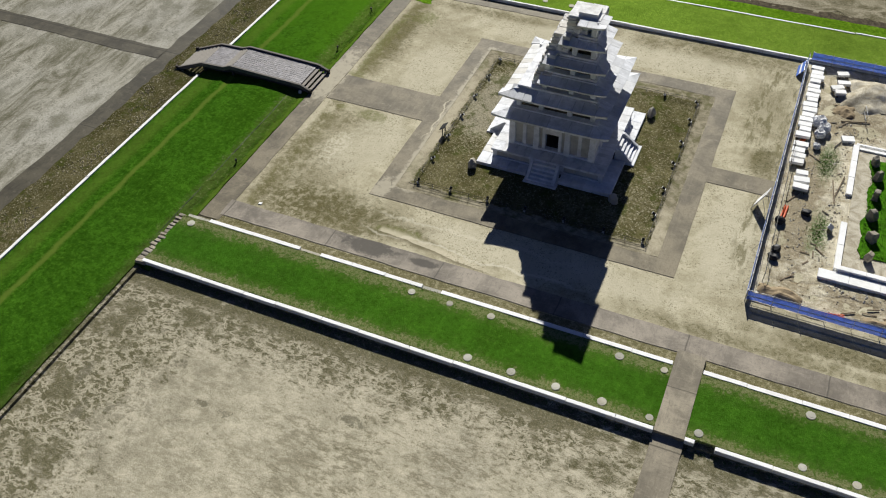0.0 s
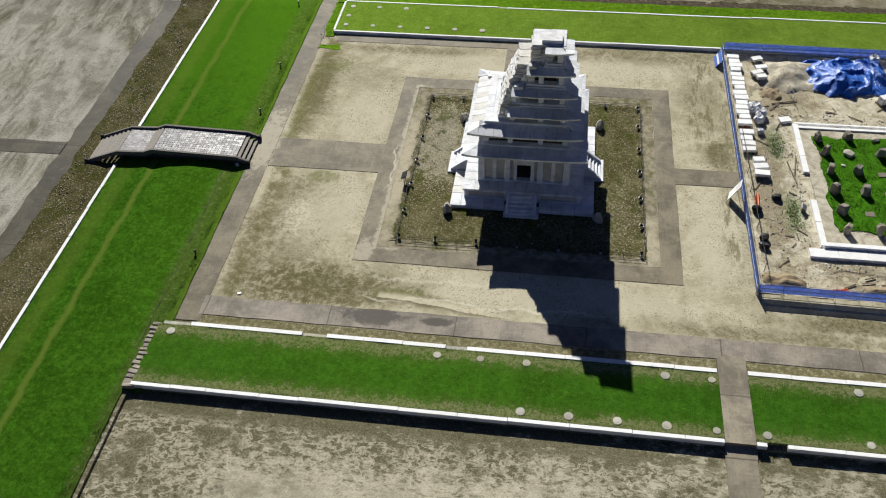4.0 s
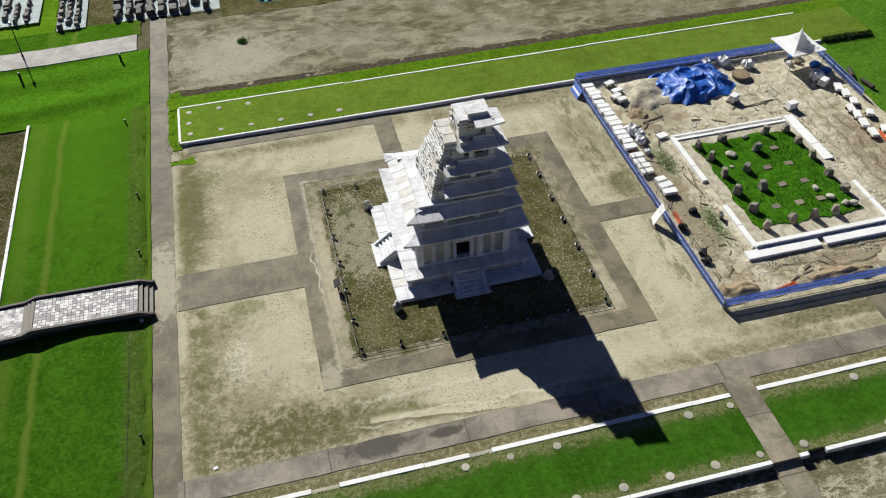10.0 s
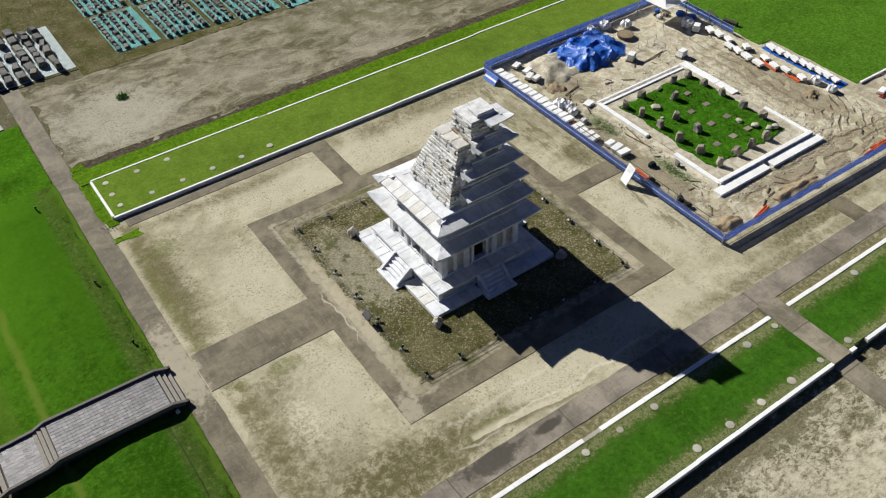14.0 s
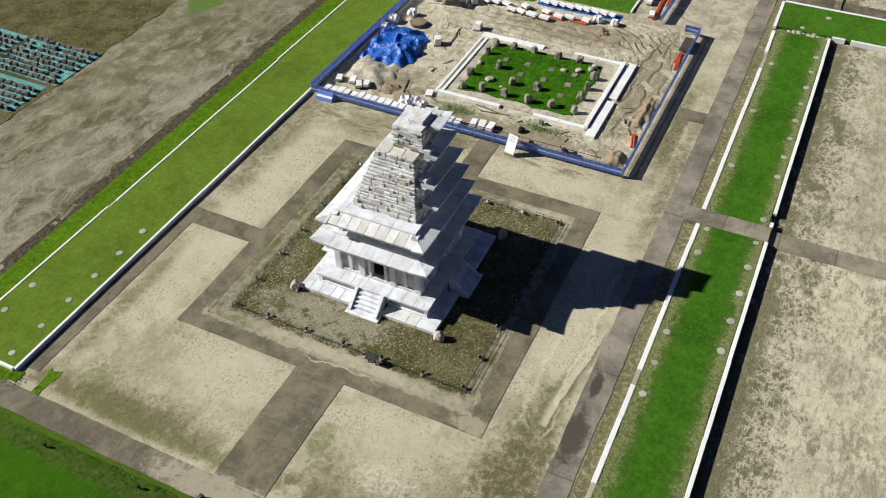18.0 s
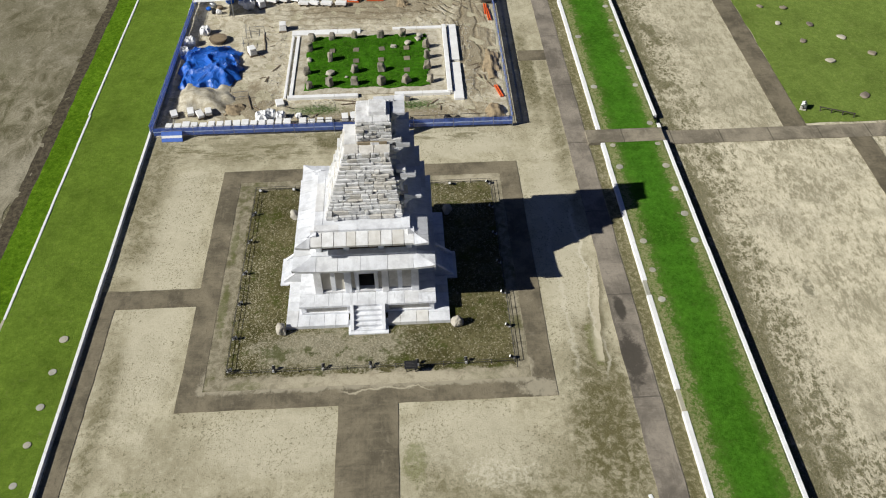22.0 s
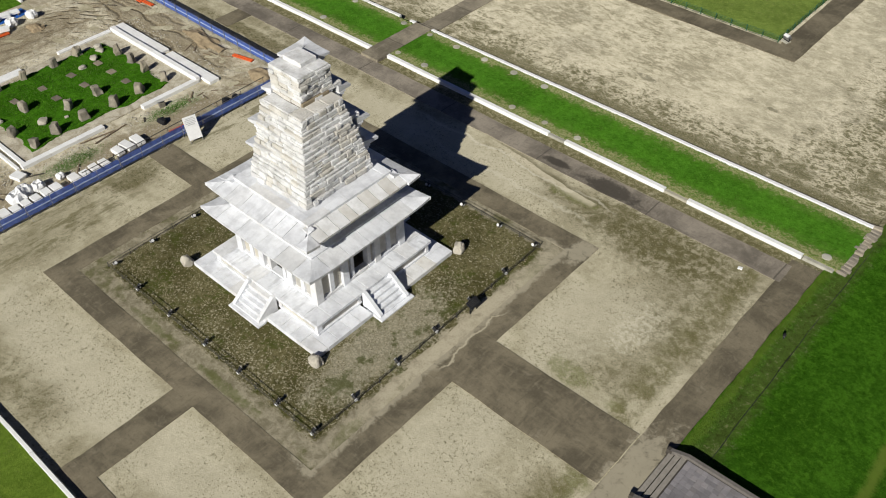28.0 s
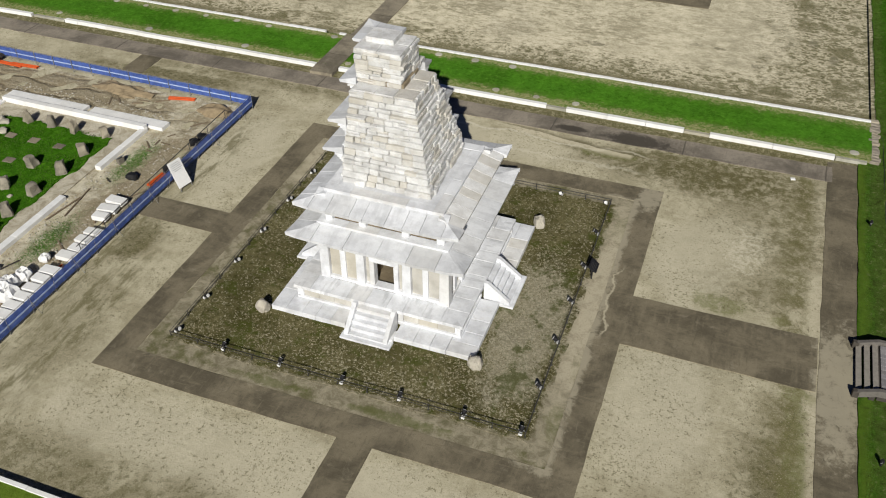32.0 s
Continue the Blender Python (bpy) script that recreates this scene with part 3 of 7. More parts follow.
KERB = stone_material("white_kerb_granite", (0.85, 0.85, 0.84), (0.74, 0.74, 0.73), 0.08, spread=0.08)
COLUMNSTONE = stone_material("weathered_column_granite", (0.37, 0.335, 0.27), (0.14, 0.127, 0.103), 0.3, spread=0.55, rugged=0.7)
DARKSTONE = stone_material("weathered_brown_granite", (0.24, 0.22, 0.188), (0.11, 0.1, 0.085), 0.25, spread=0.5)
PALESTONE = stone_material("pale_weathered_granite", (0.50, 0.47, 0.40), (0.36, 0.33, 0.27), 0.3, spread=0.3)
OLDSTONE = stone_material("old_brown_edging_stone", (0.36, 0.32, 0.26), (0.2, 0.175, 0.14), 0.3, spread=0.6, rugged=0.6)
GUARDSTONE = stone_material("weathered_guardian_granite", (0.62, 0.575, 0.49), (0.38, 0.35, 0.29), 0.35, spread=0.3, rugged=1.0)
BASESTONE = stone_material("flat_base_stone", (0.52, 0.505, 0.43), (0.33, 0.32, 0.255), 0.3, spread=0.6)
ROWSTONE = stone_material("sorted_dark_stones", (0.14, 0.135, 0.127), (0.05, 0.048, 0.045), 0.15, spread=0.85)
HEAPSTONE = stone_material("sorted_grey_stones", (0.2, 0.193, 0.182), (0.07, 0.067, 0.063), 0.15, use="island", spread=0.85)
BLACK = plain("black_painted_metal", (0.02, 0.02, 0.022), 0.5)
ROOFSTONE = stone_material("weathered_roof_granite", (0.81, 0.825, 0.86), (0.58, 0.59, 0.62), 0.22, spread=0.45, warm=(0.40, 0.38, 0.33), drip=0.36)
OLDROOF = stone_material("old_roof_granite", (0.80, 0.80, 0.80), (0.60, 0.595, 0.58), 0.28, spread=0.28)
OLDPANEL = stone_material("old_brown_panel_granite", (0.61, 0.59, 0.545), (0.42, 0.40, 0.36), 0.28, spread=0.4)
# brownish inner stone, its colour darkened further to paint the shade of the interior
SHADEDSTONE = stone_material("brown_granite_darkened_as_shade", (0.23, 0.18, 0.115), (0.13, 0.10, 0.065), 0.25, spread=0.4)
PADSTONE = stone_material("brown_flat_stone", (0.25, 0.21, 0.165), (0.16, 0.135, 0.105), 0.25, spread=0.4)
STEEL = plain("galvanised_steel", (0.45, 0.46, 0.47), 0.4, 0.8)
CANVAS = sheet_material("white_tent_canvas", (0.95, 0.95, 0.96), 0.3, vary=0.03)
WHITE = plain("white_plastic_sheet", (0.8, 0.8, 0.8), 0.45, vary=0.12)
BLUE = sheet_material("blue_fence_sheet", (0.15, 0.25, 0.68), 0.45, 0.22)
BLUELIGHT = plain("pale_blue_fence_band", (0.42, 0.52, 0.75), 0.5, vary=0.3, scale=2.0)
SHEETBLUE = plain("blue_painted_sheet", (0.10, 0.2, 0.62), 0.5, vary=0.25, scale=2.0)
TARP = plain("crumpled_blue_tarpaulin", (0.015, 0.12, 0.52), 0.46, vary=0.3, scale=1.5, spec=0.5)
ORANGE = plain("orange_plastic", (0.62, 0.10, 0.025), 0.5)
WOOD = plain("weathered_timber", (0.22, 0.17, 0.115), 0.8, vary=0.4)
DARKWOOD = plain("dark_grey_timber", (0.075, 0.065, 0.055), 0.8, vary=0.4)
PALEWOOD = plain("greyed_timber_steps", (0.30, 0.275, 0.24), 0.8, vary=0.3)
PAVER = stone_material("grey_paving_tile", (0.29, 0.275, 0.285), (0.2, 0.19, 0.195), 0.12, spread=0.72, rough=0.48, polish=0.1, warm=(0.3, 0.26, 0.22))
PAVERS = stone_material("grey_landing_tile", (0.29, 0.275, 0.285), (0.2, 0.19, 0.195), 0.12, use="island", spread=0.72, rough=0.48, polish=0.1, warm=(0.3, 0.26, 0.22))
TEAL = plain("teal_ground_netting", (0.26, 0.62, 0.60), 0.8, vary=0.25, scale=1.0)
PALENET = plain("pale_ground_netting", (0.72, 0.80, 0.80), 0.8, vary=0.2, scale=1.0)
SANDPILE = plain("heaped_sand", (0.30, 0.235, 0.15), 0.95, vary=0.35, scale=2.0, spec=0.1)
GREENMESH = plain("green_wire_fence", (0.03, 0.11, 0.065), 0.5)
LAMPWHITE = plain("white_lamp_head", (0.75, 0.75, 0.74), 0.4)


def digging_material():
    m = Mat("churned_yellow_earth", 1.0, spec=0.0)
    streak = m.noise(0.8, 12, 0.74, distortion=0.7)
    fine = m.noise(5.0, 8, 0.78)
    base = m.mix(m.step(streak, 0.32, 0.66), (0.33, 0.28, 0.185), (0.66, 0.61, 0.475))
    brown = most(m, [m.blob(36.0, -11.3, 12.0, 2.4, 0.8), m.blob(21.5, 0.0, 1.6, 12.0, 0.8), m.blob(24.0, 12.5, 4.0, 3.0, 0.8), m.blob(43.5, 0.0, 3.0, 9.0, 0.8)])
    base = m.mix(m.math("MULTIPLY", ragged(m, brown, 1.3, 0.4, 0.66, 0.5), 0.74), base, (0.225, 0.182, 0.112))
    turn = m.math("ADD", m.axis(1), m.math("MULTIPLY", m.noise(0.12, 4, 0.5), 5.0))
    rut = m.step(m.math("PINGPONG", turn, 0.75), 0.02, 0.3, 0.55, 0.0)
    rut = m.math("MULTIPLY", rut, m.blob(36.0, -11.0, 12.0, 2.6, 0.6))
    turn = m.math("ADD", m.axis(0), m.math("MULTIPLY", m.noise(0.09, 4, 0.5), 6.0))
    lane = m.step(m.math("PINGPONG", turn, 0.6), 0.02, 0.28, 0.5, 0.0)
    rut = m.math("MAXIMUM", rut, m.math("MULTIPLY", lane, m.blob(42.2, 3.0, 2.8, 11.0, 0.6)))
    dx, dy = m.math("SUBTRACT", m.axis(0), 36.5), m.math("ADD", m.axis(1), 1.0)
    arc = m.math("SQRT", m.math("ADD", m.math("MULTIPLY", dx, dx), m.math("MULTIPLY", dy, dy)))
    arc = m.math("ADD", arc, m.math("MULTIPLY", m.noise(0.25, 5, 0.55), 2.2))
    bend = m.step(m.math("PINGPONG", arc, 0.42), 0.03, 0.22, 0.8, 0.0)
    bend = m.math("MULTIPLY", bend, m.step(m.noise(0.5, 7, 0.65), 0.42, 0.58))
    rut = m.math("MAXIMUM", rut, m.math("MULTIPLY", bend, m.blob(43.6, -8.0, 4.0, 5.0, 0.7)))
    base = m.mix(rut, base, (0.15, 0.115, 0.07))
    base = m.mix(m.math("MULTIPLY", m.blob(22.9, 5.6, 0.8, 2.6, 0.6), m.step(fine, 0.42, 0.56)), base, (0.07, 0.15, 0.025))
    base = m.mix(m.math("MULTIPLY", m.blob(23.2, -4.0, 0.8, 2.4, 0.6), m.step(fine, 0.42, 0.56)), base, (0.07, 0.15, 0.025))
    base = m.mix(m.step(fine, 0.5, 0.66, 0.0, 0.5), base, (0.64, 0.60, 0.49))
    base = m.mix(m.step(m.noise(2.6, 10, 0.78), 0.56, 0.66, 0.0, 0.6), base, (0.17, 0.135, 0.085))
    m.bump(m.math("SUBTRACT", m.math("ADD", streak, m.math("MULTIPLY", fine, 0.5)), rut), 0.9, 0.14)
    return m.done(base)


DIGGING = digging_material()


def gravel_material(name="weedy_gravel", rim=False, gain=1.0):
    m = Mat(name, 1.0, spec=0.0)
    g = lambda r, gr, b: (gain * r, gain * gr, gain * b)
    big = m.noise(0.32, 6, 0.65)
    fine = m.noise(3.5, 8, 0.8)
    grit = m.noise(11.0, 6, 0.75)
    base = m.mix(m.step(big, 0.38, 0.62), g(0.082, 0.075, 0.03), g(0.15, 0.134, 0.066))
    base = m.mix(m.step(fine, 0.48, 0.6, 0.0, 0.75), base, g(0.048, 0.046, 0.015))
    # crumbs of pale stone, thick on the worn sides, thin elsewhere
    worn = most(m, [m.blob(-8.3, 2.5, 2.4, 6.5, 0.6), m.math("MULTIPLY", m.blob(-3.0, 9.0, 7.0, 1.2, 0.8), 0.5), m.math("MULTIPLY", m.blob(8.5, -6.0, 1.8, 4.0, 0.8), 0.5)])
    crumb = m.math("ADD", m.noise(6.5, 5, 0.72, distortion=0.4), m.math("MULTIPLY", worn, 0.07))
    base = m.mix(m.step(crumb, 0.57, 0.62, 0.0, 0.85), base, g(0.41, 0.375, 0.275))
    base = m.mix(m.math("MULTIPLY", ragged(m, m.blob(-8.3, 2.5, 2.3, 6.0, 0.6), 2.2, 0.46, 0.66, 0.45, 0.82), 0.55), base, g(0.385, 0.35, 0.26))
    base = m.mix(m.step(m.noise(0.5, 10, 0.74), 0.51, 0.6, 0.0, 0.75), base, g(0.062, 0.074, 0.015))
    if rim:
        d = m.math("MAXIMUM", m.math("ABSOLUTE", m.axis(0)), m.math("ABSOLUTE", m.math("ADD", m.axis(1), 0.2)))
        base = m.mix(ragged(m, m.step(d, 9.6, 10.9), 1.1, 0.62, 0.76, 0.55), base, margin_colour(m))
    m.bump(m.math("ADD", fine, m.math("MULTIPLY", grit, 0.8)), 0.8, 0.06)
    return m.done(base)


def margin_colour(m):
    f = m.noise(1.3, 10, 0.75, distortion=0.5)
    g = m.noise(9.0, 5, 0.7)
    base = m.mix(m.step(f, 0.36, 0.62), (0.175, 0.155, 0.103), (0.34, 0.305, 0.22))
    base = m.mix(m.step(m.noise(0.5, 8, 0.7), 0.5, 0.64, 0.0, 0.75), base, (0.10, 0.10, 0.038))
    moss = most(m, [m.blob(-11.5, 8.6, 0.8, 1.6, 0.6), m.blob(-11.6, 4.6, 0.4, 1.4, 0.6), m.blob(-11.5, -8.2, 0.7, 1.8, 0.6), m.blob(-4.0, 11.3, 3.5, 0.4, 0.6), m.blob(4.0, 11.3, 3.0, 0.35, 0.6)])
    base = m.mix(m.math("MULTIPLY", ragged(m, moss, 2.0, 0.52, 0.7, 0.36, 0.8), 0.6), base, (0.1, 0.112, 0.034))
    # the side towards the bridge is trodden down to sand
    worn = most(m, [m.blob(-11.3, -1.0, 0.9, 9.0, 0.6), m.blob(10.9, -9.0, 0.8, 3.0, 0.6)])
    base = m.mix(m.math("MULTIPLY", worn, m.step(f, 0.3, 0.55, 0.4, 0.9)), base, (0.47, 0.42, 0.31))
    return m.mix(m.step(g, 0.5, 0.7, 0.0, 0.4), base, (0.17, 0.15, 0.095))


GRAVEL = gravel_material()
VERGE = gravel_material("stony_dark_verge", gain=0.75)
BED = gravel_material("weedy_gravel_of_bed", True)


def damp_material():
    m = Mat("dark_damp_earth", 1.0, spec=0.0)
    f = m.noise(2.2, 8, 0.75)
    m.bump(f, 0.8, 0.1)
    return m.done(m.mix(m.step(f, 0.38, 0.66), (0.055, 0.047, 0.034), (0.13, 0.11, 0.075)))


DAMP = damp_material()


def margin_material():
    m = Mat("pale_dusty_margin", 1.0, spec=0.0)
    m.bump(m.noise(4.0, 8, 0.75), 0.6, 0.06)
    return m.done(margin_colour(m))


MARGIN = margin_material()
PEBBLE = stone_material("pale_pebbles", (0.36, 0.315, 0.205), (0.23, 0.2, 0.12), 0.2, use="island", spread=0.6)
CLOD = stone_material("dry_brown_clods", (0.34, 0.305, 0.205), (0.22, 0.197, 0.125), 0.1, use="island", spread=0.4, rough=1.0)
SITEWEED = plain("green_site_weeds", (0.1, 0.23, 0.03), 0.8, vary=0.4, scale=1.0, spec=0.1)
WEED = plain("dark_weeds", (0.09, 0.084, 0.03), 0.8, vary=0.5, scale=1.0, spec=0.1)
BLADE = plain("grass_blades", (0.085, 0.18, 0.02), 0.7, vary=0.5, scale=0.8, spec=0.1)
HEDGELEAF = plain("dark_hedge_leaves", (0.05, 0.09, 0.02), 0.7, vary=0.4, scale=2.0, spec=0.1)
LEAF = plain("bright_leaves", (0.15, 0.33, 0.045), 0.7, vary=0.4, scale=2.0, spec=0.1)
FENCEMETAL = plain("dull_grey_metal", (0.075, 0.072, 0.068), 0.5, 0.3)
BEAMWOOD = plain("weathered_grey_beam", (0.17, 0.155, 0.14), 0.8, vary=0.3)


def sandy(name, a, b, scale):
    m = Mat(name, 1.0, spec=0.0)
    f = m.noise(scale, 9, 0.72, distortion=0.8)
    g = m.noise(7.0, 5, 0.7)
    base = m.mix(m.step(f, 0.36, 0.64), a, b)
    m.bump(m.math("ADD", f, m.math("MULTIPLY", g, 0.4)), 0.7, 0.08)
    return m.done(m.mix(m.step(g, 0.48, 0.7, 0.0, 0.35), base, tuple(0.5 * v for v in a)))


TRACK = sandy("pale_track_sand", (0.30, 0.26, 0.185), (0.52, 0.47, 0.36), 0.5)
CONCRETE = sandy("pale_concrete_lane", (0.40, 0.385, 0.36), (0.56, 0.54, 0.505), 0.5)
FILL = sandy("pale_fill_sand", (0.34, 0.30, 0.22), (0.56, 0.52, 0.42), 0.9)


# ---- building helpers ----
def finish(bm):
    me = bpy.data.meshes.new("mesh")
    bm.normal_update()
    bm.to_mesh(me)
    bm.free()
    return me


def part(name, bm, material, parent=None, label=""):
    """One mesh object, under a thing or a part if a parent is given."""
    me = bm if isinstance(bm, bpy.types.Mesh) else finish(bm)
    if not me.materials:
        me.materials.append(material)
    ob = new(name, me)
    if parent:
        ob.parent = parent
    return tagged(ob, label)


def thing(name, label, category, group="", at=None, kind=""):
    ob = new(name)
    ob.empty_display_size = 0.3
    if at:
        ob.matrix_basis = pose(*at)
    return tagged(ob, label, category, group, kind)


def box(bm, x0, x1, y0, y1, z0, z1, bevel=0.0, m=None):
    vs = [bm.verts.new(p) for p in ((x0, y0, z0), (x1, y0, z0), (x1, y1, z0), (x0, y1, z0), (x0, y0, z1), (x1, y0, z1), (x1, y1, z1), (x0, y1, z1))]
    fs = [bm.faces.new([vs[i] for i in f]) for f in ((3, 2, 1, 0), (4, 5, 6, 7), (0, 1, 5, 4), (1, 2, 6, 5), (2, 3, 7, 6), (3, 0, 4, 7))]
    if bevel:
        es = list({e for f in fs for e in f.edges})
        got = bmesh.ops.bevel(bm, geom=es, offset=bevel, segments=1, affect="EDGES")
        vs = list({v for f in got["faces"] for v in f.verts})
    if m:
        for v in vs:
            v.co = m @ v.co
    return bm


def boxed(x0, x1, y0, y1, z0, z1, bevel=0.0, m=None):
    return box(bmesh.new(), x0, x1, y0, y1, z0, z1, bevel, m)


def tube(bm, a, b, r, n=6, r2=None):
    a, b = Vector(a), Vector(b)
    q = (b - a).to_track_quat("Z", "Y")
    rings = []
    for p, rr in ((a, r), (b, r if r2 is None else r2)):
        rings.append([bm.verts.new(p + q @ Vector((rr * math.cos(2 * math.pi * i / n), rr * math.sin(2 * math.pi * i / n), 0))) for i in range(n)])
    for i in range(n):
        j = (i + 1) % n
        bm.faces.new((rings[0][i], rings[0][j], rings[1][j], rings[1][i]))
    bm.faces.new(rings[0][::-1])
    bm.faces.new(rings[1])
    return bm


def rock(seed, sx, sy, sz, rough=0.25, sub=2):
    """A rounded, uneven stone that stands on z = 0."""
    bm = bmesh.new()
    bmesh.ops.create_icosphere(bm, subdivisions=sub, radius=1.0)
    off = Vector((seed * 3.7, seed * 1.3, seed * 7.1))
    for v in bm.verts:
        p = v.co.copy()
        k = 1 + rough * noise.noise(p * 1.1 + off) * 1.6 + rough * 0.4 * noise.noise(p * 3.0 + off)
        q = Vector([math.copysign(abs(c) ** 0.75, c) for c in p]) * k
        v.co = Vector((q.x * sx, q.y * sy, max(-0.85, q.z) * sz + 0.8 * sz))
    for f in bm.faces:
        f.smooth = False
    return bm


BANK_X = (-42.0, -38.8, -38.7, -37.0, -34.9, -33.6, -31.0, -29.0, -27.0)
BANK_Z = (-0.95, -0.62, -0.36, -0.30, -0.06, 0.14, 0.24, 0.16, 0.0)


def height(x, y):
    """The lie of the land."""
    if y > 30.0:
        edge = 0.0 if x > -27 else -0.45 * min(1, (-27 - x) / 10)
        if x > -27 or y >= 42:
            return edge if x > -27 else edge * 0.6
        swell = 0.42 * math.exp(-((y - 33.6 - 0.05 * (x + 27)) / 1.5) ** 2) + 0.3 * math.exp(-((y - 39.0) / 1.6) ** 2)
        return edge + swell * min(1.0, (-27 - x) / 3.0)
    z = 0.0
    if x < -27.0:
        z = float(np.interp(x, BANK_X, BANK_Z))
        if y > 26.5:
            k = (y - 26.5) / 3.5
            k = k * k * (3 - 2 * k)
            z = z * (1 - k) + k * -0.45 * min(1, (-27 - x) / 10)
    elif y < -28.0:
        z = -0.22
    return z


def sheet(name, x0, x1, y0, y1, material, lift, label, category, step=1.0, rag=0.0, lump=0.0, flat=None, skirt=0.12, kind="structure"):
    """A thick sheet of ground that follows the lie of the land, with an uneven rim."""
    nx, ny = max(2, round((x1 - x0) / step)), max(2, round((y1 - y0) / step))
    bm = bmesh.new()
    g = []
    for j in range(ny + 1):
        row = []
        for i in range(nx + 1):
            x, y = x0 + (x1 - x0) * i / nx, y0 + (y1 - y0) * j / ny
            if rag:
                if i in (0, nx):
                    x += rag * noise.noise((x * 0.7, y * 0.55, 3.1)) * 1.5 + rag * 0.6 * noise.noise((x, y * 2.3, 9.0))
                if j in (0, ny):
                    y += rag * noise.noise((x * 0.55, y * 0.7, 7.7)) * 1.5 + rag * 0.6 * noise.noise((x * 2.3, y, 2.0))
            z = (height(x, y) if flat is None else flat) + lift
            if lump:
                z += lump * noise.noise((x * 0.8, y * 0.8, 0.5)) + 0.5 * lump * noise.noise((x * 2.1, y * 2.1, 4.5))
            row.append(bm.verts.new((x, y, z)))
        g.append(row)
    for j in range(ny):
        for i in range(nx):
            bm.faces.new((g[j][i], g[j][i + 1], g[j + 1][i + 1], g[j + 1][i])).smooth = True
    rim = [g[0][i] for i in range(nx + 1)] + [g[j][nx] for j in range(1, ny + 1)] + [g[ny][i] for i in range(nx - 1, -1, -1)] + [g[j][0] for j in range(ny - 1, 0, -1)]
    low = [bm.verts.new((v.co.x, v.co.y, v.co.z - skirt)) for v in rim]
    top = [bm.verts.new(v.co) for v in rim]
    for i in range(len(rim)):
        j = (i + 1) % len(rim)
        bm.faces.new((top[i], low[i], low[j], top[j]))
    return tagged(part(name, bm, material), label, category, kind=kind)


# ---- ground, ways, strips ----
def build_ground():
    xs = [-900, -400, -200, -120, -80, -60, -50, -45, -42, -38.8, -38.7, -37.0, -34.9, -33.6, -31.0, -29.0, -27.01, -27.0, -20, -10, 0, 10, 20, 30, 40, 50, 60, 80, 120, 200, 400, 900]
    ys = [-900, -400, -200, -120, -80, -60, -50, -40, -34, -28.01, -28.0, -20, -10, 0, 10, 20, 26.5, 28.2, 30, 30.01, 41.99, 42, 50, 60, 80, 120, 200, 400, 900]
    bm = bmesh.new()
    g = [[bm.verts.new((x, y, height(x, y) - 0.03)) for x in xs] for y in ys]
    for j in range(len(ys) - 1):
        for i in range(len(xs) - 1):
            bm.faces.new((g[j][i], g[j][i + 1], g[j + 1][i + 1], g[j + 1][i]))
    tagged(part("ground", bm, FIELD), "open ground of pale sand and dry brown turf", "ground", kind="structure")


build_ground()
sheet("plaza", -24.2, 60.0, -21.75, 21.4, SOIL, 0.0, "sandy trodden soil of the temple court", "ground", 1.5, skirt=0.05)
sheet("field_earth", -23.9, 75.0, 31.6, 47.8, FARFIELD, 0.0, "bare brown earth with faint wheel tracks", "ground", 1.0, rag=0.9, skirt=0.05)
sheet("ditch_edge", -23.5, 75.0, 30.2, 31.75, DAMP, 0.02, "dark damp earth along the verge", "ground", 0.4, rag=0.05, lump=0.05, skirt=0.1)
sheet("lane_earth", -80.0, -42.8, -70.0, 30.0, LANEFIELD, 0.02, "trodden dark lane below the bank", "ground", 1.5, rag=0.3, skirt=0.05)

# the ring way round the pagoda and its four arms
def ring(name, outer, inner, lift, material, label):
    bm = bmesh.new()
    n = 20
    def loop(r, z):
        out = []
        for sx, sy, dx, dy in ((-1, -1, 1, 0), (1, -1, 0, 1), (1, 1, -1, 0), (-1, 1, 0, -1)):
            for i in range(n):
                x, y = r * sx + 2 * r * dx * i / n, r * sy + 2 * r * dy * i / n
                j = 0.05 * noise.noise((x * 0.9, y * 0.9, r))
                out.append(bm.verts.new((x * (1 + j / r), y * (1 + j / r), z)))
        return out
    a, b, c, d = loop(outer, lift), loop(inner, lift), loop(outer, -0.03), loop(inner, -0.03)
    for i in range(4 * n):
        j = (i + 1) % (4 * n)
        for p, q in ((a, b), (c, a), (b, d)):
            bm.faces.new((p[i], p[j], q[j], q[i]))
    return tagged(part(name, bm, material), label, "path", kind="structure")


ring("ring_path", 13.45, 11.75, 0.035, ASPHALT_R, "worn brown asphalt path round the pagoda garden")
sheet("arm_path", -23.9, -13.42, -2.15, 2.05, ASPHALT_A, 0.034, "broad worn asphalt way towards the bridge", "path", 1.0, rag=0.04, skirt=0.06)
sheet("arm_path", 13.42, 19.1, -1.05, 1.12, ASPHALT, 0.034, "short asphalt way ending at the site fence", "path", 1.0, rag=0.04, skirt=0.06)
sheet("arm_path", -3.35, -1.4, 13.42, 19.8, ASPHALT, 0.034, "narrow asphalt way towards the grass terrace", "path", 1.0, rag=0.04, skirt=0.06)
sheet("border_path", -22.3, -1.35, 19.75, 21.15, ASPHALT, 0.03, "dark asphalt border along the terrace kerb", "path", 1.0, rag=0.06, skirt=0.06)
sheet("border_path", -24.3, 75.0, -20.6, -18.65, ASPHALT_X, 0.04, "long grey-brown asphalt way along the grass strip", "path", 1.2, rag=0.05, skirt=0.07)
sheet("border_path", 30.8, 32.8, -18.7, -15.7, ASPHALT, 0.03, "short asphalt spur beside the site fence", "path", 1.0, rag=0.04, skirt=0.06)
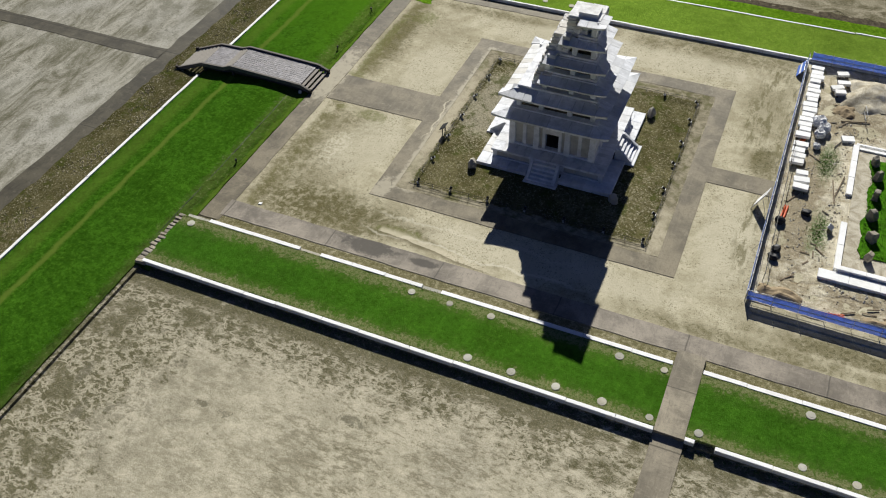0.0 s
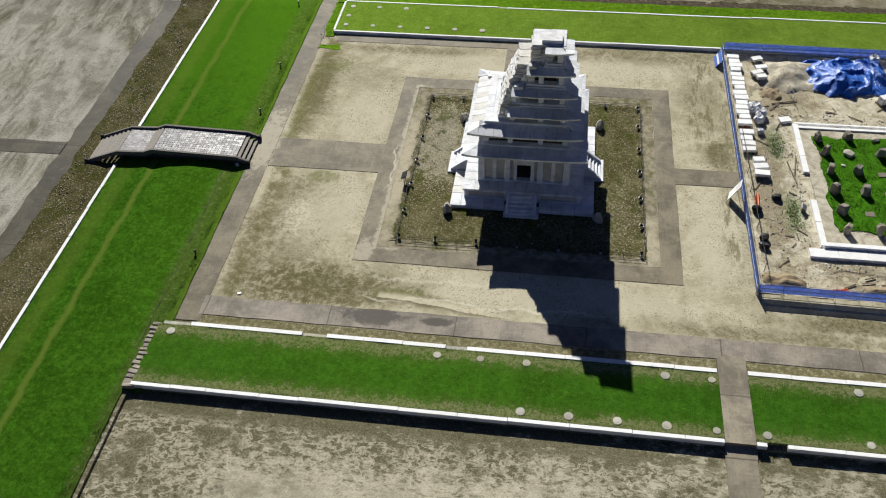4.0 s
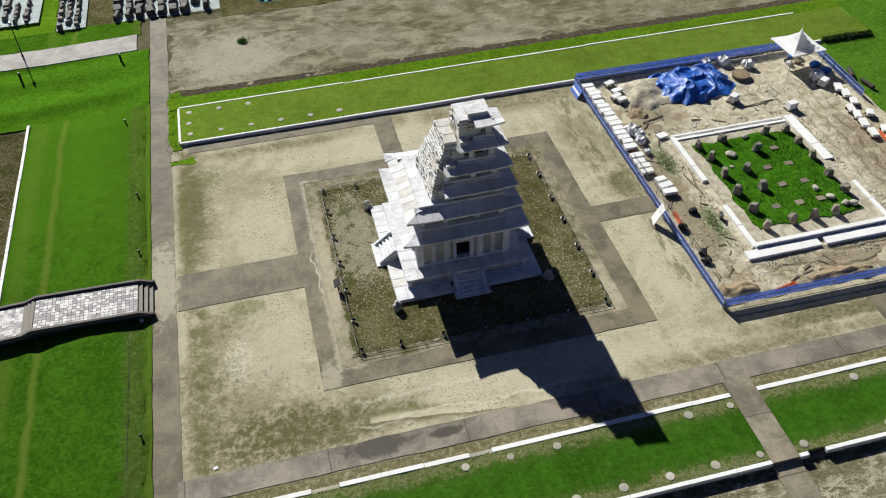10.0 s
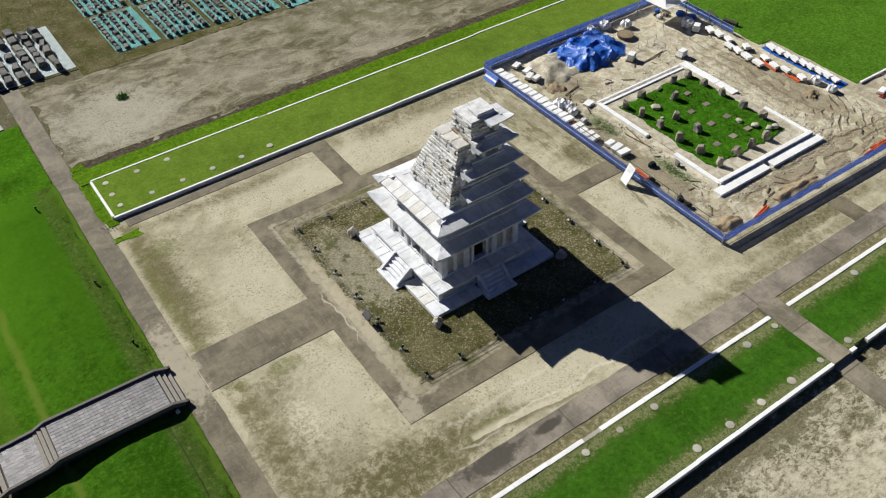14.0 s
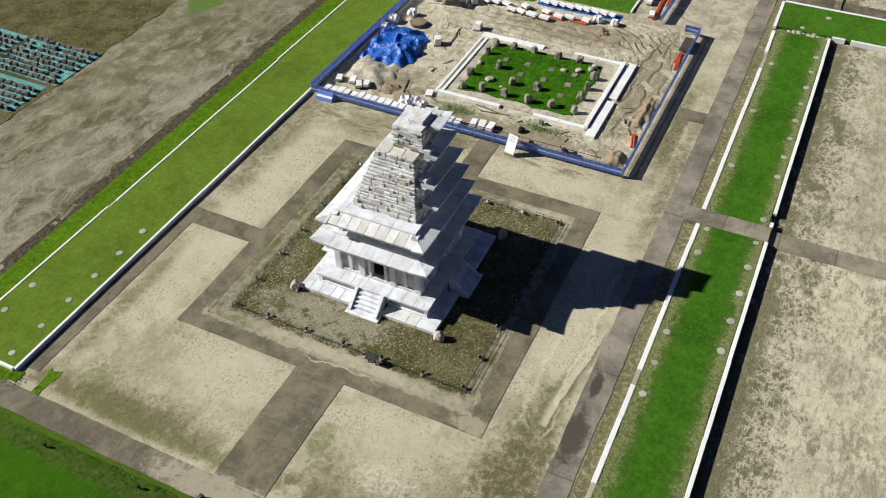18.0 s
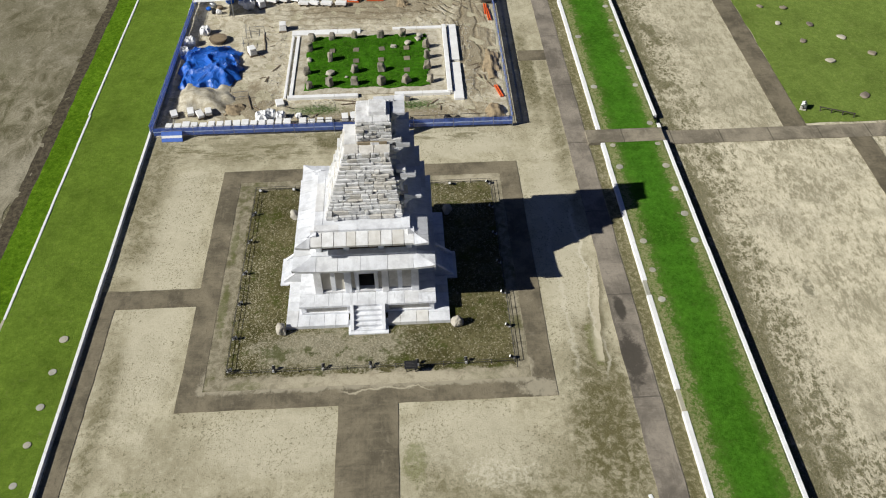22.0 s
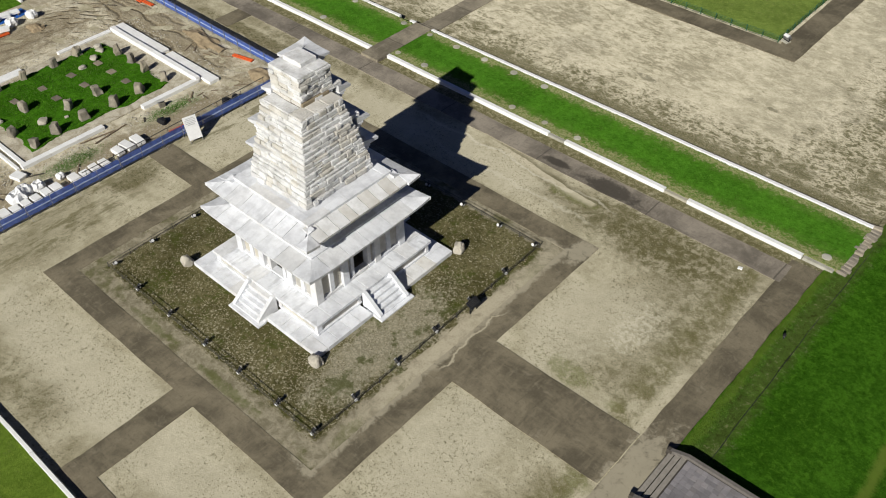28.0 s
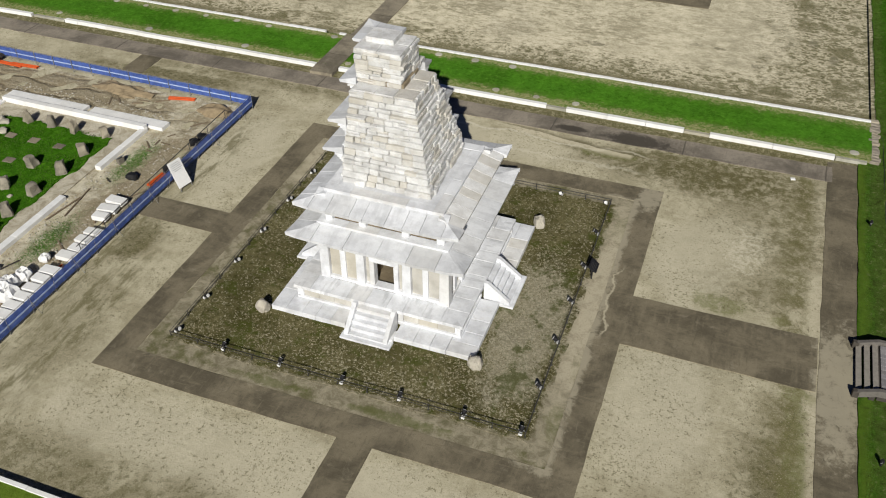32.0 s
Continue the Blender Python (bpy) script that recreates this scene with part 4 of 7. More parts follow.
sheet("side_path", -25.95, -23.98, -21.3, 50.0, ASPHALT_S, 0.03, "dusty brown asphalt way along the bank", "path", 0.5, rag=0.05, skirt=0.06)
sheet("cross_path", 15.35, 17.4, -27.9, -20.55, ASPHALT_Y, 0.30, "asphalt crossing over the grass strip", "path", 1.0, skirt=0.3, flat=0.0)
sheet("cross_path", 15.35, 17.45, -66.0, -27.9, ASPHALT_Y, 0.03, "asphalt way leading off across the open ground", "path", 1.2, rag=0.05, skirt=0.1)
sheet("field_path", 17.45, 75.0, -42.3, -40.1, ASPHALT, 0.03, "asphalt way between open ground and lawn", "path", 1.5, rag=0.05, skirt=0.1)
sheet("field_path", -12.6, 15.35, -47.9, -45.7, ASPHALT, 0.03, "asphalt way along the fenced lawn", "path", 1.5, rag=0.05, skirt=0.1)
sheet("field_path", -12.6, -10.2, -70.0, -47.9, ASPHALT, 0.03, "asphalt way along the lawn's side", "path", 1.5, rag=0.05, skirt=0.1)
sheet("weedy_verge", -43.6, -38.8, -60.0, 29.0, VERGE, 0.06, "weedy brown verge between lane and kerb", "ground", 0.8, rag=0.25, lump=0.05, skirt=0.1)
sheet("lower_road", -45.5, -43.5, -60.0, 28.0, ASPHALT_L, 0.05, "narrow dark lane below the grass bank", "path", 1.5, rag=0.2, skirt=0.1)
sheet("lower_road", -70.0, -45.4, -1.5, 0.4, ASPHALT_L, 0.05, "branch of the lane from the bridge foot", "path", 1.5, rag=0.1, skirt=0.1)
sheet("concrete_lane", -60.0, -27.5, 42.4, 46.2, CONCRETE, 0.12, "pale concrete lane on a low bank", "path", 1.5, rag=0.05, skirt=0.3)

# grass
sheet("lawn_strip", -26.9, 15.35,  -27.6, -22.05, GRASS_STRIP, 0.27, "mown green grass on the raised gallery base", "grass", 0.7, rag=0.05, lump=0.03, skirt=0.3, flat=0.0)
sheet("lawn_strip", 17.4, 53.0,  -27.6, -22.05, GRASS_STRIP, 0.27, "mown green grass on the raised gallery base beyond the crossing", "grass", 0.7, rag=0.05, lump=0.03, skirt=0.3, flat=0.0)
sheet("lawn_terrace", -22.9, 56.0, 21.5, 27.85, GRASS_FAR, 0.3, "sunlit grass on the raised terrace", "grass", 0.8, lump=0.03, skirt=0.4, flat=0.0)
sheet("grass_verge", -24.0, 56.5, 28.0, 30.4, GRASS_BRIGHT, 0.12, "bright grass verge behind the terrace", "grass", 0.35, rag=0.06, lump=0.03, skirt=0.2, flat=0.0)
sheet("grass_verge", -24.1, -22.7, 20.6, 31.5, GRASS_BRIGHT, 0.05, "tufts of bright grass at the terrace's end", "grass", 0.4, rag=0.3, lump=0.03, skirt=0.1, flat=0.0)
sheet("grass_verge", -24.1, -21.5, 18.1, 19.1, GRASS_BRIGHT, 0.03, "patch of bright grass beside the border path", "grass", 0.25, rag=0.35, lump=0.02, skirt=0.05, flat=0.0)
sheet("grass_bank", -38.5, -26.0, -28.3, 30.0, GRASS_BANK, 0.06, "lush green grass bank sloping down to the lane", "grass", 0.6, rag=0.09, lump=0.05, skirt=0.12)
sheet("grass_bank", -38.5, -27.35, -60.0, -28.3, GRASS_BANK, 0.05, "lush green grass bank beside the open ground", "grass", 0.6, rag=0.06, lump=0.05, skirt=0.12)
sheet("grass_bank", -60.0, -26.1, 29.6, 42.3, GRASS_NORTH, 0.055, "lush grass with soft swells before the concrete lane", "grass", 0.6, rag=0.12, lump=0.05, skirt=0.12)
sheet("grass_bank", -60.0, -27.0, 46.2, 50.2, GRASS_BANK, 0.10, "grass verge behind the concrete lane", "grass", 0.8, rag=0.16, lump=0.12, skirt=0.2)
sheet("lawn", 17.9, 75.0, -75.0, -42.4, GRASS_LAWN, 0.02, "pale lawn with low stone remains", "grass", 1.5, rag=0.1, lump=0.04, skirt=0.1)
sheet("lawn", -9.8, 10.9, -75.0, -48.4, GRASS_LAWN, 0.02, "pale fenced lawn", "grass", 1.5, rag=0.1, lump=0.04, skirt=0.1)
sheet("lawn", 49.9, 70.0, -5.0, 30.0, GRASS_SITE, 0.05, "bright lawn beyond the work site", "grass", 1.5, rag=0.1, lump=0.04, skirt=0.1, flat=0.0)
sheet("lawn_strip", 53.6, 60.0, -41.5, -21.7, GRASS_ARM, 0.27, "green grass on the raised base where it turns the corner", "grass", 0.7, rag=0.05, lump=0.03, skirt=0.3, flat=0.0)
sheet("border_path", 60.5, 63.6, -41.5, -20.7, ASPHALT, 0.03, "grey-brown way beyond the raised base's corner", "path", 1.2, rag=0.08, skirt=0.06)


# kerbs: long white stones laid end to end
def kerb(a, b, z0, z1, width, label, lengths=(2.6, 4.4), gaps=(), seed=1, mat=None):
    rnd = random.Random(seed)
    a, b = Vector(a), Vector(b)
    way = (b - a).normalized()
    side = Vector((-way.y, way.x))
    base = thing("stone_kerb", label, "kerb", "granite kerbs", kind="structure")
    s, end = 0.0, (b - a).length
    while s < end - 0.05:
        n = min(rnd.uniform(*lengths), end - s)
        if end - s - n < 1.0:
            n = end - s
        mid = s + n / 2
        if not any(g0 < mid < g1 for g0, g1 in gaps):
            m = Matrix.Translation((*(a + way * mid + side * rnd.uniform(-0.015, 0.015)), rnd.uniform(-0.012, 0.012))) @ Matrix.Rotation(math.atan2(way.y, way.x) + rnd.uniform(-0.002, 0.002), 4, "Z")
            ob = part("kerb_stone", boxed(-n / 2 + 0.012, n / 2 - 0.012, -width / 2, width / 2, z0, z1, 0.02), mat or KERB, base)
            ob.matrix_basis = m
        s += n


for a, b, k in ((-24.4, -15.5, 2), (-13.6, -4.45, 21), (-2.85, 15.3, 22)):
    kerb((a, -21.88), (b, -21.88), -0.02, 0.31, 0.38, "white granite kerb between strip and court", seed=k)
for a, b, k in ((-26.6, -24.45, 23), (-15.5, -13.6, 24), (-4.45, -2.85, 25)):
    kerb((a, -21.9), (b, -21.9), -0.04, 0.2, 0.34, "sunken grey stones between the white kerbs", (0.7, 1.2), seed=k, mat=BASESTONE)
kerb((17.45, -21.88), (43.5, -21.88), -0.02, 0.31, 0.38, "white granite kerb between strip and court past the crossing", seed=3)
kerb((43.6, -21.9), (47.1, -21.9), -0.04, 0.2, 0.34, "sunken grey stones in the kerb past the crossing", (0.7, 1.2), seed=23, mat=BASESTONE)
kerb((47.3, -21.8), (52.4, -21.7), -0.02, 0.31, 0.38, "last white granite kerb stones of the strip", seed=24)
kerb((53.4, -21.6), (60.1, -21.5), -0.02, 0.33, 0.34, "white granite kerb at the raised base's corner", seed=25)
kerb((60.15, -41.5), (60.15, -21.7), -0.02, 0.33, 0.34, "white granite kerb on the outer side of the raised base", seed=26)
kerb((53.5, -41.5), (53.5, -30.1), -0.25, 0.34, 0.32, "white granite kerb on the inner side of the raised base", seed=27)
kerb((53.5, -29.5), (53.5, -28.05), -0.25, 0.34, 0.32, "white granite kerb stone at the inner corner", seed=28)
kerb((-26.9, -27.82), (15.32, -27.82), -0.25, 0.34, 0.32, "white granite kerb over the open ground", seed=4)
kerb((17.42, -27.82), (18.1, -27.82), -0.25, 0.34, 0.32, "single white granite kerb stone beside the crossing", seed=18)
kerb((19.42, -27.82), (53.0, -27.82), -0.25, 0.34, 0.32, "white granite kerb over the open ground past the crossing", seed=5)
kerb((-23.0, 21.38), (19.2, 21.38), -0.02, 0.35, 0.25, "white granite kerb of the grass terrace", seed=6)
kerb((19.2, 21.38), (49.4, 21.38), -0.02, 0.35, 0.25, "white granite terrace kerb behind the site fence", seed=7)
kerb((-23.0, 28.0), (-5.1, 28.02), 0.0, 0.34, 0.22, "narrow white kerb at the back of the terrace", seed=8)
kerb((-5.1, 27.98), (-4.1, 27.98), 0.0, 0.28, 0.24, "dull old stone in the back kerb", seed=15, mat=PALESTONE)
kerb((-4.1, 27.9), (23.1, 27.93), 0.0, 0.34, 0.22, "narrow white kerb at the back of the terrace, middle run", seed=16)
kerb((23.15, 28.02), (49.8, 28.02), 0.0, 0.34, 0.22, "narrow white kerb at the back of the terrace, last run", seed=17)
kerb((-23.0, 21.55), (-23.0, 27.85), -0.02, 0.35, 0.24, "white kerb closing the terrace's end", seed=9)
kerb((-38.66, -60.0), (-38.66, -3.2), -0.75, -0.2, 0.30, "worn white kerb at the foot of the bank", seed=10)
kerb((-38.66, 2.6), (-38.66, 30.0), -0.75, -0.2, 0.30, "worn white kerb at the foot of the bank past the bridge", seed=11)
# dark stone colour paints the black shadow gap along the bank's edge
kerb((-27.3, -42.5), (-27.3, -28.4), -0.3, -0.01, 0.1, "low edging between bank and open ground, dark for its shadow gap", seed=12, mat=DARKSTONE)
kerb((50.2, -5.2), (64.6, -5.4), 0.0, 0.25, 0.25, "white kerb along the far lawn", seed=14)

# rough stones closing the strips' ends
def row_of_stones(x, y0, y1, n, label, seed, mat):
    base = thing("stone_edging", label, "stones", kind="structure")
    rnd = random.Random(seed)
    step = (y1 - y0) / n
    for i in range(n):
        w, d, h = rnd.uniform(0.3, 0.46), step * rnd.uniform(0.36, 0.47), rnd.uniform(0.2, 0.32)
        bm = boxed(-w, w, -d, d, -0.1, h, 0.05)
        for v in bm.verts:
            v.co += 0.07 * Vector((noise.noise(v.co * 2.5 + Vector((i * 5.1, seed, 0))), noise.noise(v.co * 2.5 + Vector((seed, i * 3.3, 0))), 0.5 * noise.noise(v.co * 3 + Vector((0, i * 7.7, seed)))))
        ob = part("stone", bm, mat, base)
        ob.matrix_basis = pose(x + rnd.uniform(-0.08, 0.08), y0 + step * (i + 0.5), 0.02, rnd.uniform(-4, 4), rnd.uniform(-4, 4), rnd.uniform(-9, 9))


row_of_stones(-27.1, -28.2, -21.9, 15, "rough stones closing the end of the strip", 20, OLDSTONE)
row_of_stones(53.0, -27.9, -23.0, 9, "rough pale stones closing the far end of the strip", 50, PALESTONE)


# flat round column bases set in the grass
def column_base():
    bm = bmesh.new()
    n = 18
    prof = ((0.33, -0.1), (0.34, 0.035), (0.30, 0.05), (0.18, 0.05), (0.165, 0.062), (0.0, 0.062))
    rings = []
    for k, (r, z) in enumerate(prof[:-1]):
        rings.append([bm.verts.new((r * (1 + 0.06 * noise.noise((math.cos(6.283 * i / n), math.sin(6.283 * i / n), 0.3))) * math.cos(6.283 * i / n), r * math.sin(6.283 * i / n), z)) for i in range(n)])
    for a, b in zip(rings, rings[1:]):
        for i in range(n):
            bm.faces.new((a[i], a[(i + 1) % n], b[(i + 1) % n], b[i]))
    bm.faces.new(rings[-1])
    return finish(bm)


DISC = column_base()
DISC.materials.append(BASESTONE)
places = [(x, -22.75, 0.27) for x in (-25.7, -4.98, -1.75, 1.64, 11.6, 14.86)]
places += [(1.5 + 3.34 * k, -27.03, 0.27) for k in range(15) if k != 6]
places += [(18.2 + 3.34 * k, -22.75, 0.27) for k in (2, 5, 8)]
places += [(-21.9 + 3.1 * k, 22.78, 0.3) for k in range(6)] + [(-21.9 + 3.12 * k, 26.82, 0.3) for k in range(3)] + [(-22.0, 24.75, 0.3)]
places += [(57.93, -27.03, 0.27), (54.41, -24.6, 0.27)]
rnd = random.Random(5)
for x, y, z in places:
    ob = tagged(new("stone_disc", DISC), "flat round granite column stone sunk in the grass", "stone disc", "stone discs")
    ob.matrix_basis = pose(x, y, z, rnd.uniform(-2, 2), rnd.uniform(-2, 2), rnd.uniform(0, 360)) @ Matrix.Scale(rnd.uniform(0.75, 1.0), 4)


# ---- the pagoda ----
pagoda = thing("stone_pagoda", "six-storey white granite pagoda with two faces of stepped rubble", "pagoda")
SIDES = {"-y": 0.0, "+x": 90.0, "+y": 180.0, "-x": 270.0}


def side_matrix(deg):
    """Local x along the face, local -y outwards."""
    return Matrix.Rotation(radians(deg), 4, "Z")


def pbox(name, x0, x1, y0, y1, z0, z1, deg=0.0, mat=None, bevel=0.015, label="", under=None):
    ob = part(name, boxed(x0, x1, y0, y1, z0, z1, bevel), mat or MARBLE, under or pagoda, label)
    ob.matrix_basis = side_matrix(deg)
    return ob


rnd = random.Random(11)


def cuts(a, b, n, jitter=0.12):
    w = (b - a) / n
    return [a] + [a + w * (i + rnd.uniform(-jitter, jitter)) for i in range(1, n)] + [b]


# lower platform: paving slabs round the rim, pieced round each stair
for deg in SIDES.values():
    for a, b in ((-6.23, -1.5), (1.5, 4.6)):
        c = cuts(a, b, 5 if a < 0 else 3)
        for x0, x1 in zip(c, c[1:]):
            pbox("platform_slab", x0 + 0.008, x1 - 0.008, -6.23, -4.62, 0.02, 0.38 + rnd.uniform(-0.012, 0.008), deg, OLDROOF if deg == 270.0 and a > 0 else None)
pbox("platform_core", -4.9, 4.9, -4.9, 4.9, 0.05, 1.2)
# upper platform: base course, corner posts, recessed panels, cap slabs
for deg in SIDES.values():
    for x0, x1 in ((-5.08, -1.3), (1.3, 5.08)):
        pbox("plinth_course", x0, x1 - (0.001 if x1 > 5 else 0), -5.10, -4.85, 0.39, 0.55, deg)
        c = cuts(x0 + (0.4 if x0 < -5 else 0.3), x1 - (0.4 if x1 > 5 else 0.3), 3)
        for p0, p1 in zip(c, c[1:]):
            pbox("wall_panel", p0 + 0.006, p1 - 0.006, -4.98, -4.8, 0.552, 1.2, deg, OLDPANEL)
        pbox("corner_post" if x0 < -5 else "stair_post", x0, x0 + (0.4 if x0 < -5 else 0.3), -5.06, -4.8, 0.552, 1.2, deg)
        if x1 < 5:
            pbox("stair_post", x1 - 0.3, x1, -5.06, -4.8, 0.552, 1.2, deg)
    c = cuts(-5.2, 3.9, 8)
    for x0, x1 in zip(c, c[1:]):
        pbox("cap_slab", x0 + 0.006, x1 - 0.006, -5.22, -3.9, 1.2, 1.42 + rnd.uniform(-0.006, 0.006), deg, CAPSTONE)
pbox("floor_core", -3.89, 3.89, -3.89, 3.89, 1.2, 1.40, mat=SHADEDSTONE)

# four stairs: side slabs, treads, foot stone
for deg in SIDES.values():
    stair = new("stair")
    stair.parent = pagoda
    stair.matrix_basis = side_matrix(deg)
    tagged(stair, "granite stair with sloping side slabs")
    n = 5
    for k in range(n):
        z1 = 1.42 - (k + 1) * 1.40 / (n + 1)
        y1 = -5.2 - k * 0.31
        part("tread", boxed(-1.05, 1.05, y1 - 0.33, y1 + 0.02, 0.03, z1, 0.015), MARBLE, stair)
    for s in (-1, 1):
        bm = bmesh.new()
        pts = ((-5.2, 0.1), (-5.2, 1.44), (-5.42, 1.44), (-6.78, 0.34), (-6.78, 0.1))
        va = [bm.verts.new((s * 1.06, y, z)) for y, z in pts]
        vb = [bm.verts.new((s * 1.32, y, z)) for y, z in pts]
        bm.faces.new(va), bm.faces.new(vb[::-1])
        for i in range(5):
            j = (i + 1) % 5
            bm.faces.new((va[i], vb[i], vb[j], va[j]))
        bmesh.ops.recalc_face_normals(bm, faces=bm.faces)
        part("side_slab", bm, MARBLE, stair)
    part("foot_stone", boxed(-1.48, 1.55, -7.05, -6.4, 0.02, 0.17, 0.02), MARBLE, stair)
    part("foot_stone", boxed(-1.48, 1.5, -6.42, -5.6, 0.02, 0.24, 0.02), MARBLE, stair)

# first storey: posts, studs, panels, a doorway in each face
B1, Z1, H1 = 3.98, 1.42, 4.25
# pier behind the doorways, coloured darker so that the interior looks shaded
pbox("inner_pier", -1.1, 1.1, -1.1, 1.1, Z1, 4.5, mat=SHADEDSTONE)
for deg in SIDES.values():
    # corner and inner posts lean in a little
    for x, w in ((-B1 + 0.3, 0.30), (-1.42, 0.27), (1.42, 0.27)):
        bm = boxed(-w, w, -0.3, 0.3, 0, H1 - Z1 - 0.35, 0.02)
        for v in bm.verts:
            k = 1 - 0.1 * v.co.z / 2.5
            v.co.x *= k
            v.co.y *= k
        ob = part("post", bm, MARBLE, pagoda)
        ob.matrix_basis = side_matrix(deg) @ Matrix.Translation((x, -B1 + 0.3, Z1))
    pbox("sill_stone", -B1 + 0.6, -0.62, -B1 + 0.06, -B1 + 0.5, Z1, Z1 + 0.22, deg)
    pbox("sill_stone", 0.62, B1 - 0.6, -B1 + 0.06, -B1 + 0.5, Z1, Z1 + 0.22, deg)
    for s in (-1, 1):
        x0, x1 = sorted((s * 1.69, s * (B1 - 0.6)))
        pbox("wall_panel", x0, x1, -B1 + 0.24, -B1 + 0.55, Z1 + 0.22, H1 - 0.3, deg, OLDPANEL)
        pbox("stud", (x0 + x1) / 2 - 0.17, (x0 + x1) / 2 + 0.17, -B1 + 0.1, -B1 + 0.3, Z1 + 0.22, H1 - 0.35, deg)
        pbox("door_jamb", *sorted((s * 0.6, s * 0.88)), -B1 + 0.12, -B1 + 0.6, Z1, H1 - 0.92, deg)
        pbox("wall_panel", *sorted((s * 0.88, s * 1.16)), -B1 + 0.28, -B1 + 0.6, Z1, H1 - 0.3, deg, OLDPANEL)
        # side walls of the passage behind the doorway, darkened in colour to deepen its shade
        pbox("passage_wall", *sorted((s * 0.9, s * 2.9)), -B1 + 0.56, -1.2, Z1 + 0.001, H1 - 0.2, deg, SHADEDSTONE)
    pbox("door_lintel", -0.9, 0.9, -B1 + 0.12, -B1 + 0.6, H1 - 0.92, H1 - 0.3, deg)
    pbox("threshold", -0.62, 0.62, -B1 + 0.08, -B1 + 0.6, Z1, Z1 + 0.2, deg)
    c = cuts(-B1 + 0.04, B1 - 0.56, 3, 0.04)
    for x0, x1 in zip(c, c[1:]):
        pbox("lintel_beam", x0 + 0.005, x1 - 0.005, -B1 + 0.04, -B1 + 0.6, H1 - 0.345, H1, deg)
pbox("ceiling_slab", -B1 + 0.6, B1 - 0.6, -B1 + 0.6, B1 - 0.6, 4.05, 4.3)


def bands(zs, r0, r1, deg, s0, s1):
    """Stepped courses that carry a roof; each steps out over the one below."""
    n = len(zs) - 1
    for i in range(n):
        r = r0 + (r1 - r0) * (i + 1) / n
        a = -r if s0 is None else s0
        b = r - 0.5 if s1 is None else s1
        pbox("roof_support_course", a, b, -r, -r + 0.5, zs[i], zs[i + 1], deg, bevel=0.012)


def roof_side(a, b, z_mid, z_in, tip, thick, deg, s0=None, s1=None, n=7, mat=ROOFSTONE, joint=0.012):
    """Slabs of one roof face: from the eave at a up to b; s0, s1 cut the row short."""
    c = cuts(-a if s0 is None else s0, a if s1 is None else s1, n, 0.16)
    for k, (e0, e1) in enumerate(zip(c, c[1:])):
        sub = 5
        bm = bmesh.new()
        cols = []
        for i in range(sub + 1):
            col = []
            for r, top in ((a, z_mid), (a - (a - b) * 0.5, z_mid + (z_in - z_mid) * 0.42), (b, z_in)):
                lo, hi = e0 + joint, e1 - joint
                if k == 0 and s0 is None:
                    lo = -r
                elif s0 is None:
                    lo = max(lo, -r)
                if k == n - 1 and s1 is None:
                    hi = r - 0.004
                elif s1 is None:
                    hi = min(hi, r)
                s = lo + (hi - lo) * i / sub
                up = 0.0
                if (s < 0 and s0 is None) or (s > 0 and s1 is None):
                    up = tip * (min(1.0, abs(s) / a)) ** 5 * (r - b) / (a - b)
                col.append((Vector((s, -r, top + up)), Vector((s, -r + (0.04 if r == a else 0), (z_mid - thick + up * 0.75) if r > b else z_mid - thick))))
            cols.append([(bm.verts.new(t), bm.verts.new(u)) for t, u in col])
        for p, q in zip(cols, cols[1:]):
            for i in range(2):
                bm.faces.new((p[i][0], q[i][0], q[i + 1][0], p[i + 1][0]))
                bm.faces.new((p[i + 1][1], q[i + 1][1], q[i][1], p[i][1]))
            bm.faces.new((p[0][1], q[0][1], q[0][0], p[0][0]))
            bm.faces.new((p[2][0], q[2][0], q[2][1], p[2][1]))
        for col in (cols[0], cols[-1]):
            for i in range(2):
                bm.faces.new((col[i][0], col[i + 1][0], col[i + 1][1], col[i][1]))
        bmesh.ops.remove_doubles(bm, verts=bm.verts, dist=0.0005)
        bmesh.ops.recalc_face_normals(bm, faces=bm.faces)
        ob = part("roof_slab", bm, mat, pagoda)
        ob.matrix_basis = side_matrix(deg) @ Matrix.Translation((0, 0, rnd.uniform(-0.008, 0.008)))


def storey_wall(r, z0, z1, deg, s0=None, s1=None):
    """A low upper storey: short posts with open, shaded gaps between them."""
    lo, hi = (-r if s0 is None else s0), (r if s1 is None else s1)
    for x in (-r + 0.24, -r * 0.36, r * 0.36, r - 0.24):
        if lo + 0.1 < x < hi - 0.1:
            pbox("short_post", x - 0.21, x + 0.21, -r, -r + 0.4, z0, z1, deg, bevel=0.02)


def storey_base(r, z0, z1, deg, s0=None, s1=None, n=4):
    """The row of ledge stones on which a storey's posts stand."""
    c = cuts(-r if s0 is None else s0, r - 0.62 if s1 is None else s1, n)
    for x0, x1 in zip(c, c[1:]):
        pbox("storey_base", x0 + 0.004, x1 - 0.004, -r, -r + 0.62, z0, z1 + rnd.uniform(-0.006, 0.006), deg, bevel=0.012)


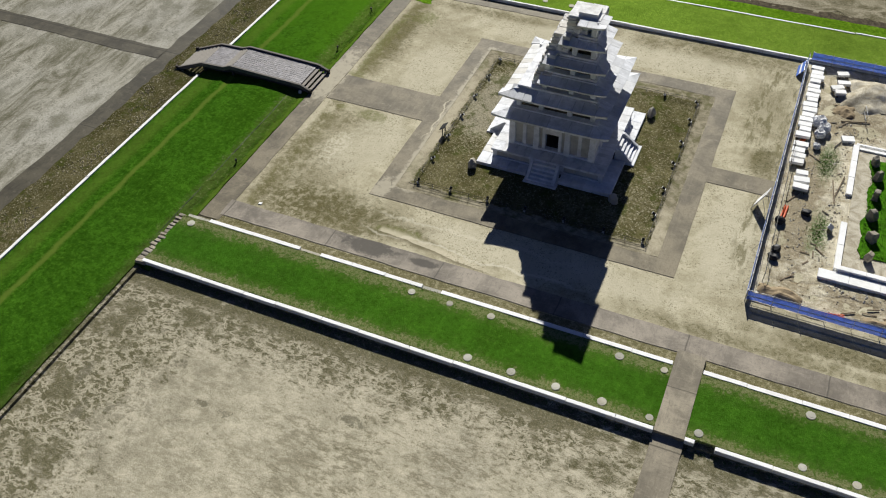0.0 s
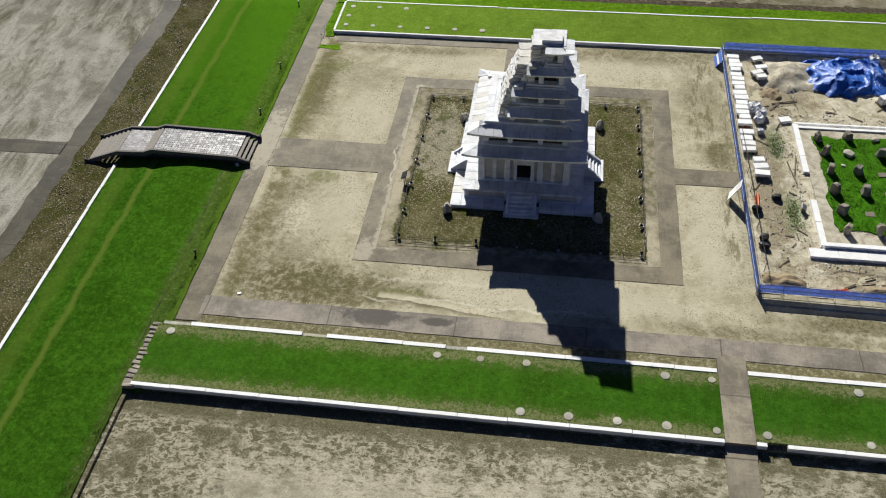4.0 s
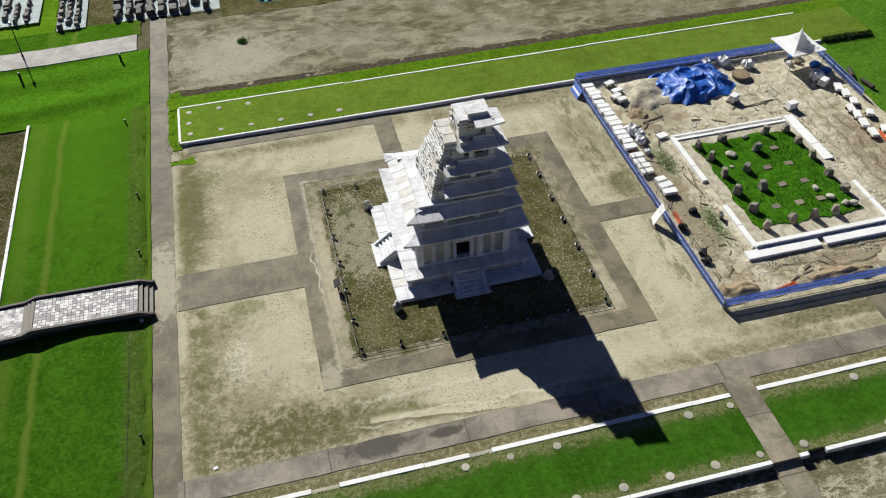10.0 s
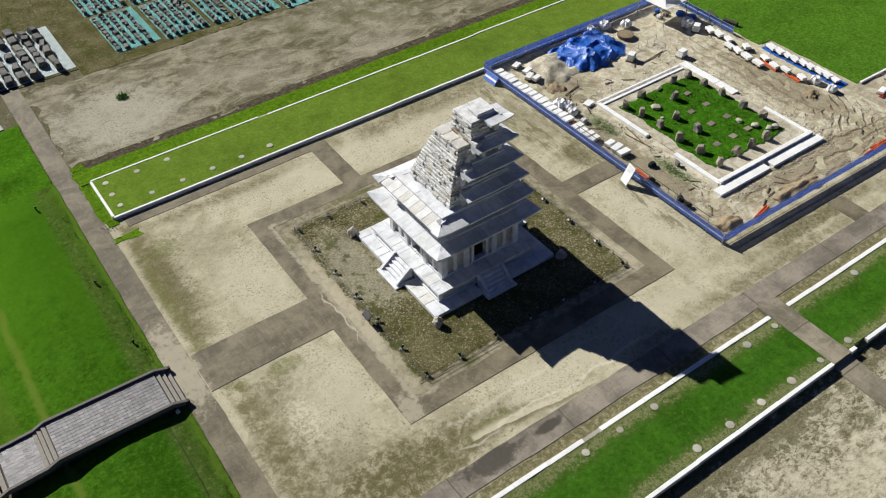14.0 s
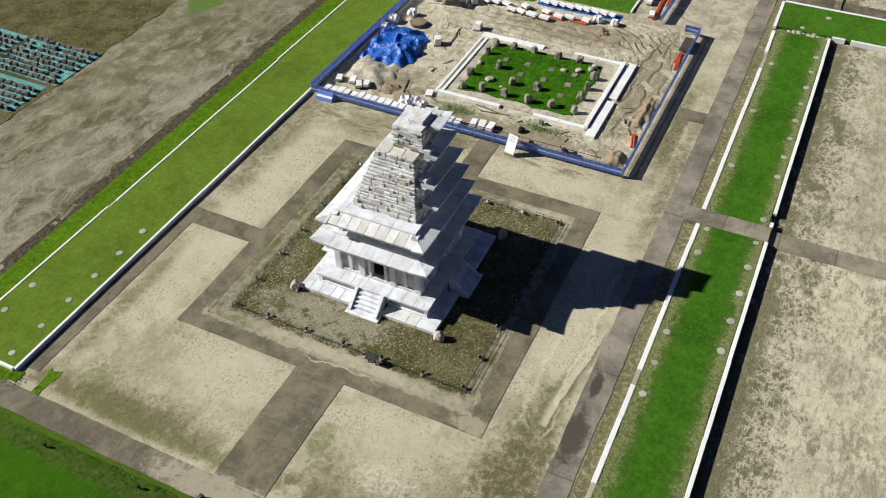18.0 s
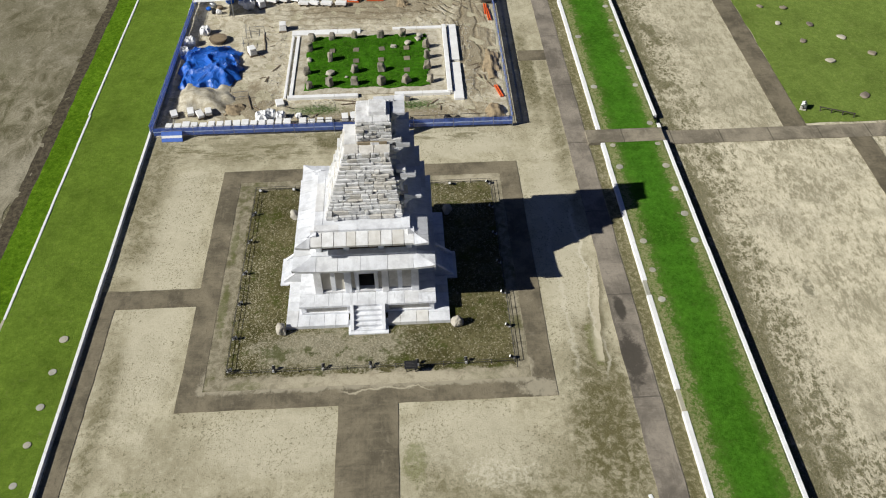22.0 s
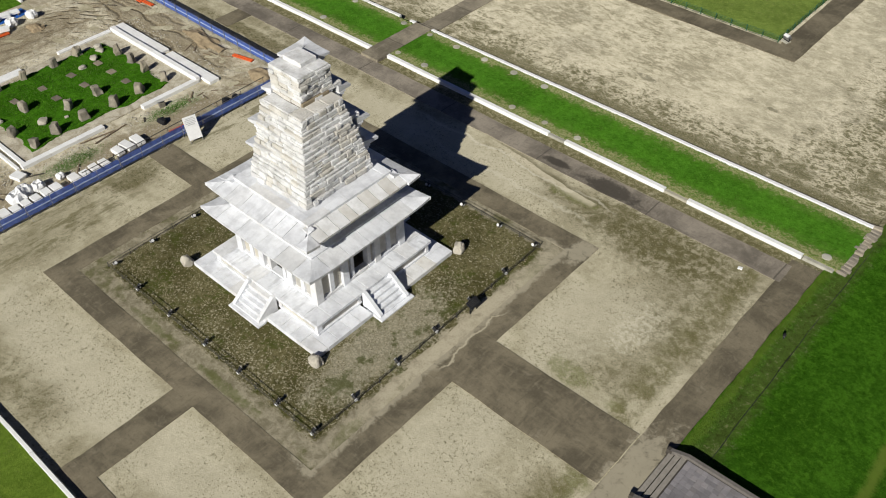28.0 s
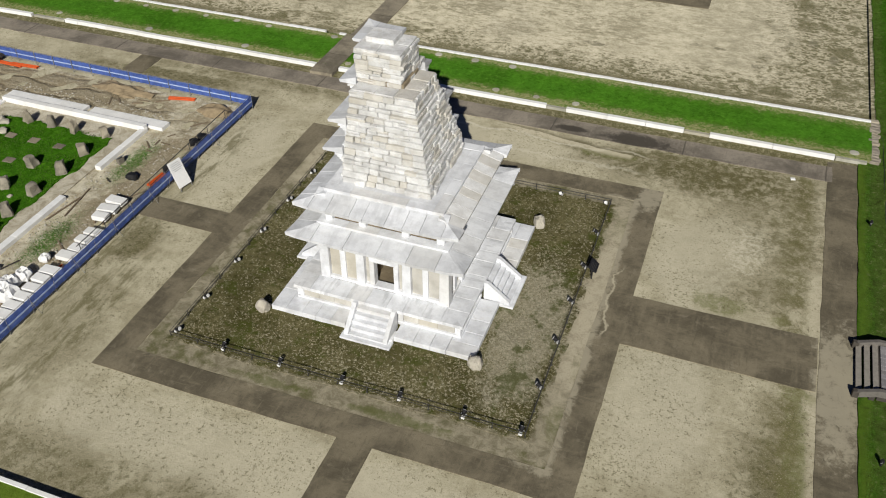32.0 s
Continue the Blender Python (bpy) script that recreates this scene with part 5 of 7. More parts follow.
for deg in SIDES.values():
    bands((H1, 4.42, 4.58, 4.74, 4.92), 3.95, 4.5, deg, None, None)
    roof_side(5.24, 3.7, 5.10, 5.40, 0.22, 0.2, deg, n=6)
    storey_base(3.92, 5.2, 5.47, deg)
    storey_wall(3.56, 5.47, 6.42, deg)
    bands((6.42, 6.54, 6.66, 6.80), 3.5, 3.85, deg, None, None)
    if deg == 270.0:
        # old slabs, set back between the two corner stones
        roof_side(4.79, 3.3, 6.99, 7.44, 0.20, 0.19, deg, None, -3.75, n=1)
        roof_side(4.64, 3.3, 7.03, 7.44, 0.0, 0.2, deg, -3.75, 3.75, n=9, mat=OLDROOF, joint=0.02)
        roof_side(4.79, 3.3, 6.99, 7.44, 0.20, 0.19, deg, 3.75, None, n=1)
    else:
        roof_side(4.79, 3.3, 6.99, 7.44, 0.20, 0.19, deg, n=9)
    storey_base(3.5, 7.2, 7.56, deg)
# core and lower floor behind the gaps, in the stone darkened for shade
pbox("tower_core", -1.7, 1.7, -1.7, 1.7, 4.2, 7.4, mat=SHADEDSTONE)
pbox("tower_floor", -3.2, 3.2, -3.2, 3.2, 5.2, 5.45, mat=SHADEDSTONE)
pbox("tower_floor", -2.88, 2.88, -2.88, 2.88, 6.85, 7.54)
for z, q, e in ((9.02, 2.3, -1.3), (10.74, 2.2, -1.2), (12.62, 2.1, 0.0)):
    pbox("tower_floor", e, q, -q, -e, z - 0.35, z + 0.05, mat=SHADEDSTONE)

# upper storeys stand on two faces only, cut back in steps on the others
UPPER = (  # eave half width, top of eave, end of row, body half width, floor
    (4.42, 8.78, -1.55, 3.28, 7.57),
    (4.06, 10.54, -1.30, 3.06, 9.12),
    (3.74, 12.42, -0.15, 2.86, 10.87),
    (3.46, 14.24, 1.20, 2.66, 12.75),
)
for i, (a, z, cut, r, floor) in enumerate(UPPER):
    for deg, s0, s1 in ((0.0, cut, None), (90.0, None, -cut)):
        lo, hi = (cut if s0 is not None else None), (-cut if s1 is not None else None)
        if i:
            storey_base(r + 0.22, floor - 0.3, floor, deg, lo, hi, 3)
            storey_base(r + 0.1, floor, floor + 0.2, deg, lo, hi, 4)
        storey_wall(r, floor + (0.2 if i else 0.0), z - 0.54, deg, lo, hi)
        bands((z - 0.54, z - 0.42, z - 0.30, z - 0.18), r - 0.02, r + 0.4, deg, lo, hi)
        roof_side(a, r - 0.12, z, z + (0.27 if i < 3 else 0.10), 0.18, 0.15, deg, s0, s1, n=5 if a > 3.6 else 3)
# upper cores, colour darkened so the gaps before them read as deep shade
pbox("tower_core", -1.7, 1.7, -1.7, 1.85, 7.5, 9.4, mat=SHADEDSTONE)
pbox("tower_core", -1.25, 1.6, -1.6, 1.35, 9.4, 11.0, mat=SHADEDSTONE)
pbox("tower_core", -0.8, 1.4, -1.4, 0.85, 11.0, 12.36, mat=SHADEDSTONE)
pbox("tower_core", 0.3, 1.4, -1.4, -0.15, 12.36, 14.2, mat=SHADEDSTONE)

# stepped rubble on the two cut-back faces
def rubble_block(x0, x1, y0, y1, z0, z1, name="rubble_block"):
    j = lambda: rnd.uniform(-0.02, 0.02)
    bm = boxed(x0, x1, y0, y1, z0, z1, 0.03)
    c = Vector(((x0 + x1) / 2, (y0 + y1) / 2, (z0 + z1) / 2))
    off = Vector((rnd.uniform(0, 50), rnd.uniform(0, 50), 0))
    for v in bm.verts:
        v.co += Vector((noise.noise(v.co * 3 + off), noise.noise(v.co * 3 - off), 0.4 * noise.noise(v.co * 4))) * 0.045
    m = Matrix.Translation(c) @ Matrix.Rotation(rnd.uniform(-0.02, 0.02), 4, "Z") @ Matrix.Translation(-c + Vector((j(), j(), 0)))
    bm.transform(m)
    part(name, bm, RUBBLE, pagoda)


def lerp(a, b, k):
    return a + (b - a) * k


def courses(z0, z1, n, xa, xb, ya, yb, xe, ye):
    """Faces go from xa, ya below to xb, yb above; xe, ye are (low, high) far ends."""
    cut = [0.0]
    for k in range(n):
        cut.append(cut[-1] + rnd.uniform(0.72, 1.3))
    for k in range(n):
        q = k / (n - 1)
        c0, c1 = lerp(z0, z1, cut[k] / cut[n]), lerp(z0, z1, cut[k + 1] / cut[n])
        fx, fy = lerp(xa, xb, q), lerp(ya, yb, q)
        for along in ("x", "y"):
            s = lerp(*ye, q) if along == "y" else fx + 0.62
            end = fy if along == "y" else lerp(*xe, q)
            while s < end - 0.02:
                w = rnd.choice((rnd.uniform(0.3, 0.7), rnd.uniform(0.6, 1.25)))
                if end - s - w < 0.4:
                    w = end - s
                out = rnd.uniform(-0.04, 0.04) if rnd.random() < 0.88 else rnd.uniform(-0.14, 0.07)
                top = c1 + (rnd.uniform(-0.02, 0.01) if k < n - 1 else rnd.uniform(-0.02, 0.02))
                # now and then a course is split in two thin stones
                split = rnd.random() < 0.12
                for z_0, z_1 in (((c0, (c0 + c1) / 2), ((c0 + c1) / 2, top)) if split else ((c0, top),)):
                    if along == "y":
                        rubble_block(fx + out, fx + 0.75, s + 0.012, s + w - 0.012, z_0 + 0.006, z_1 - 0.006)
                    else:
                        rubble_block(s + 0.012, s + w - 0.012, fy - 0.75, fy - out, z_0 + 0.006, z_1 - 0.006)
                s += w


courses(7.56, 12.42, 16, -2.45, -1.0, 2.65, 1.08, (2.75, 2.75), (-3.0, -2.3))
courses(12.42, 14.24, 7, 0.10, 0.12, 0.08, 0.05, (2.75, 2.85), (-2.5, -2.5))
for x0, x1, y0, y1 in ((-0.9, 0.1, -2.3, -1.2), (-0.9, 0.1, -1.18, -0.1), (-0.9, 0.2, -0.08, 0.98), (0.22, 1.3, 0.1, 0.98), (1.32, 2.6, 0.1, 0.98)):
    rubble_block(x0, x1, y0, y1, 12.2, 12.46 + rnd.uniform(-0.02, 0.03), "terrace_slab")
for x0, x1, y0, y1 in ((0.16, 1.5, -2.4, -1.2), (0.16, 1.5, -1.18, 0.02), (1.52, 2.8, -1.18, 0.02), (1.52, 2.8, -2.4, -1.2)):
    pbox("top_slab", x0, x1, y0, y1, 14.16, 14.36 + rnd.uniform(-0.02, 0.02), 0, RUBBLE)
pbox("cap_block", 0.9, 2.5, -2.15, -0.9, 14.36, 14.66, 0, RUBBLE, label="squared granite block on the very top")
# broken masonry that closes the cut ends of the upper storeys
for i, (a, z, cut, r, floor) in enumerate(UPPER):
    for k in range(4):
        z_0, z_1 = lerp(floor - 0.2, z - 0.2, k / 4), lerp(floor - 0.2, z - 0.2, (k + 1) / 4)
        for j in range(2):
            s = cut - 0.55 + 0.1 * k + 0.56 * j
            d = rnd.uniform(0.0, 0.14)
            rubble_block(s, s + 0.54, -r + 0.12 + d, -r + 1.0, z_0 + 0.005, z_1 - 0.005)
            rubble_block(r - 1.0, r - 0.12 - d, -s - 0.54, -s, z_0 + 0.005, z_1 - 0.005)
# loose old stones left beside the cut ends of the roofs
for x, y, z, w in ((-1.0, -3.1, 9.12, 0.4), (-0.75, -3.0, 10.95, 0.36), (0.35, -2.8, 12.8, 0.3)):
    rubble_block(x - w, x + w, y - 0.35, y + 0.35, z - 0.25, z + 0.05)


# ---- garden round the pagoda ----
sheet("gravel_bed", -10.75, 10.75, -10.9, 10.5, BED, 0.05, "weedy brown gravel bed round the pagoda", "gravel", 0.35, rag=0.12, lump=0.03, skirt=0.1, flat=0.0)
sheet("bed_margin", -11.75, -10.6, -11.7, 11.75, MARGIN, 0.02, "pale dusty margin between bed and path", "ground", 0.6, rag=0.05, skirt=0.05, flat=0.0)
sheet("bed_margin", 10.6, 11.75, -11.7, 11.75, MARGIN, 0.02, "pale dusty margin between bed and path", "ground", 0.6, rag=0.05, skirt=0.05, flat=0.0)
sheet("bed_margin", -10.6, 10.6, -11.75, -10.8, MARGIN, 0.021, "pale dusty margin between bed and path", "ground", 0.6, rag=0.05, skirt=0.05, flat=0.0)
sheet("bed_margin", -10.6, 10.6, 10.4, 11.75, MARGIN, 0.021, "pale dusty margin between bed and path", "ground", 0.6, rag=0.05, skirt=0.05, flat=0.0)


def scatter(name, spots, material, label, category, seed, size, flat=0.6):
    """Many small loose stones as one object: spots gives (x, y, z)."""
    r = np.random.default_rng(seed)
    n = len(spots)
    spots = np.asarray(spots)
    unit = np.array([(1, 0, 0), (0, 1, 0), (-1, 0, 0), (0, -1, 0), (0.25, 0.2, 1.0), (-0.3, -0.2, 0.85)])
    sc = r.uniform(size[0], size[1], n)
    turn = r.uniform(0, 6.283, n)
    pts = np.repeat(unit[None], n, 0) * r.uniform(0.7, 1.3, (n, 6, 3))
    pts[:, :, 2] *= flat
    c, s = np.cos(turn)[:, None], np.sin(turn)[:, None]
    x, y = pts[:, :, 0] * c - pts[:, :, 1] * s, pts[:, :, 0] * s + pts[:, :, 1] * c
    pts = np.stack([x, y, pts[:, :, 2]], 2) * sc[:, None, None] + spots[:, None, :]
    tri = np.array([(0, 1, 4), (1, 5, 4), (1, 2, 5), (2, 3, 5), (3, 4, 5), (3, 0, 4)])
    faces = (tri[None] + 6 * np.arange(n)[:, None, None]).reshape(-1, 3)
    me = bpy.data.meshes.new("mesh")
    me.from_pydata(pts.reshape(-1, 3).tolist(), [], faces.tolist())
    me.materials.append(material)
    return tagged(new(name, me), label, category, kind="stuff")


rng = np.random.default_rng(3)
spots = []
while len(spots) < 7000:
    x, y = rng.uniform(-10.5, 10.5, 2)
    if max(abs(x), abs(y)) < 6.4 or noise.noise((x * 0.35, y * 0.35, 2.0)) + (0.25 if x < -6.5 or y > 6.5 else -0.1) < rng.uniform(-0.4, 0.4):
        continue
    spots.append((x, y, 0.045))
scatter("pebbles", spots, PEBBLE, "scattered pale pebbles among weeds", "pebbles", 4, (0.02, 0.05), 0.4)
spots = []
while len(spots) < 1300:
    x, y = rng.uniform(-23.5, -14), rng.uniform(-18.3, 18)
    if abs(y) < 2.4 or noise.noise((x * 0.25, y * 0.25, 5.0)) < rng.uniform(-0.2, 0.4):
        continue
    spots.append((x, y, 0.0))
scatter("pebbles", spots, PEBBLE, "loose stones on the trodden court", "pebbles", 5, (0.012, 0.035), 0.35)

spots = []
while len(spots) < 2600:
    x, y = rng.uniform(-43.3, -38.95), rng.uniform(-34, 28)
    if noise.noise((x * 0.5, y * 0.3, 11.0)) > rng.uniform(-0.35, 0.4):
        spots.append((x, y, height(x, y) + 0.06))
scatter("pebbles", spots, PEBBLE, "grey stones among the weeds of the lane's verge", "pebbles", 8, (0.04, 0.11), 0.6)

spots = []
while len(spots) < 6000:
    x, y = rng.uniform(-23.6, 18.6), rng.uniform(-18.4, 19.6)
    if max(abs(x), abs(y)) < 13.6 or (x < -13 and abs(y) < 2.4) or (x > 13 and abs(y) < 1.3) or (-3.6 < x < -1.2 and y > 13):
        continue
    if noise.noise((x * 0.22, y * 0.22, 21.0)) + 0.6 * noise.noise((x * 0.9, y * 0.9, 4.0)) > rng.uniform(-0.1, 0.55):
        spots.append((x, y, 0.0))
scatter("clods", spots, CLOD, "dry brown clods scattered over the trodden court", "clods", 9, (0.015, 0.05), 0.3)


def tufts(name, spots, material, label, seed, size):
    """Grass or weed tufts: three crossed blades each, one object."""
    r = np.random.default_rng(seed)
    verts, faces = [], []
    for x, y, z in spots:
        for k in range(4):
            a = r.uniform(0, 6.283)
            h, w = r.uniform(*size), r.uniform(0.25, 0.5) * size[1]
            lean = r.uniform(0.2, 0.9) * h
            dx, dy = math.cos(a), math.sin(a)
            i = len(verts)
            verts += [(x - dy * w / 2, y + dx * w / 2, z), (x + dy * w / 2, y - dx * w / 2, z), (x + dx * lean, y + dy * lean, z + h)]
            faces.append((i, i + 1, i + 2))
    me = bpy.data.meshes.new("mesh")
    me.from_pydata(verts, [], faces)
    me.materials.append(material)
    return tagged(new(name, me), label, "grass tufts", kind="stuff")


spots = []
while len(spots) < 5200:
    x, y = rng.uniform(-10.7, 10.7, 2)
    if max(abs(x), abs(y)) < 6.3 or noise.noise((x * 0.3, y * 0.3, 8.0)) < rng.uniform(-0.4, 0.3):
        continue
    spots.append((x, y, 0.04))
tufts("weeds", spots, WEED, "low brown weeds in the gravel", 6, (0.03, 0.075))
spots = []
for _ in range(9000):
    y = rng.uniform(-58, 30)
    x = -26.35 - 0.55 * abs(rng.normal()) + 0.25 * noise.noise((0, y * 0.3, 0))
    if y < -28.2:
        x -= 0.95
    if abs(y) > 3.0:
        spots.append((x, y, height(x, y)))
for _ in range(3800):
    x = rng.uniform(-26.8, 53)
    spots.append((x, rng.choice((-27.55, -22.15)) + rng.normal() * 0.07, 0.22))
for _ in range(1600):
    x = rng.uniform(-26.5, 53)
    spots.append((x, -28.1 - abs(rng.normal()) * 0.25, -0.25))
for _ in range(400):
    spots.append((-23.6 + rng.normal() * 0.35, rng.uniform(19.8, 31), 0.02))
tufts("grass_tufts", spots, BLADE, "uneven grass tufts along kerbs and path edges", 7, (0.05, 0.12))


# low wire fence with ground lights
def low_fence(deg, a, b, r):
    base = thing("low_wire_fence", "low metal wire fence round the gravel bed", "fence", "garden fences", (0, 0, 0, 0, 0, deg))
    n = 12
    for i in range(n):
        x = a + (b - a) * i / n
        bm = tube(bmesh.new(), (x, -r, 0.03), (x, -r, 0.50), 0.022)
        box(bm, x - 0.05, x + 0.05, -r - 0.05, -r + 0.05, 0.03, 0.06)
        part("post", bm, FENCEMETAL, base)
    for z in (0.24, 0.45):
        part("wire", tube(bmesh.new(), (a, -r, z), (b, -r, z), 0.017, 5), FENCEMETAL, base)


def ground_light():
    base = thing("ground_light", "small black spotlight with a white lens in the gravel", "spotlight", "garden spotlights")
    part("stake", tube(bmesh.new(), (0, 0, 0), (0, 0, 0.2), 0.03), BLACK, base)
    part("housing", tube(bmesh.new(), (0, 0.12, 0.22), (0, -0.12, 0.34), 0.09, 10, 0.13), BLACK, base)
    part("lens", tube(bmesh.new(), (0, -0.121, 0.3405), (0, -0.135, 0.3475), 0.115, 10), LAMPWHITE, base, "white glass lens")
    part("bracket", boxed(-0.16, 0.16, -0.02, 0.02, 0.16, 0.22, 0.008), STEEL, base)
    part("control_box", boxed(-0.09, 0.09, 0.1, 0.24, 0.02, 0.16, 0.01), LAMPWHITE, base)
    return base


FX0, FX1, FY0, FY1 = -10.3, 10.5, -10.75, 10.2
low_fence(0, FX0, FX1, -FY0)
low_fence(90, FY0, FY1, FX1)
low_fence(180, -FX1, -FX0, FY1)
low_fence(270, -FY1, -FY0, -FX0)
light = ground_light()
light.matrix_basis = pose(7.15, 9.98, 0.05, 0, 0, 0)
spots = [(x, 9.98, 0) for x in (3.63, -0.1, -3.44, -6.98, -10.05)] + [(x, -10.5, 180) for x in (-10.0, -6.9, -3.45, 0.0, 3.45, 6.9, 10.2)]
spots += [(-10.05, y, 90) for y in (6.83, 3.23, -0.2, -3.6, -7.15)] + [(10.25, y, 270) for y in (9.8, 6.83, 3.28, 0.03, -3.6, -7.1)]
for x, y, a in spots:
    copy_thing(light, pose(x, y, 0.05, 0, 0, a + rnd.uniform(-8, 8)))

# worn guardian stones at the platform's corners
for i, (x, y, a) in enumerate(((-6.45, 6.55, 20), (6.65, 6.5, 70), (-6.4, -6.75, 110), (6.65, -6.68, 200))):
    bm = rock(31 + i, 0.43, 0.37, 0.46, 0.28, 3)
    for v in bm.verts:
        k = 1 - 0.5 * max(0.0, v.co.z - 0.25)
        lump = 0.07 * noise.noise(v.co * 4 + Vector((i * 9, 0, 0)))
        v.co.x, v.co.y = v.co.x * k + lump + 0.05 * v.co.z, v.co.y * k + lump
    ob = tagged(part("guardian_stone", bm, GUARDSTONE), "worn upright granite guardian stone at the platform's corner", "statue", "guardian stones")
    ob.matrix_basis = pose(x, y, 0.04, 0, 0, a)

# slanted reading stand in the fence line
stand = thing("reading_stand", "slanted grey information stand at the wire fence", "sign stand", at=(-10.75, -3.15, 0.03, 0, 0, -90))
for s in (-1, 1):
    part("leg", boxed(s * 0.32 - 0.035, s * 0.32 + 0.035, -0.04, 0.04, 0.0, 0.72, 0.008), BLACK, stand)
tilt = Matrix.Translation((0, 0, 0.78)) @ Matrix.Rotation(radians(32), 4, "X")
part("panel_frame", boxed(-0.48, 0.48, -0.3, 0.3, -0.03, 0.03, 0.01, tilt), BLACK, stand)
plate = part("plate", boxed(-0.44, 0.44, -0.26, 0.26, 0.031, 0.04, 0, tilt), BLACK, stand, "dark printed plate")
for k in range(4):
    part("text_bar", boxed(-0.38, 0.15 + 0.06 * k, 0.16 - 0.1 * k, 0.19 - 0.1 * k, 0.041, 0.044, 0, tilt), FENCEMETAL, plate)

# cable laid along the bank
bm = bmesh.new()
last = None
for k in range(47):
    y = -26.0 + 0.5 * k
    p = (-27.72 + 0.09 * noise.noise((0.0, y * 0.35, 4.0)), y, height(-27.7, y) + 0.075)
    if last:
        tube(bm, last, p, 0.022, 5)
    last = p
tagged(part("ground_cable", bm, BLACK), "black cable lying along the grass bank", "cable")

# small pale marker stone on the court
ob = tagged(part("marker_stone", boxed(-0.16, 0.16, -0.13, 0.13, -0.02, 0.06, 0.015), KERB), "small square white marker stone in the soil", "marker stone")
ob.matrix_basis = pose(-21.72, -18.15, 0.0, 0, 0, 12)

# ---- footbridge over the bank ----
bridge = thing("footbridge", "low timber-framed footbridge paved with grey tiles", "bridge")
BY0, BY1 = -2.2, 1.6
DECK = ((-26.85, 0.66), (-35.1, 0.92))


def deck_z(x):
    return lerp(DECK[0][1], DECK[1][1], (DECK[0][0] - x) / (DECK[0][0] - DECK[1][0]))


bm = bmesh.new()
quad = [(-26.85, 0.60, -0.05), (-35.1, 0.86, 0.25), (-35.9, 0.50, 0.05), (-38.7, 0.42, -0.1)]
for (x0, a0, b0), (x1, a1, b1) in zip(quad, quad[1:]):
    vs = [bm.verts.new(p) for p in ((x0, BY0, b0), (x1, BY0, b1), (x1, BY1, b1), (x0, BY1, b0), (x0, BY0, a0), (x1, BY0, a1), (x1, BY1, a1), (x0, BY1, a0))]
    for f in ((0, 1, 2, 3), (7, 6, 5, 4), (0, 4, 5, 1), (1, 5, 6, 2), (2, 6, 7, 3), (3, 7, 4, 0)):
        bm.faces.new([vs[i] for i in f])
bmesh.ops.recalc_face_normals(bm, faces=bm.faces)
part("deck_bed", bm, DARKWOOD, bridge)
TILE = finish(boxed(-0.158, 0.158, -0.152, 0.152, -0.03, 0.02, 0.008))
TILE.materials.append(PAVER)
for x0, x1, zf in ((-26.95, -35.05, deck_z), (-36.1, -38.6, lambda x: lerp(0.54, 0.46, (-36.1 - x) / 2.5))):
    nx = round((x0 - x1) / 0.328)
    rest = bmesh.new() if nx < 12 else None
    for i in range(nx):
        for j in range(11):
            x = x0 - (i + 0.5) * (x0 - x1) / nx
            m = pose(x, BY0 + 0.17 + (j + 0.5) * (BY1 - BY0 - 0.34) / 11, zf(x) + rnd.uniform(-0.006, 0.006), rnd.uniform(-0.8, 0.8), rnd.uniform(-0.8, 0.8) + 1.8, rnd.uniform(-1.5, 1.5))
            if rest is None:
                part("paving_tile", TILE, PAVER, bridge).matrix_basis = m
            else:
                box(rest, -0.158, 0.158, -0.152, 0.152, -0.03, 0.02, 0, m)
    if rest is not None:
        tagged(part("landing_tiles", rest, PAVERS, bridge), kind="stuff")
# steps at the court end, the two middle steps, and the flight down to the lane
for x, z in ((-26.72, 0.60), (-26.34, 0.42), (-25.96, 0.24)):
    part("step_board", boxed(x - 0.15, x + 0.15, BY0 + 0.1, BY1 - 0.1, z - 0.07, z, 0.01), PALEWOOD, bridge)
for x, z in ((-35.27, 0.88), (-35.62, 0.74), (-35.95, 0.60)):
    part("step_board", boxed(x - 0.14, x + 0.14, BY0 + 0.1, BY1 - 0.1, z - 0.12, z, 0.01), PALEWOOD, bridge)
for k in range(7):
    x, z = -38.92 - 0.5 * k, 0.36 - 0.2 * k
    part("step_board", boxed(x - 0.17, x + 0.17, BY0 + 0.1, BY1 - 0.1, z - 0.1, z, 0.01), PALEWOOD, bridge)
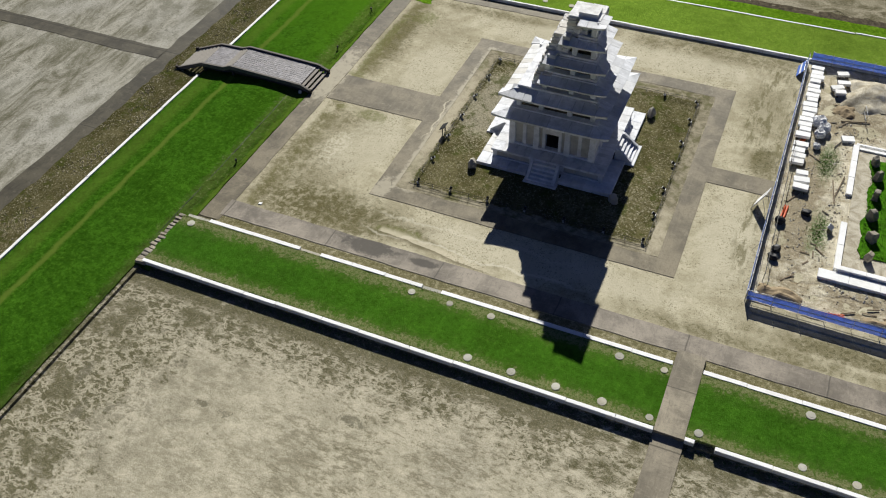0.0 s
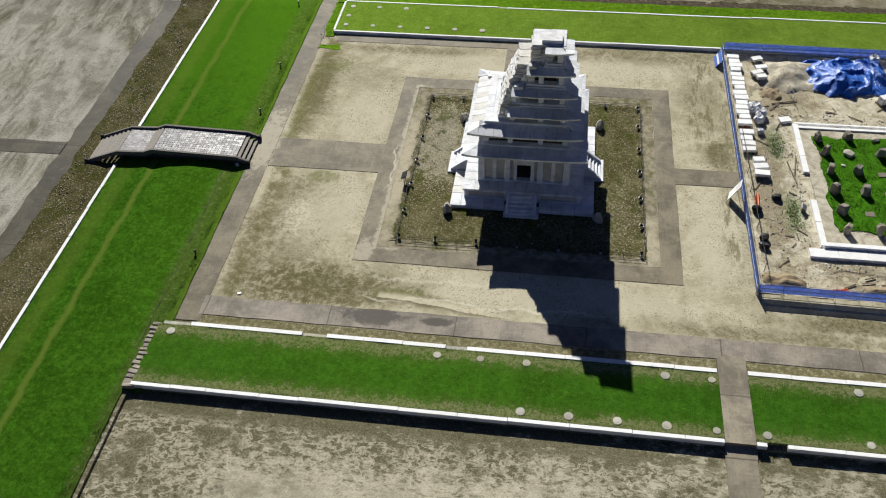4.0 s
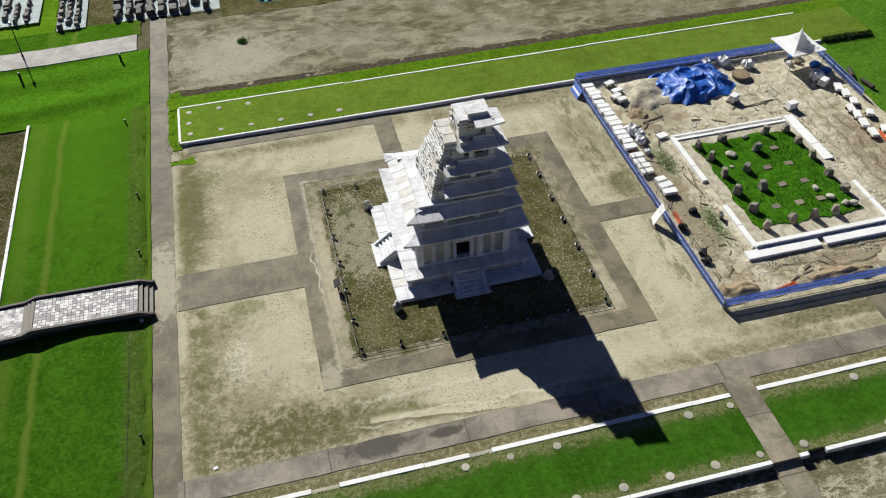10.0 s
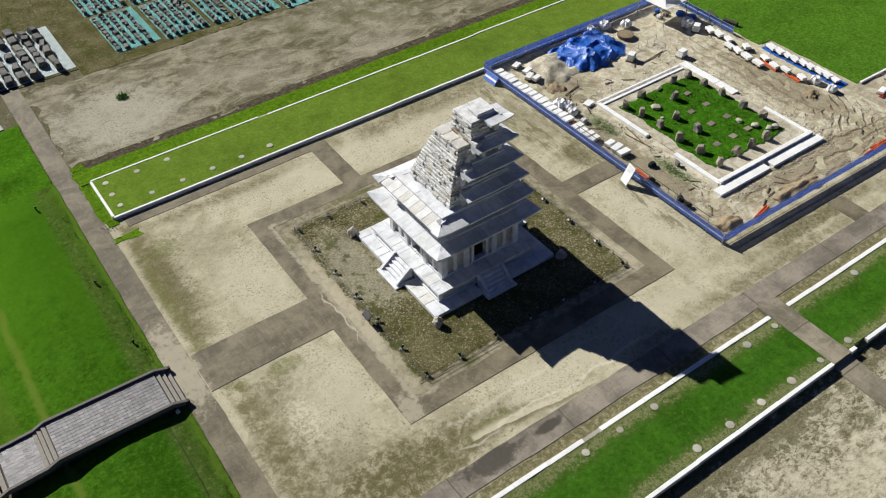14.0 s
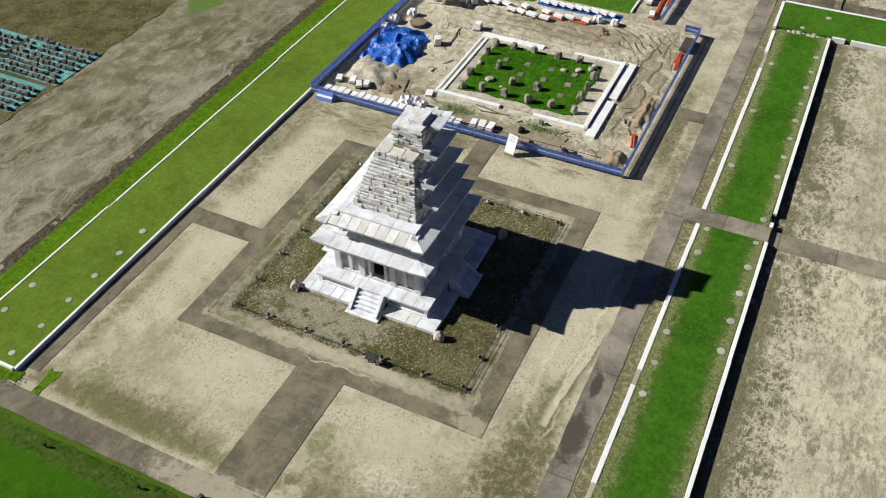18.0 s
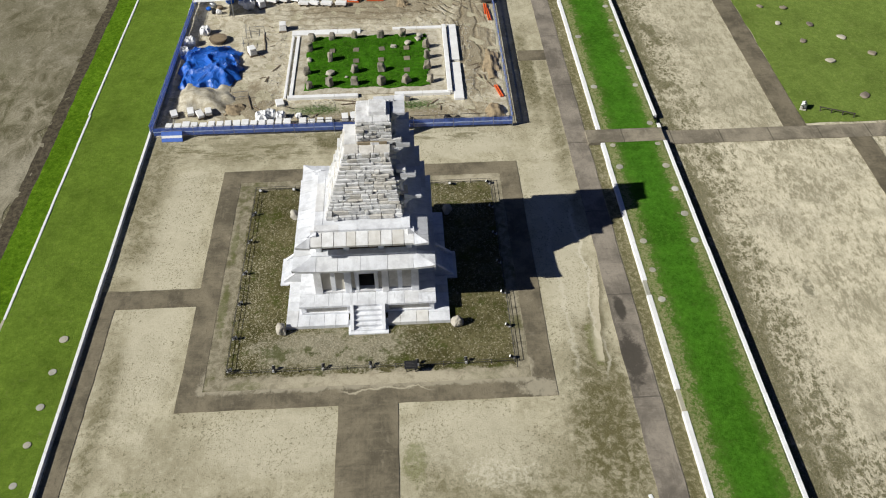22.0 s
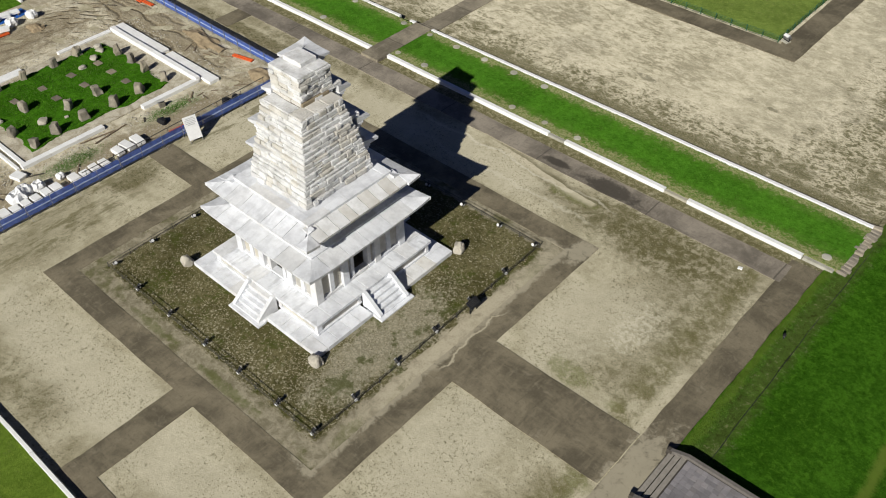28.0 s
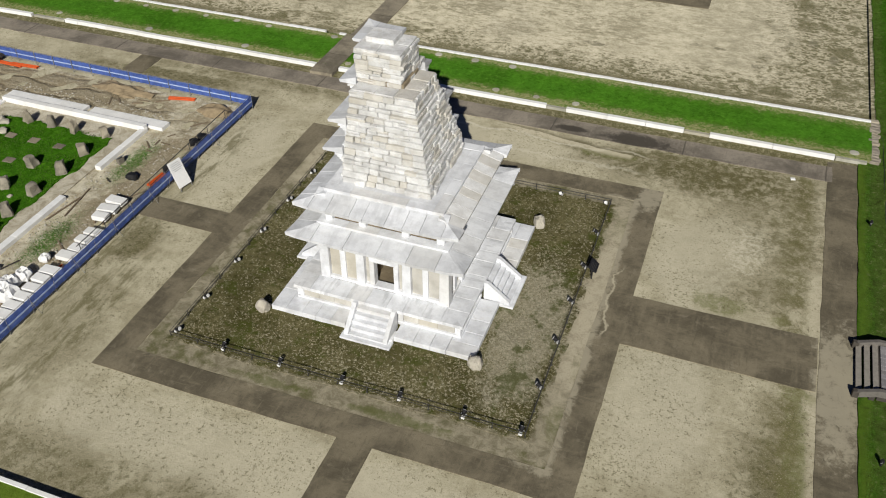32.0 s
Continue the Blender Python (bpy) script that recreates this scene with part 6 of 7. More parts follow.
for y in (BY0, BY1):
    for (xa, za), (xb, zb) in zip(((-25.75, 0.42), (-26.85, 0.86), (-35.1, 1.1), (-36.0, 0.74), (-38.7, 0.62)), ((-26.85, 0.86), (-35.1, 1.1), (-36.0, 0.74), (-38.7, 0.62), (-42.3, -0.78))):
        bm = bmesh.new()
        vs = []
        for x, z in ((xa, za), (xb, zb)):
            for dy, dz in ((-0.11, -0.42), (0.11, -0.42), (0.11, 0.0), (-0.11, 0.0)):
                vs.append(bm.verts.new((x, y + dy, z + dz)))
        for f in ((0, 1, 2, 3), (7, 6, 5, 4), (0, 4, 5, 1), (1, 5, 6, 2), (2, 6, 7, 3), (3, 7, 4, 0)):
            bm.faces.new([vs[i] for i in f])
        bmesh.ops.recalc_face_normals(bm, faces=bm.faces)
        part("side_beam", bm, BEAMWOOD, bridge)
    for x in (-26.6, -30.5, -34.9, -38.4):
        part("pier", boxed(x - 0.14, x + 0.14, y - 0.1, y + 0.1, height(x, y) - 0.1, 0.45, 0.02), DARKWOOD, bridge)
    for x in (-25.8, -42.2):
        part("end_post", boxed(x - 0.16, x + 0.16, y - 0.14, y + 0.14, height(x, y) - 0.05, 0.46 if x > -30 else -0.6, 0.02), DARKWOOD, bridge)
ob = tagged(part("junction_box", boxed(-0.14, 0.14, -0.1, 0.1, 0.0, 0.3, 0.015), LAMPWHITE), "small pale junction box beside the bridge", "junction box")
ob.matrix_basis = pose(-26.75, -2.55, 0.03)


# small path lights on the bank
def path_light(x, y, a, tall=0.28):
    base = thing("path_light", "short black path light in the grass", "path light", "path lights", (x, y, height(x, y) + 0.04, 0, 0, a))
    part("post", tube(bmesh.new(), (0, 0, -0.05), (0, 0, tall), 0.06, 8), BLACK, base)
    part("head", tube(bmesh.new(), (0, 0, tall), (0, 0, tall + 0.16), 0.12, 10, 0.08), BLACK, base)
    part("lens", tube(bmesh.new(), (0, 0, tall - 0.05), (0, 0, tall), 0.085, 8), LAMPWHITE, base)


for x, y, a in ((-27.2, 14.2, 0), (-28.5, 27.0, 40), (-26.75, -14.2, 80), (-27.0, 1.9 + 4.0, 0)):
    path_light(x, y, a)
for x, y in ((-40.3, 39.6), (-29.2, 40.2)):
    base = thing("bollard", "dark timber bollard at the lane's edge", "bollard", "bollards", (x, y, height(x, y)))
    part("post", tube(bmesh.new(), (0, 0, -0.1), (0, 0, 1.0), 0.14, 8, 0.12), BLACK, base)
    part("cap", tube(bmesh.new(), (0, 0, 1.0), (0, 0, 1.06), 0.15, 8, 0.1), BLACK, base)
pole = thing("lamp_post", "tall dark lamp post beside the concrete lane", "lamp post", at=(-40.6, 44.9, 0.1))
part("shaft", tube(bmesh.new(), (0, 0, -0.3), (0, 0, 4.0), 0.075, 8, 0.05), BLACK, pole)
part("base_flange", tube(bmesh.new(), (0, 0, -0.1), (0, 0, 0.25), 0.16, 8, 0.1), BLACK, pole)
part("lamp_head", tube(bmesh.new(), (0, 0, 4.0), (0, 0, 4.35), 0.2, 10, 0.12), LAMPWHITE, pole, "white lamp head")

# sapling on the bare field
shrub = thing("shrub", "small bright green shrub on bare earth", "shrub", at=(-15.2, 40.9, 0.0))
part("stem", tube(bmesh.new(), (0, 0, -0.1), (0.1, 0.05, 1.0), 0.04, 6, 0.015), WOOD, shrub)
bm = bmesh.new()
for i in range(260):
    p = Vector((rnd.gauss(0, 0.28), rnd.gauss(0, 0.22), 0.08 + abs(rnd.gauss(0.05, 0.12))))
    q = Matrix.Translation(p) @ Euler((rnd.uniform(0, 6), rnd.uniform(0, 6), rnd.uniform(0, 6))).to_matrix().to_4x4()
    bm.faces.new([bm.verts.new(q @ Vector(c)) for c in ((-0.12, 0, 0), (0, 0.06, 0), (0.14, 0, 0), (0, -0.06, 0))])
part("leaves", bm, LEAF, shrub)


# ---- the fenced work site ----
sheet("dug_ground", 19.25, 48.2, -13.6, 21.1, DIGGING, 0.03, "churned yellow earth of the work site", "ground", 0.45, rag=0.05, lump=0.07, skirt=0.1, flat=0.0)
sheet("access_track", 48.2, 75.0, -18.5, -5.4, TRACK, 0.02, "pale sandy access track with wheel ruts", "ground", 0.8, rag=0.2, lump=0.05, skirt=0.1, flat=0.0)
sheet("lawn", 47.9, 50.3, 6.6, 21.1, GRASS_SITE, 0.056, "bright lawn behind the site fence", "grass", 1.0, rag=0.1, lump=0.04, skirt=0.1, flat=0.0)


def site_fence(a, b, n, label, brace=True, z=0.0):
    a, b = Vector((*a, 0)), Vector((*b, 0))
    way = (b - a).normalized()
    deg = math.degrees(math.atan2(way.y, way.x))
    base = thing("site_fence", label, "fence", "site fences", (a.x, a.y, z, 0, 0, deg))
    step = (b - a).length / n
    for i in range(n):
        x0, x1 = i * step + 0.02, (i + 1) * step - 0.02
        bm = bmesh.new()
        k = 7
        cols = []
        for j in range(k + 1):
            x = lerp(x0, x1, j / k)
            w = 0.02 * noise.noise((x * 1.7 + a.x, 3.0, 1.0)) + 0.012 * math.sin(x * 9)
            cols.append([bm.verts.new((x, w + d, zz + (0.02 * noise.noise((x, zz, a.y)) if zz > 1 else 0))) for d in (-0.008, 0.008) for zz in (0.3, 0.66, 1.16)])
        for p, q in zip(cols, cols[1:]):
            for i0, i1 in ((0, 1), (1, 2), (5, 4), (4, 3), (2, 5), (3, 0)):
                bm.faces.new((p[i0], q[i0], q[i1], p[i1]))
        panel = part("panel", bm, BLUE, base)
        part("band", boxed(x0 + 0.03, x1 - 0.03, -0.034, 0.034, 0.66, 0.75), BLUELIGHT, panel, "pale printed band")
    for i in range(n + 1):
        part("post", tube(bmesh.new(), (i * step, 0.05, -0.2), (i * step, 0.05, 1.32), 0.026), STEEL, base)
        if brace and i % 2 == 1:
            part("brace", tube(bmesh.new(), (i * step, 0.06, 1.0), (i * step + 0.1, -0.42, 0.02), 0.015), STEEL, base)
    for zz in (0.26, 1.18):
        part("rail", tube(bmesh.new(), (0, 0.09, zz), (n * step, 0.09, zz), 0.02), STEEL, base)


site_fence((19.15, 20.9), (18.95, -13.75), 18, "blue sheet site fence facing the pagoda court", True)
site_fence((18.95, -13.75), (47.9, -14.05), 15, "blue sheet site fence along the asphalt way", True)
site_fence((47.9, -14.05), (48.0, -12.3), 1, "short return of the blue site fence", False)
site_fence((46.9, 21.0), (19.5, 21.3), 14, "blue sheet site fence below the grass terrace", False)
site_fence((47.2, 9.9), (47.5, 19.6), 5, "blue sheet site fence behind the tent", False)
site_fence((49.0, -9.15), (60.6, -9.6), 6, "far blue site fence beside the access track", False)
# loose panel leaning at the corner
loose = thing("leaning_sheet", "blue fence panel with a pale stripe leaning at the corner", "fence sheet", at=(18.45, 19.1, 0.03, 0, 0, 90))
lean = Matrix.Rotation(radians(34), 4, "X")
panel = part("panel", boxed(-1.0, 1.0, -0.02, 0.02, 0, 1.0, 0.005, lean), SHEETBLUE, loose)
part("stripe", boxed(-0.97, 0.97, 0.021, 0.026, 0.36, 0.6, 0, lean), WHITE, panel, "pale printed stripe")
part("frame", boxed(-1.0, 1.0, -0.035, 0.035, 1.0, 1.05, 0.005, lean), STEEL, loose)

# standing notice board outside the fence
board = thing("notice_board", "white notice board leaning back on steel legs", "notice board", at=(17.75, -2.55, 0.02, 0, 0, -104))
lean = Matrix.Rotation(radians(-24), 4, "X")
face = part("panel", boxed(-0.55, 0.55, -0.03, 0.03, 0.25, 2.15, 0.01, lean), WHITE, board)
for k, w in enumerate((0.36, 0.42, 0.40, 0.42, 0.30)):
    part("text_bar", boxed(-w, w, -0.036, -0.031, 1.95 - 0.13 * k, 1.985 - 0.13 * k, 0, lean), STEEL, face)
for s in (-0.5, 0.5):
    part("leg", tube(bmesh.new(), (s, 0.0, 0), lean @ Vector((s, 0.03, 2.1)), 0.03), STEEL, board)
    part("stay", tube(bmesh.new(), lean @ Vector((s, 0.05, 1.6)), (s, 1.25, 0.0), 0.022), STEEL, board)

# restored kerb frame of the hall's base
def dressed(name, label, runs, z1, z0=0.0, category="kerb"):
    base = thing(name, label, category, "hall base stones")
    for x0, x1, y0, y1 in runs:
        along = (x1 - x0) > (y1 - y0)
        n = max(1, round(max(x1 - x0, y1 - y0) / 2.3))
        for i in range(n):
            if along:
                c = (lerp(x0, x1, i / n) + 0.008, lerp(x0, x1, (i + 1) / n) - 0.008, y0, y1)
            else:
                c = (x0, x1, lerp(y0, y1, i / n) + 0.008, lerp(y0, y1, (i + 1) / n) - 0.008)
            part("dressed_stone", boxed(*c, z0, z1 + rnd.uniform(-0.01, 0.01), 0.02), KERB, base)


dressed("hall_kerb", "new white granite kerb of the hall's base, facing the court", [(24.75, 25.25, 1.4, 8.6), (24.75, 25.25, -8.0, -2.3)], 0.34)
dressed("hall_step", "broad white granite step along the hall's base", [(23.7, 30.6, -9.35, -8.35), (31.1, 38.6, -9.35, -8.35)], 0.3)
dressed("hall_kerb", "upper white kerb above the broad step", [(24.9, 38.3, -8.22, -7.75)], 0.52)
dressed("hall_kerb", "low white kerb at the far side of the hall's base", [(25.3, 37.3, 8.1, 8.45), (25.0, 37.3, 8.75, 9.0)], 0.26)
dressed("hall_step", "broad white slabs beside the hall's base", [(37.5, 38.5, 1.4, 9.1)], 0.24)
dressed("hall_kerb", "white kerb at the back of the hall's base", [(38.0, 38.45, -7.7, -2.2)], 0.3)
sheet("hall_fill", 25.3, 38.0, -7.7, 8.0, FILL, 0.14, "pale levelled sand inside the hall's base", "ground", 0.5, rag=0.05, lump=0.04, skirt=0.2, flat=0.0)
sheet("hall_lawn", 26.4, 36.9, -6.0, 6.9, GRASS_DEEP, 0.22, "thick green grass over the hall's floor", "grass", 0.3, rag=0.35, lump=0.07, skirt=0.15, flat=0.0)
spots = [(26.5 + 10.3 * rng.random(), -6.0 + 12.8 * rng.random(), 0.2) for _ in range(4200)]
tufts("grass_tufts", spots, BLADE, "dense grass tufts among the column stones", 9, (0.05, 0.13))

STONES = [(26.75, 6.4), (29.52, 6.87), (34.14, 6.84), (36.36, 6.78), (36.49, 4.56), (36.54, 2.0), (36.44, -0.8), (36.59, -3.34), (34.12, -5.87), (31.9, -5.92), (29.76, -5.88),
          (27.14, -5.98), (27.19, -3.57), (27.03, -0.94), (27.13, 1.79), (27.1, 4.42), (31.9, 4.54), (29.47, 1.88), (29.5, -0.97)]
for i, (x, y) in enumerate(STONES):
    w, d, h = rnd.uniform(0.31, 0.41), rnd.uniform(0.28, 0.38), rnd.uniform(0.75, 1.0)
    bm = boxed(-w, w, -d, d, 0.0, h, 0.07)
    bmesh.ops.subdivide_edges(bm, edges=bm.edges[:], cuts=2, use_grid_fill=True)
    for v in bm.verts:
        p = v.co * 1.7 + Vector((7.0 * i, 3.0 * i, 0))
        k = 1 - 0.22 * v.co.z / h
        v.co = Vector((v.co.x * k, v.co.y * k, v.co.z)) + Vector((noise.noise(p), noise.noise(p + Vector((9, 0, 0))), 0.8 * noise.noise(p + Vector((0, 9, 0))) if v.co.z > 0.3 else 0)) * 0.16
    ob = tagged(part("column_stone", bm, COLUMNSTONE), "rough brown granite stump of a column stone on grass", "column stone", "column stones")
    ob.matrix_basis = pose(x, y, 0.16, rnd.uniform(-6, 6), rnd.uniform(-6, 6), rnd.uniform(0, 360))
for i, (x, y, s) in enumerate(((29.13, 4.39, 0.5), (31.92, 6.76, 0.36), (34.21, -2.32, 0.34), (34.8, -3.84, 0.42), (28.4, 2.7, 0.22), (35.6, -5.0, 0.4), (36.3, -5.2, 0.45))):
    ob = tagged(part("loose_stone", rock(90 + i, s, s * 0.75, s * 0.5, 0.25), PALESTONE), "loose pale granite stone lying on the grass", "stone", "loose stones")
    ob.matrix_basis = pose(x, y, 0.18, 0, 0, rnd.uniform(0, 360))
for x, y in ((33.8, 4.38), (31.61, 1.76), (33.88, 1.8), (31.66, -0.94), (33.9, -1.01), (29.45, -3.66), (31.78, -3.7), (33.93, -3.7)):
    bm = boxed(-0.4, 0.4, -0.32, 0.32, 0.0, 0.07, 0.03)
    for v in bm.verts:
        v.co.x += 0.07 * noise.noise((v.co.x * 3 + x, v.co.y * 3, y))
        v.co.y += 0.07 * noise.noise((v.co.y * 3 + y, v.co.x * 3, x))
    ob = tagged(part("foundation_pad", bm, PADSTONE), "flat worn foundation stone flush with the grass", "foundation stone", "foundation stones")
    ob.matrix_basis = pose(x, y, 0.21, 0, 0, rnd.uniform(-8, 8))


spots = [(22.9 + 0.5 * rng.normal(), 5.4 + 1.2 * rng.normal(), 0.03) for _ in range(750)] + [(23.3 + 0.4 * rng.normal(), -4.2 + 1.2 * rng.normal(), 0.03) for _ in range(750)] + [(20.2 + 0.25 * rng.normal(), rng.uniform(-12, 20), 0.03) for _ in range(260)]
tufts("weeds", spots, SITEWEED, "green weeds on the dug ground", 19, (0.04, 0.09))


# white cut stones waiting on timber bearers
def cut_stone(w, d, h):
    base = thing("cut_stone", "white cut granite block on timber bearers", "stone block", "stored blocks")
    part("block", boxed(-w / 2, w / 2, -d / 2, d / 2, 0.2, 0.2 + h, 0.014), KERB, base)
    for s in (-1, 1):
        part("bearer", boxed(s * w * 0.32 - 0.06, s * w * 0.32 + 0.06, -d / 2 - 0.08, d / 2 + 0.08, 0.0, 0.2, 0.008), WOOD, base)
    return base


KINDS = [cut_stone(1.2, 0.62, 0.28), cut_stone(1.1, 0.66, 0.24), cut_stone(1.3, 0.7, 0.3), cut_stone(1.0, 0.62, 0.34)]
store = [(20.35, 19.7 - 0.82 * k, 0) for k in range(15)] + [(20.3, 6.7 - 0.85 * k, 0) for k in range(4)]
store += [(20.9, 2.6, 6), (21.0, 1.7, 8), (21.1, 0.75, -4)]
store += [(22.7, 19.6, 20), (23.0, 18.0, 12), (22.5, 17.0, 25), (22.85, 16.2, 15)]
store += [(45.7, 12.0, 70), (45.8, 10.8, 75), (45.75, 9.3, 70), (44.75, 8.2, 80), (44.7, 7.0, 72), (46.0, 6.9, 66), (44.5, 5.5, 75), (44.3, 3.8, 80), (45.9, 4.1, 70), (45.3, 2.4, 75), (45.6, 1.1, 85), (45.7, -1.0, 70)]
store += [(48.3, 5.1 - 1.05 * k, 78) for k in range(9)]
store += [(61.0, -7.0, 10), (59.6, -7.0, -8), (58.4, -7.0, 6), (57.1, -6.9, 0), (55.9, -6.8, 8), (54.6, -6.7, -5), (53.4, -6.6, 4), (50.4, -7.7, 12), (62.6, -8.4, 0)]
for i, (x, y, a) in enumerate(store):
    src = KINDS[(i * 7 + i // 3) % 4]
    m = pose(x + rnd.uniform(-0.08, 0.08), y, 0.05, 0, 0, a + rnd.uniform(-3, 3))
    if i < 4:
        KINDS[i].matrix_basis = m
    else:
        copy_thing(src, m)
sheet("blue_ground_sheet", 47.55, 49.2, -4.4, 6.0, TARP, 0.075, "blue plastic sheet spread under stored stone blocks", "ground sheet", 0.25, rag=0.12, lump=0.05, skirt=0.05, flat=0.0)
# slabs stacked two high
for x, y, a in ((34.0, 13.1, 25), (39.05, 10.2, 5), (44.6, 13.2, 30)):
    base = thing("stone_stack", "stack of white cut stones on a pallet", "stone stack", "stored blocks", (x, y, 0.05, 0, 0, a))
    part("pallet", boxed(-0.6, 0.6, -0.45, 0.45, 0, 0.13, 0.01), WOOD, base)
    for k in range(3):
        part("slab", boxed(-0.52 + 0.04 * k, 0.5, -0.4, 0.38 - 0.03 * k, 0.135 + 0.24 * k, 0.365 + 0.24 * k, 0.02), KERB, base)
ob = tagged(part("stone_slab", boxed(-0.55, 0.55, -0.4, 0.4, 0.0, 0.28, 0.02), KERB), "single white granite slab lying beside the kerb", "stone slab")
ob.matrix_basis = pose(24.2, 9.3, 0.04, 0, 0, 15)


# blue tarpaulin over a spoil heap
def heap(cx, cy, rx, ry, h, step, crumple, seed, power=1.2):
    bm = bmesh.new()
    nx, ny = int(2.4 * rx / step), int(2.4 * ry / step)
    g = []
    for j in range(ny + 1):
        row = []
        for i in range(nx + 1):
            u, v = -1.2 + 2.4 * i / nx, -1.2 + 2.4 * j / ny
            x, y = u * rx, v * ry
            d = math.hypot(u, v) * (1 + 0.6 * noise.noise((u * 1.7, v * 1.7, seed)))
            z = h * max(0.0, 1 - d ** power) * (1 + 0.5 * noise.noise((u * 2.2, v * 2.2, seed + 5)))
            if d < 1.05:
                z += crumple * (1.3 * abs(noise.noise((x * 0.8 + 0.3 * y, y * 1.1, seed))) + 0.55 * abs(noise.noise((x * 2.0 + 4, y * 1.5 - x * 0.6, seed))) + 0.18 * noise.noise((x * 4, y * 4, seed))) + 0.03
            row.append((bm.verts.new((cx + x, cy + y, z)), d))
        g.append(row)
    for j in range(ny):
        for i in range(nx):
            c = (g[j][i], g[j][i + 1], g[j + 1][i + 1], g[j + 1][i])
            if min(q[1] for q in c) < 1.0:
                bm.faces.new([q[0] for q in c])
    bmesh.ops.delete(bm, geom=[v for v in bm.verts if not v.link_faces], context="VERTS")
    return bm


def ridge(x, y, seed):
    return (1 - min(1.0, 2.4 * abs(noise.noise((x, y, seed))))) ** 2


def draped(step):
    """A sheet thrown over a low heap: long sharp folds, torn outline, corners drawn out."""
    bm = bmesh.new()
    rx, ry = 5.8, 4.6
    nx, ny = int(2 * rx / step), int(2 * ry / step)
    g = []
    for j in range(ny + 1):
        row = []
        for i in range(nx + 1):
            x, y = -rx + 2 * rx * i / nx, -ry + 2 * ry * j / ny
            a = math.atan2(y, x)
            edge = 0.97 + 0.03 * math.sin(3 * a + 0.6) + 0.05 * math.sin(7 * a + 2.2) + 0.2 * noise.noise((math.cos(a) * 3.4, math.sin(a) * 3.4, 4.0))
            d = ((abs(x + 0.12 * y) / 4.25) ** 7 + (abs(y - 0.1 * x) / 3.2) ** 7) ** (1 / 7) / edge
            low = max(0.0, 1 - d)
            z = 0.85 * min(1.0, 2.2 * low) ** 0.8 * (0.72 + 0.5 * noise.noise((x * 0.33, y * 0.4, 2.0)))
            wx, wy = x + 0.9 * noise.noise((x * 0.4, y * 0.4, 7.0)), y + 0.9 * noise.noise((x * 0.4, y * 0.4, 9.0))
            z += min(1.0, 4 * low + 0.25) * (0.42 * ridge(wx * 0.34 + wy * 0.22, wy * 0.42 - wx * 0.2, 3.0) + 0.13 * ridge(wx * 0.9, wy * 0.5 + wx * 0.5, 5.0) + 0.05 * ridge(wx * 1.7 + wy, wy * 1.9, 6.0))
            row.append((bm.verts.new((x, y, z + 0.03)), d))
        g.append(row)
    for j in range(ny):
        for i in range(nx):
            c = (g[j][i], g[j][i + 1], g[j + 1][i + 1], g[j + 1][i])
            if max(q[1] for q in c) < 1.04:
                bm.faces.new([q[0] for q in c])
    bmesh.ops.delete(bm, geom=[v for v in bm.verts if not v.link_faces], context="VERTS")
    return bm


bm = draped(0.12)
ob = tagged(part("tarpaulin", bm, TARP), "crumpled glossy blue tarpaulin over a spoil heap", "tarpaulin")
ob.matrix_basis = pose(31.5, 17.2, 0.03, 0, 0, 4)
for x, y, rx, ry, h, lab in ((25.6, 17.2, 2.7, 2.9, 0.75, "heap of loose pale sand beside the tarpaulin"), (23.6, 13.8, 0.9, 0.9, 0.3, "low mound of sand"), (30.5, -12.6, 2.6, 0.8, 0.45, "long mound of dug earth along the fence"),
                             (21.4, -12.3, 1.6, 1.0, 0.5, "mound of dug clods in the fence corner"), (44.3, -3.4, 0.8, 0.6, 0.4, "small heap of dark rubble")):
    ob = tagged(part("soil_mound", heap(0, 0, rx, ry, h, 0.16, 0.03 if h == 0.75 else 0.12, x), FILL if h == 0.75 else SANDPILE), lab, "soil mound", "soil mounds")
    ob.matrix_basis = pose(x, y, 0.02)


# bulk bags
def bulk_bag(x, y, s, a, i):
    bm = bmesh.new()
    n = 20
    rings = []
    for z, r in ((0.0, 0.44), (0.12, 0.52), (0.38, 0.54), (0.6, 0.47), (0.72, 0.33), (0.66, 0.22), (0.56, 0.05)):
        ring_ = []
        for k in range(n):
            a = 6.283 * k / n
            sq = 1 / max(abs(math.cos(a)), abs(math.sin(a))) ** 0.55
            w = 1 + 0.22 * noise.noise((2.2 * math.cos(a) + i, 2.2 * math.sin(a), z * 3)) + 0.07 * math.sin(7 * a + i)
            ring_.append(bm.verts.new((r * sq * w * math.cos(a) * s, r * sq * w * math.sin(a) * s, s * (z * (1 + 0.35 * noise.noise((math.cos(a) + i, math.sin(a), 3.0)))))))
        rings.append(ring_)
    for p, q in zip(rings, rings[1:]):
        for k in range(n):
            bm.faces.new((p[k], p[(k + 1) % n], q[(k + 1) % n], q[k]))
    bm.faces.new(rings[0][::-1]), bm.faces.new(rings[-1])
    base = thing("bulk_bag", "sagging white woven bulk bag", "bag", "bulk bags", (x, y, 0.06, 0, 0, a))
    part("sack", bm, WHITE, base)
    for q in (-0.2, 0.2):
        part("loop", tube(bmesh.new(), (q * s, -0.2 * s, 0.66 * s), (q * s * 1.2, 0.2 * s, 0.76 * s), 0.03), WHITE, base)


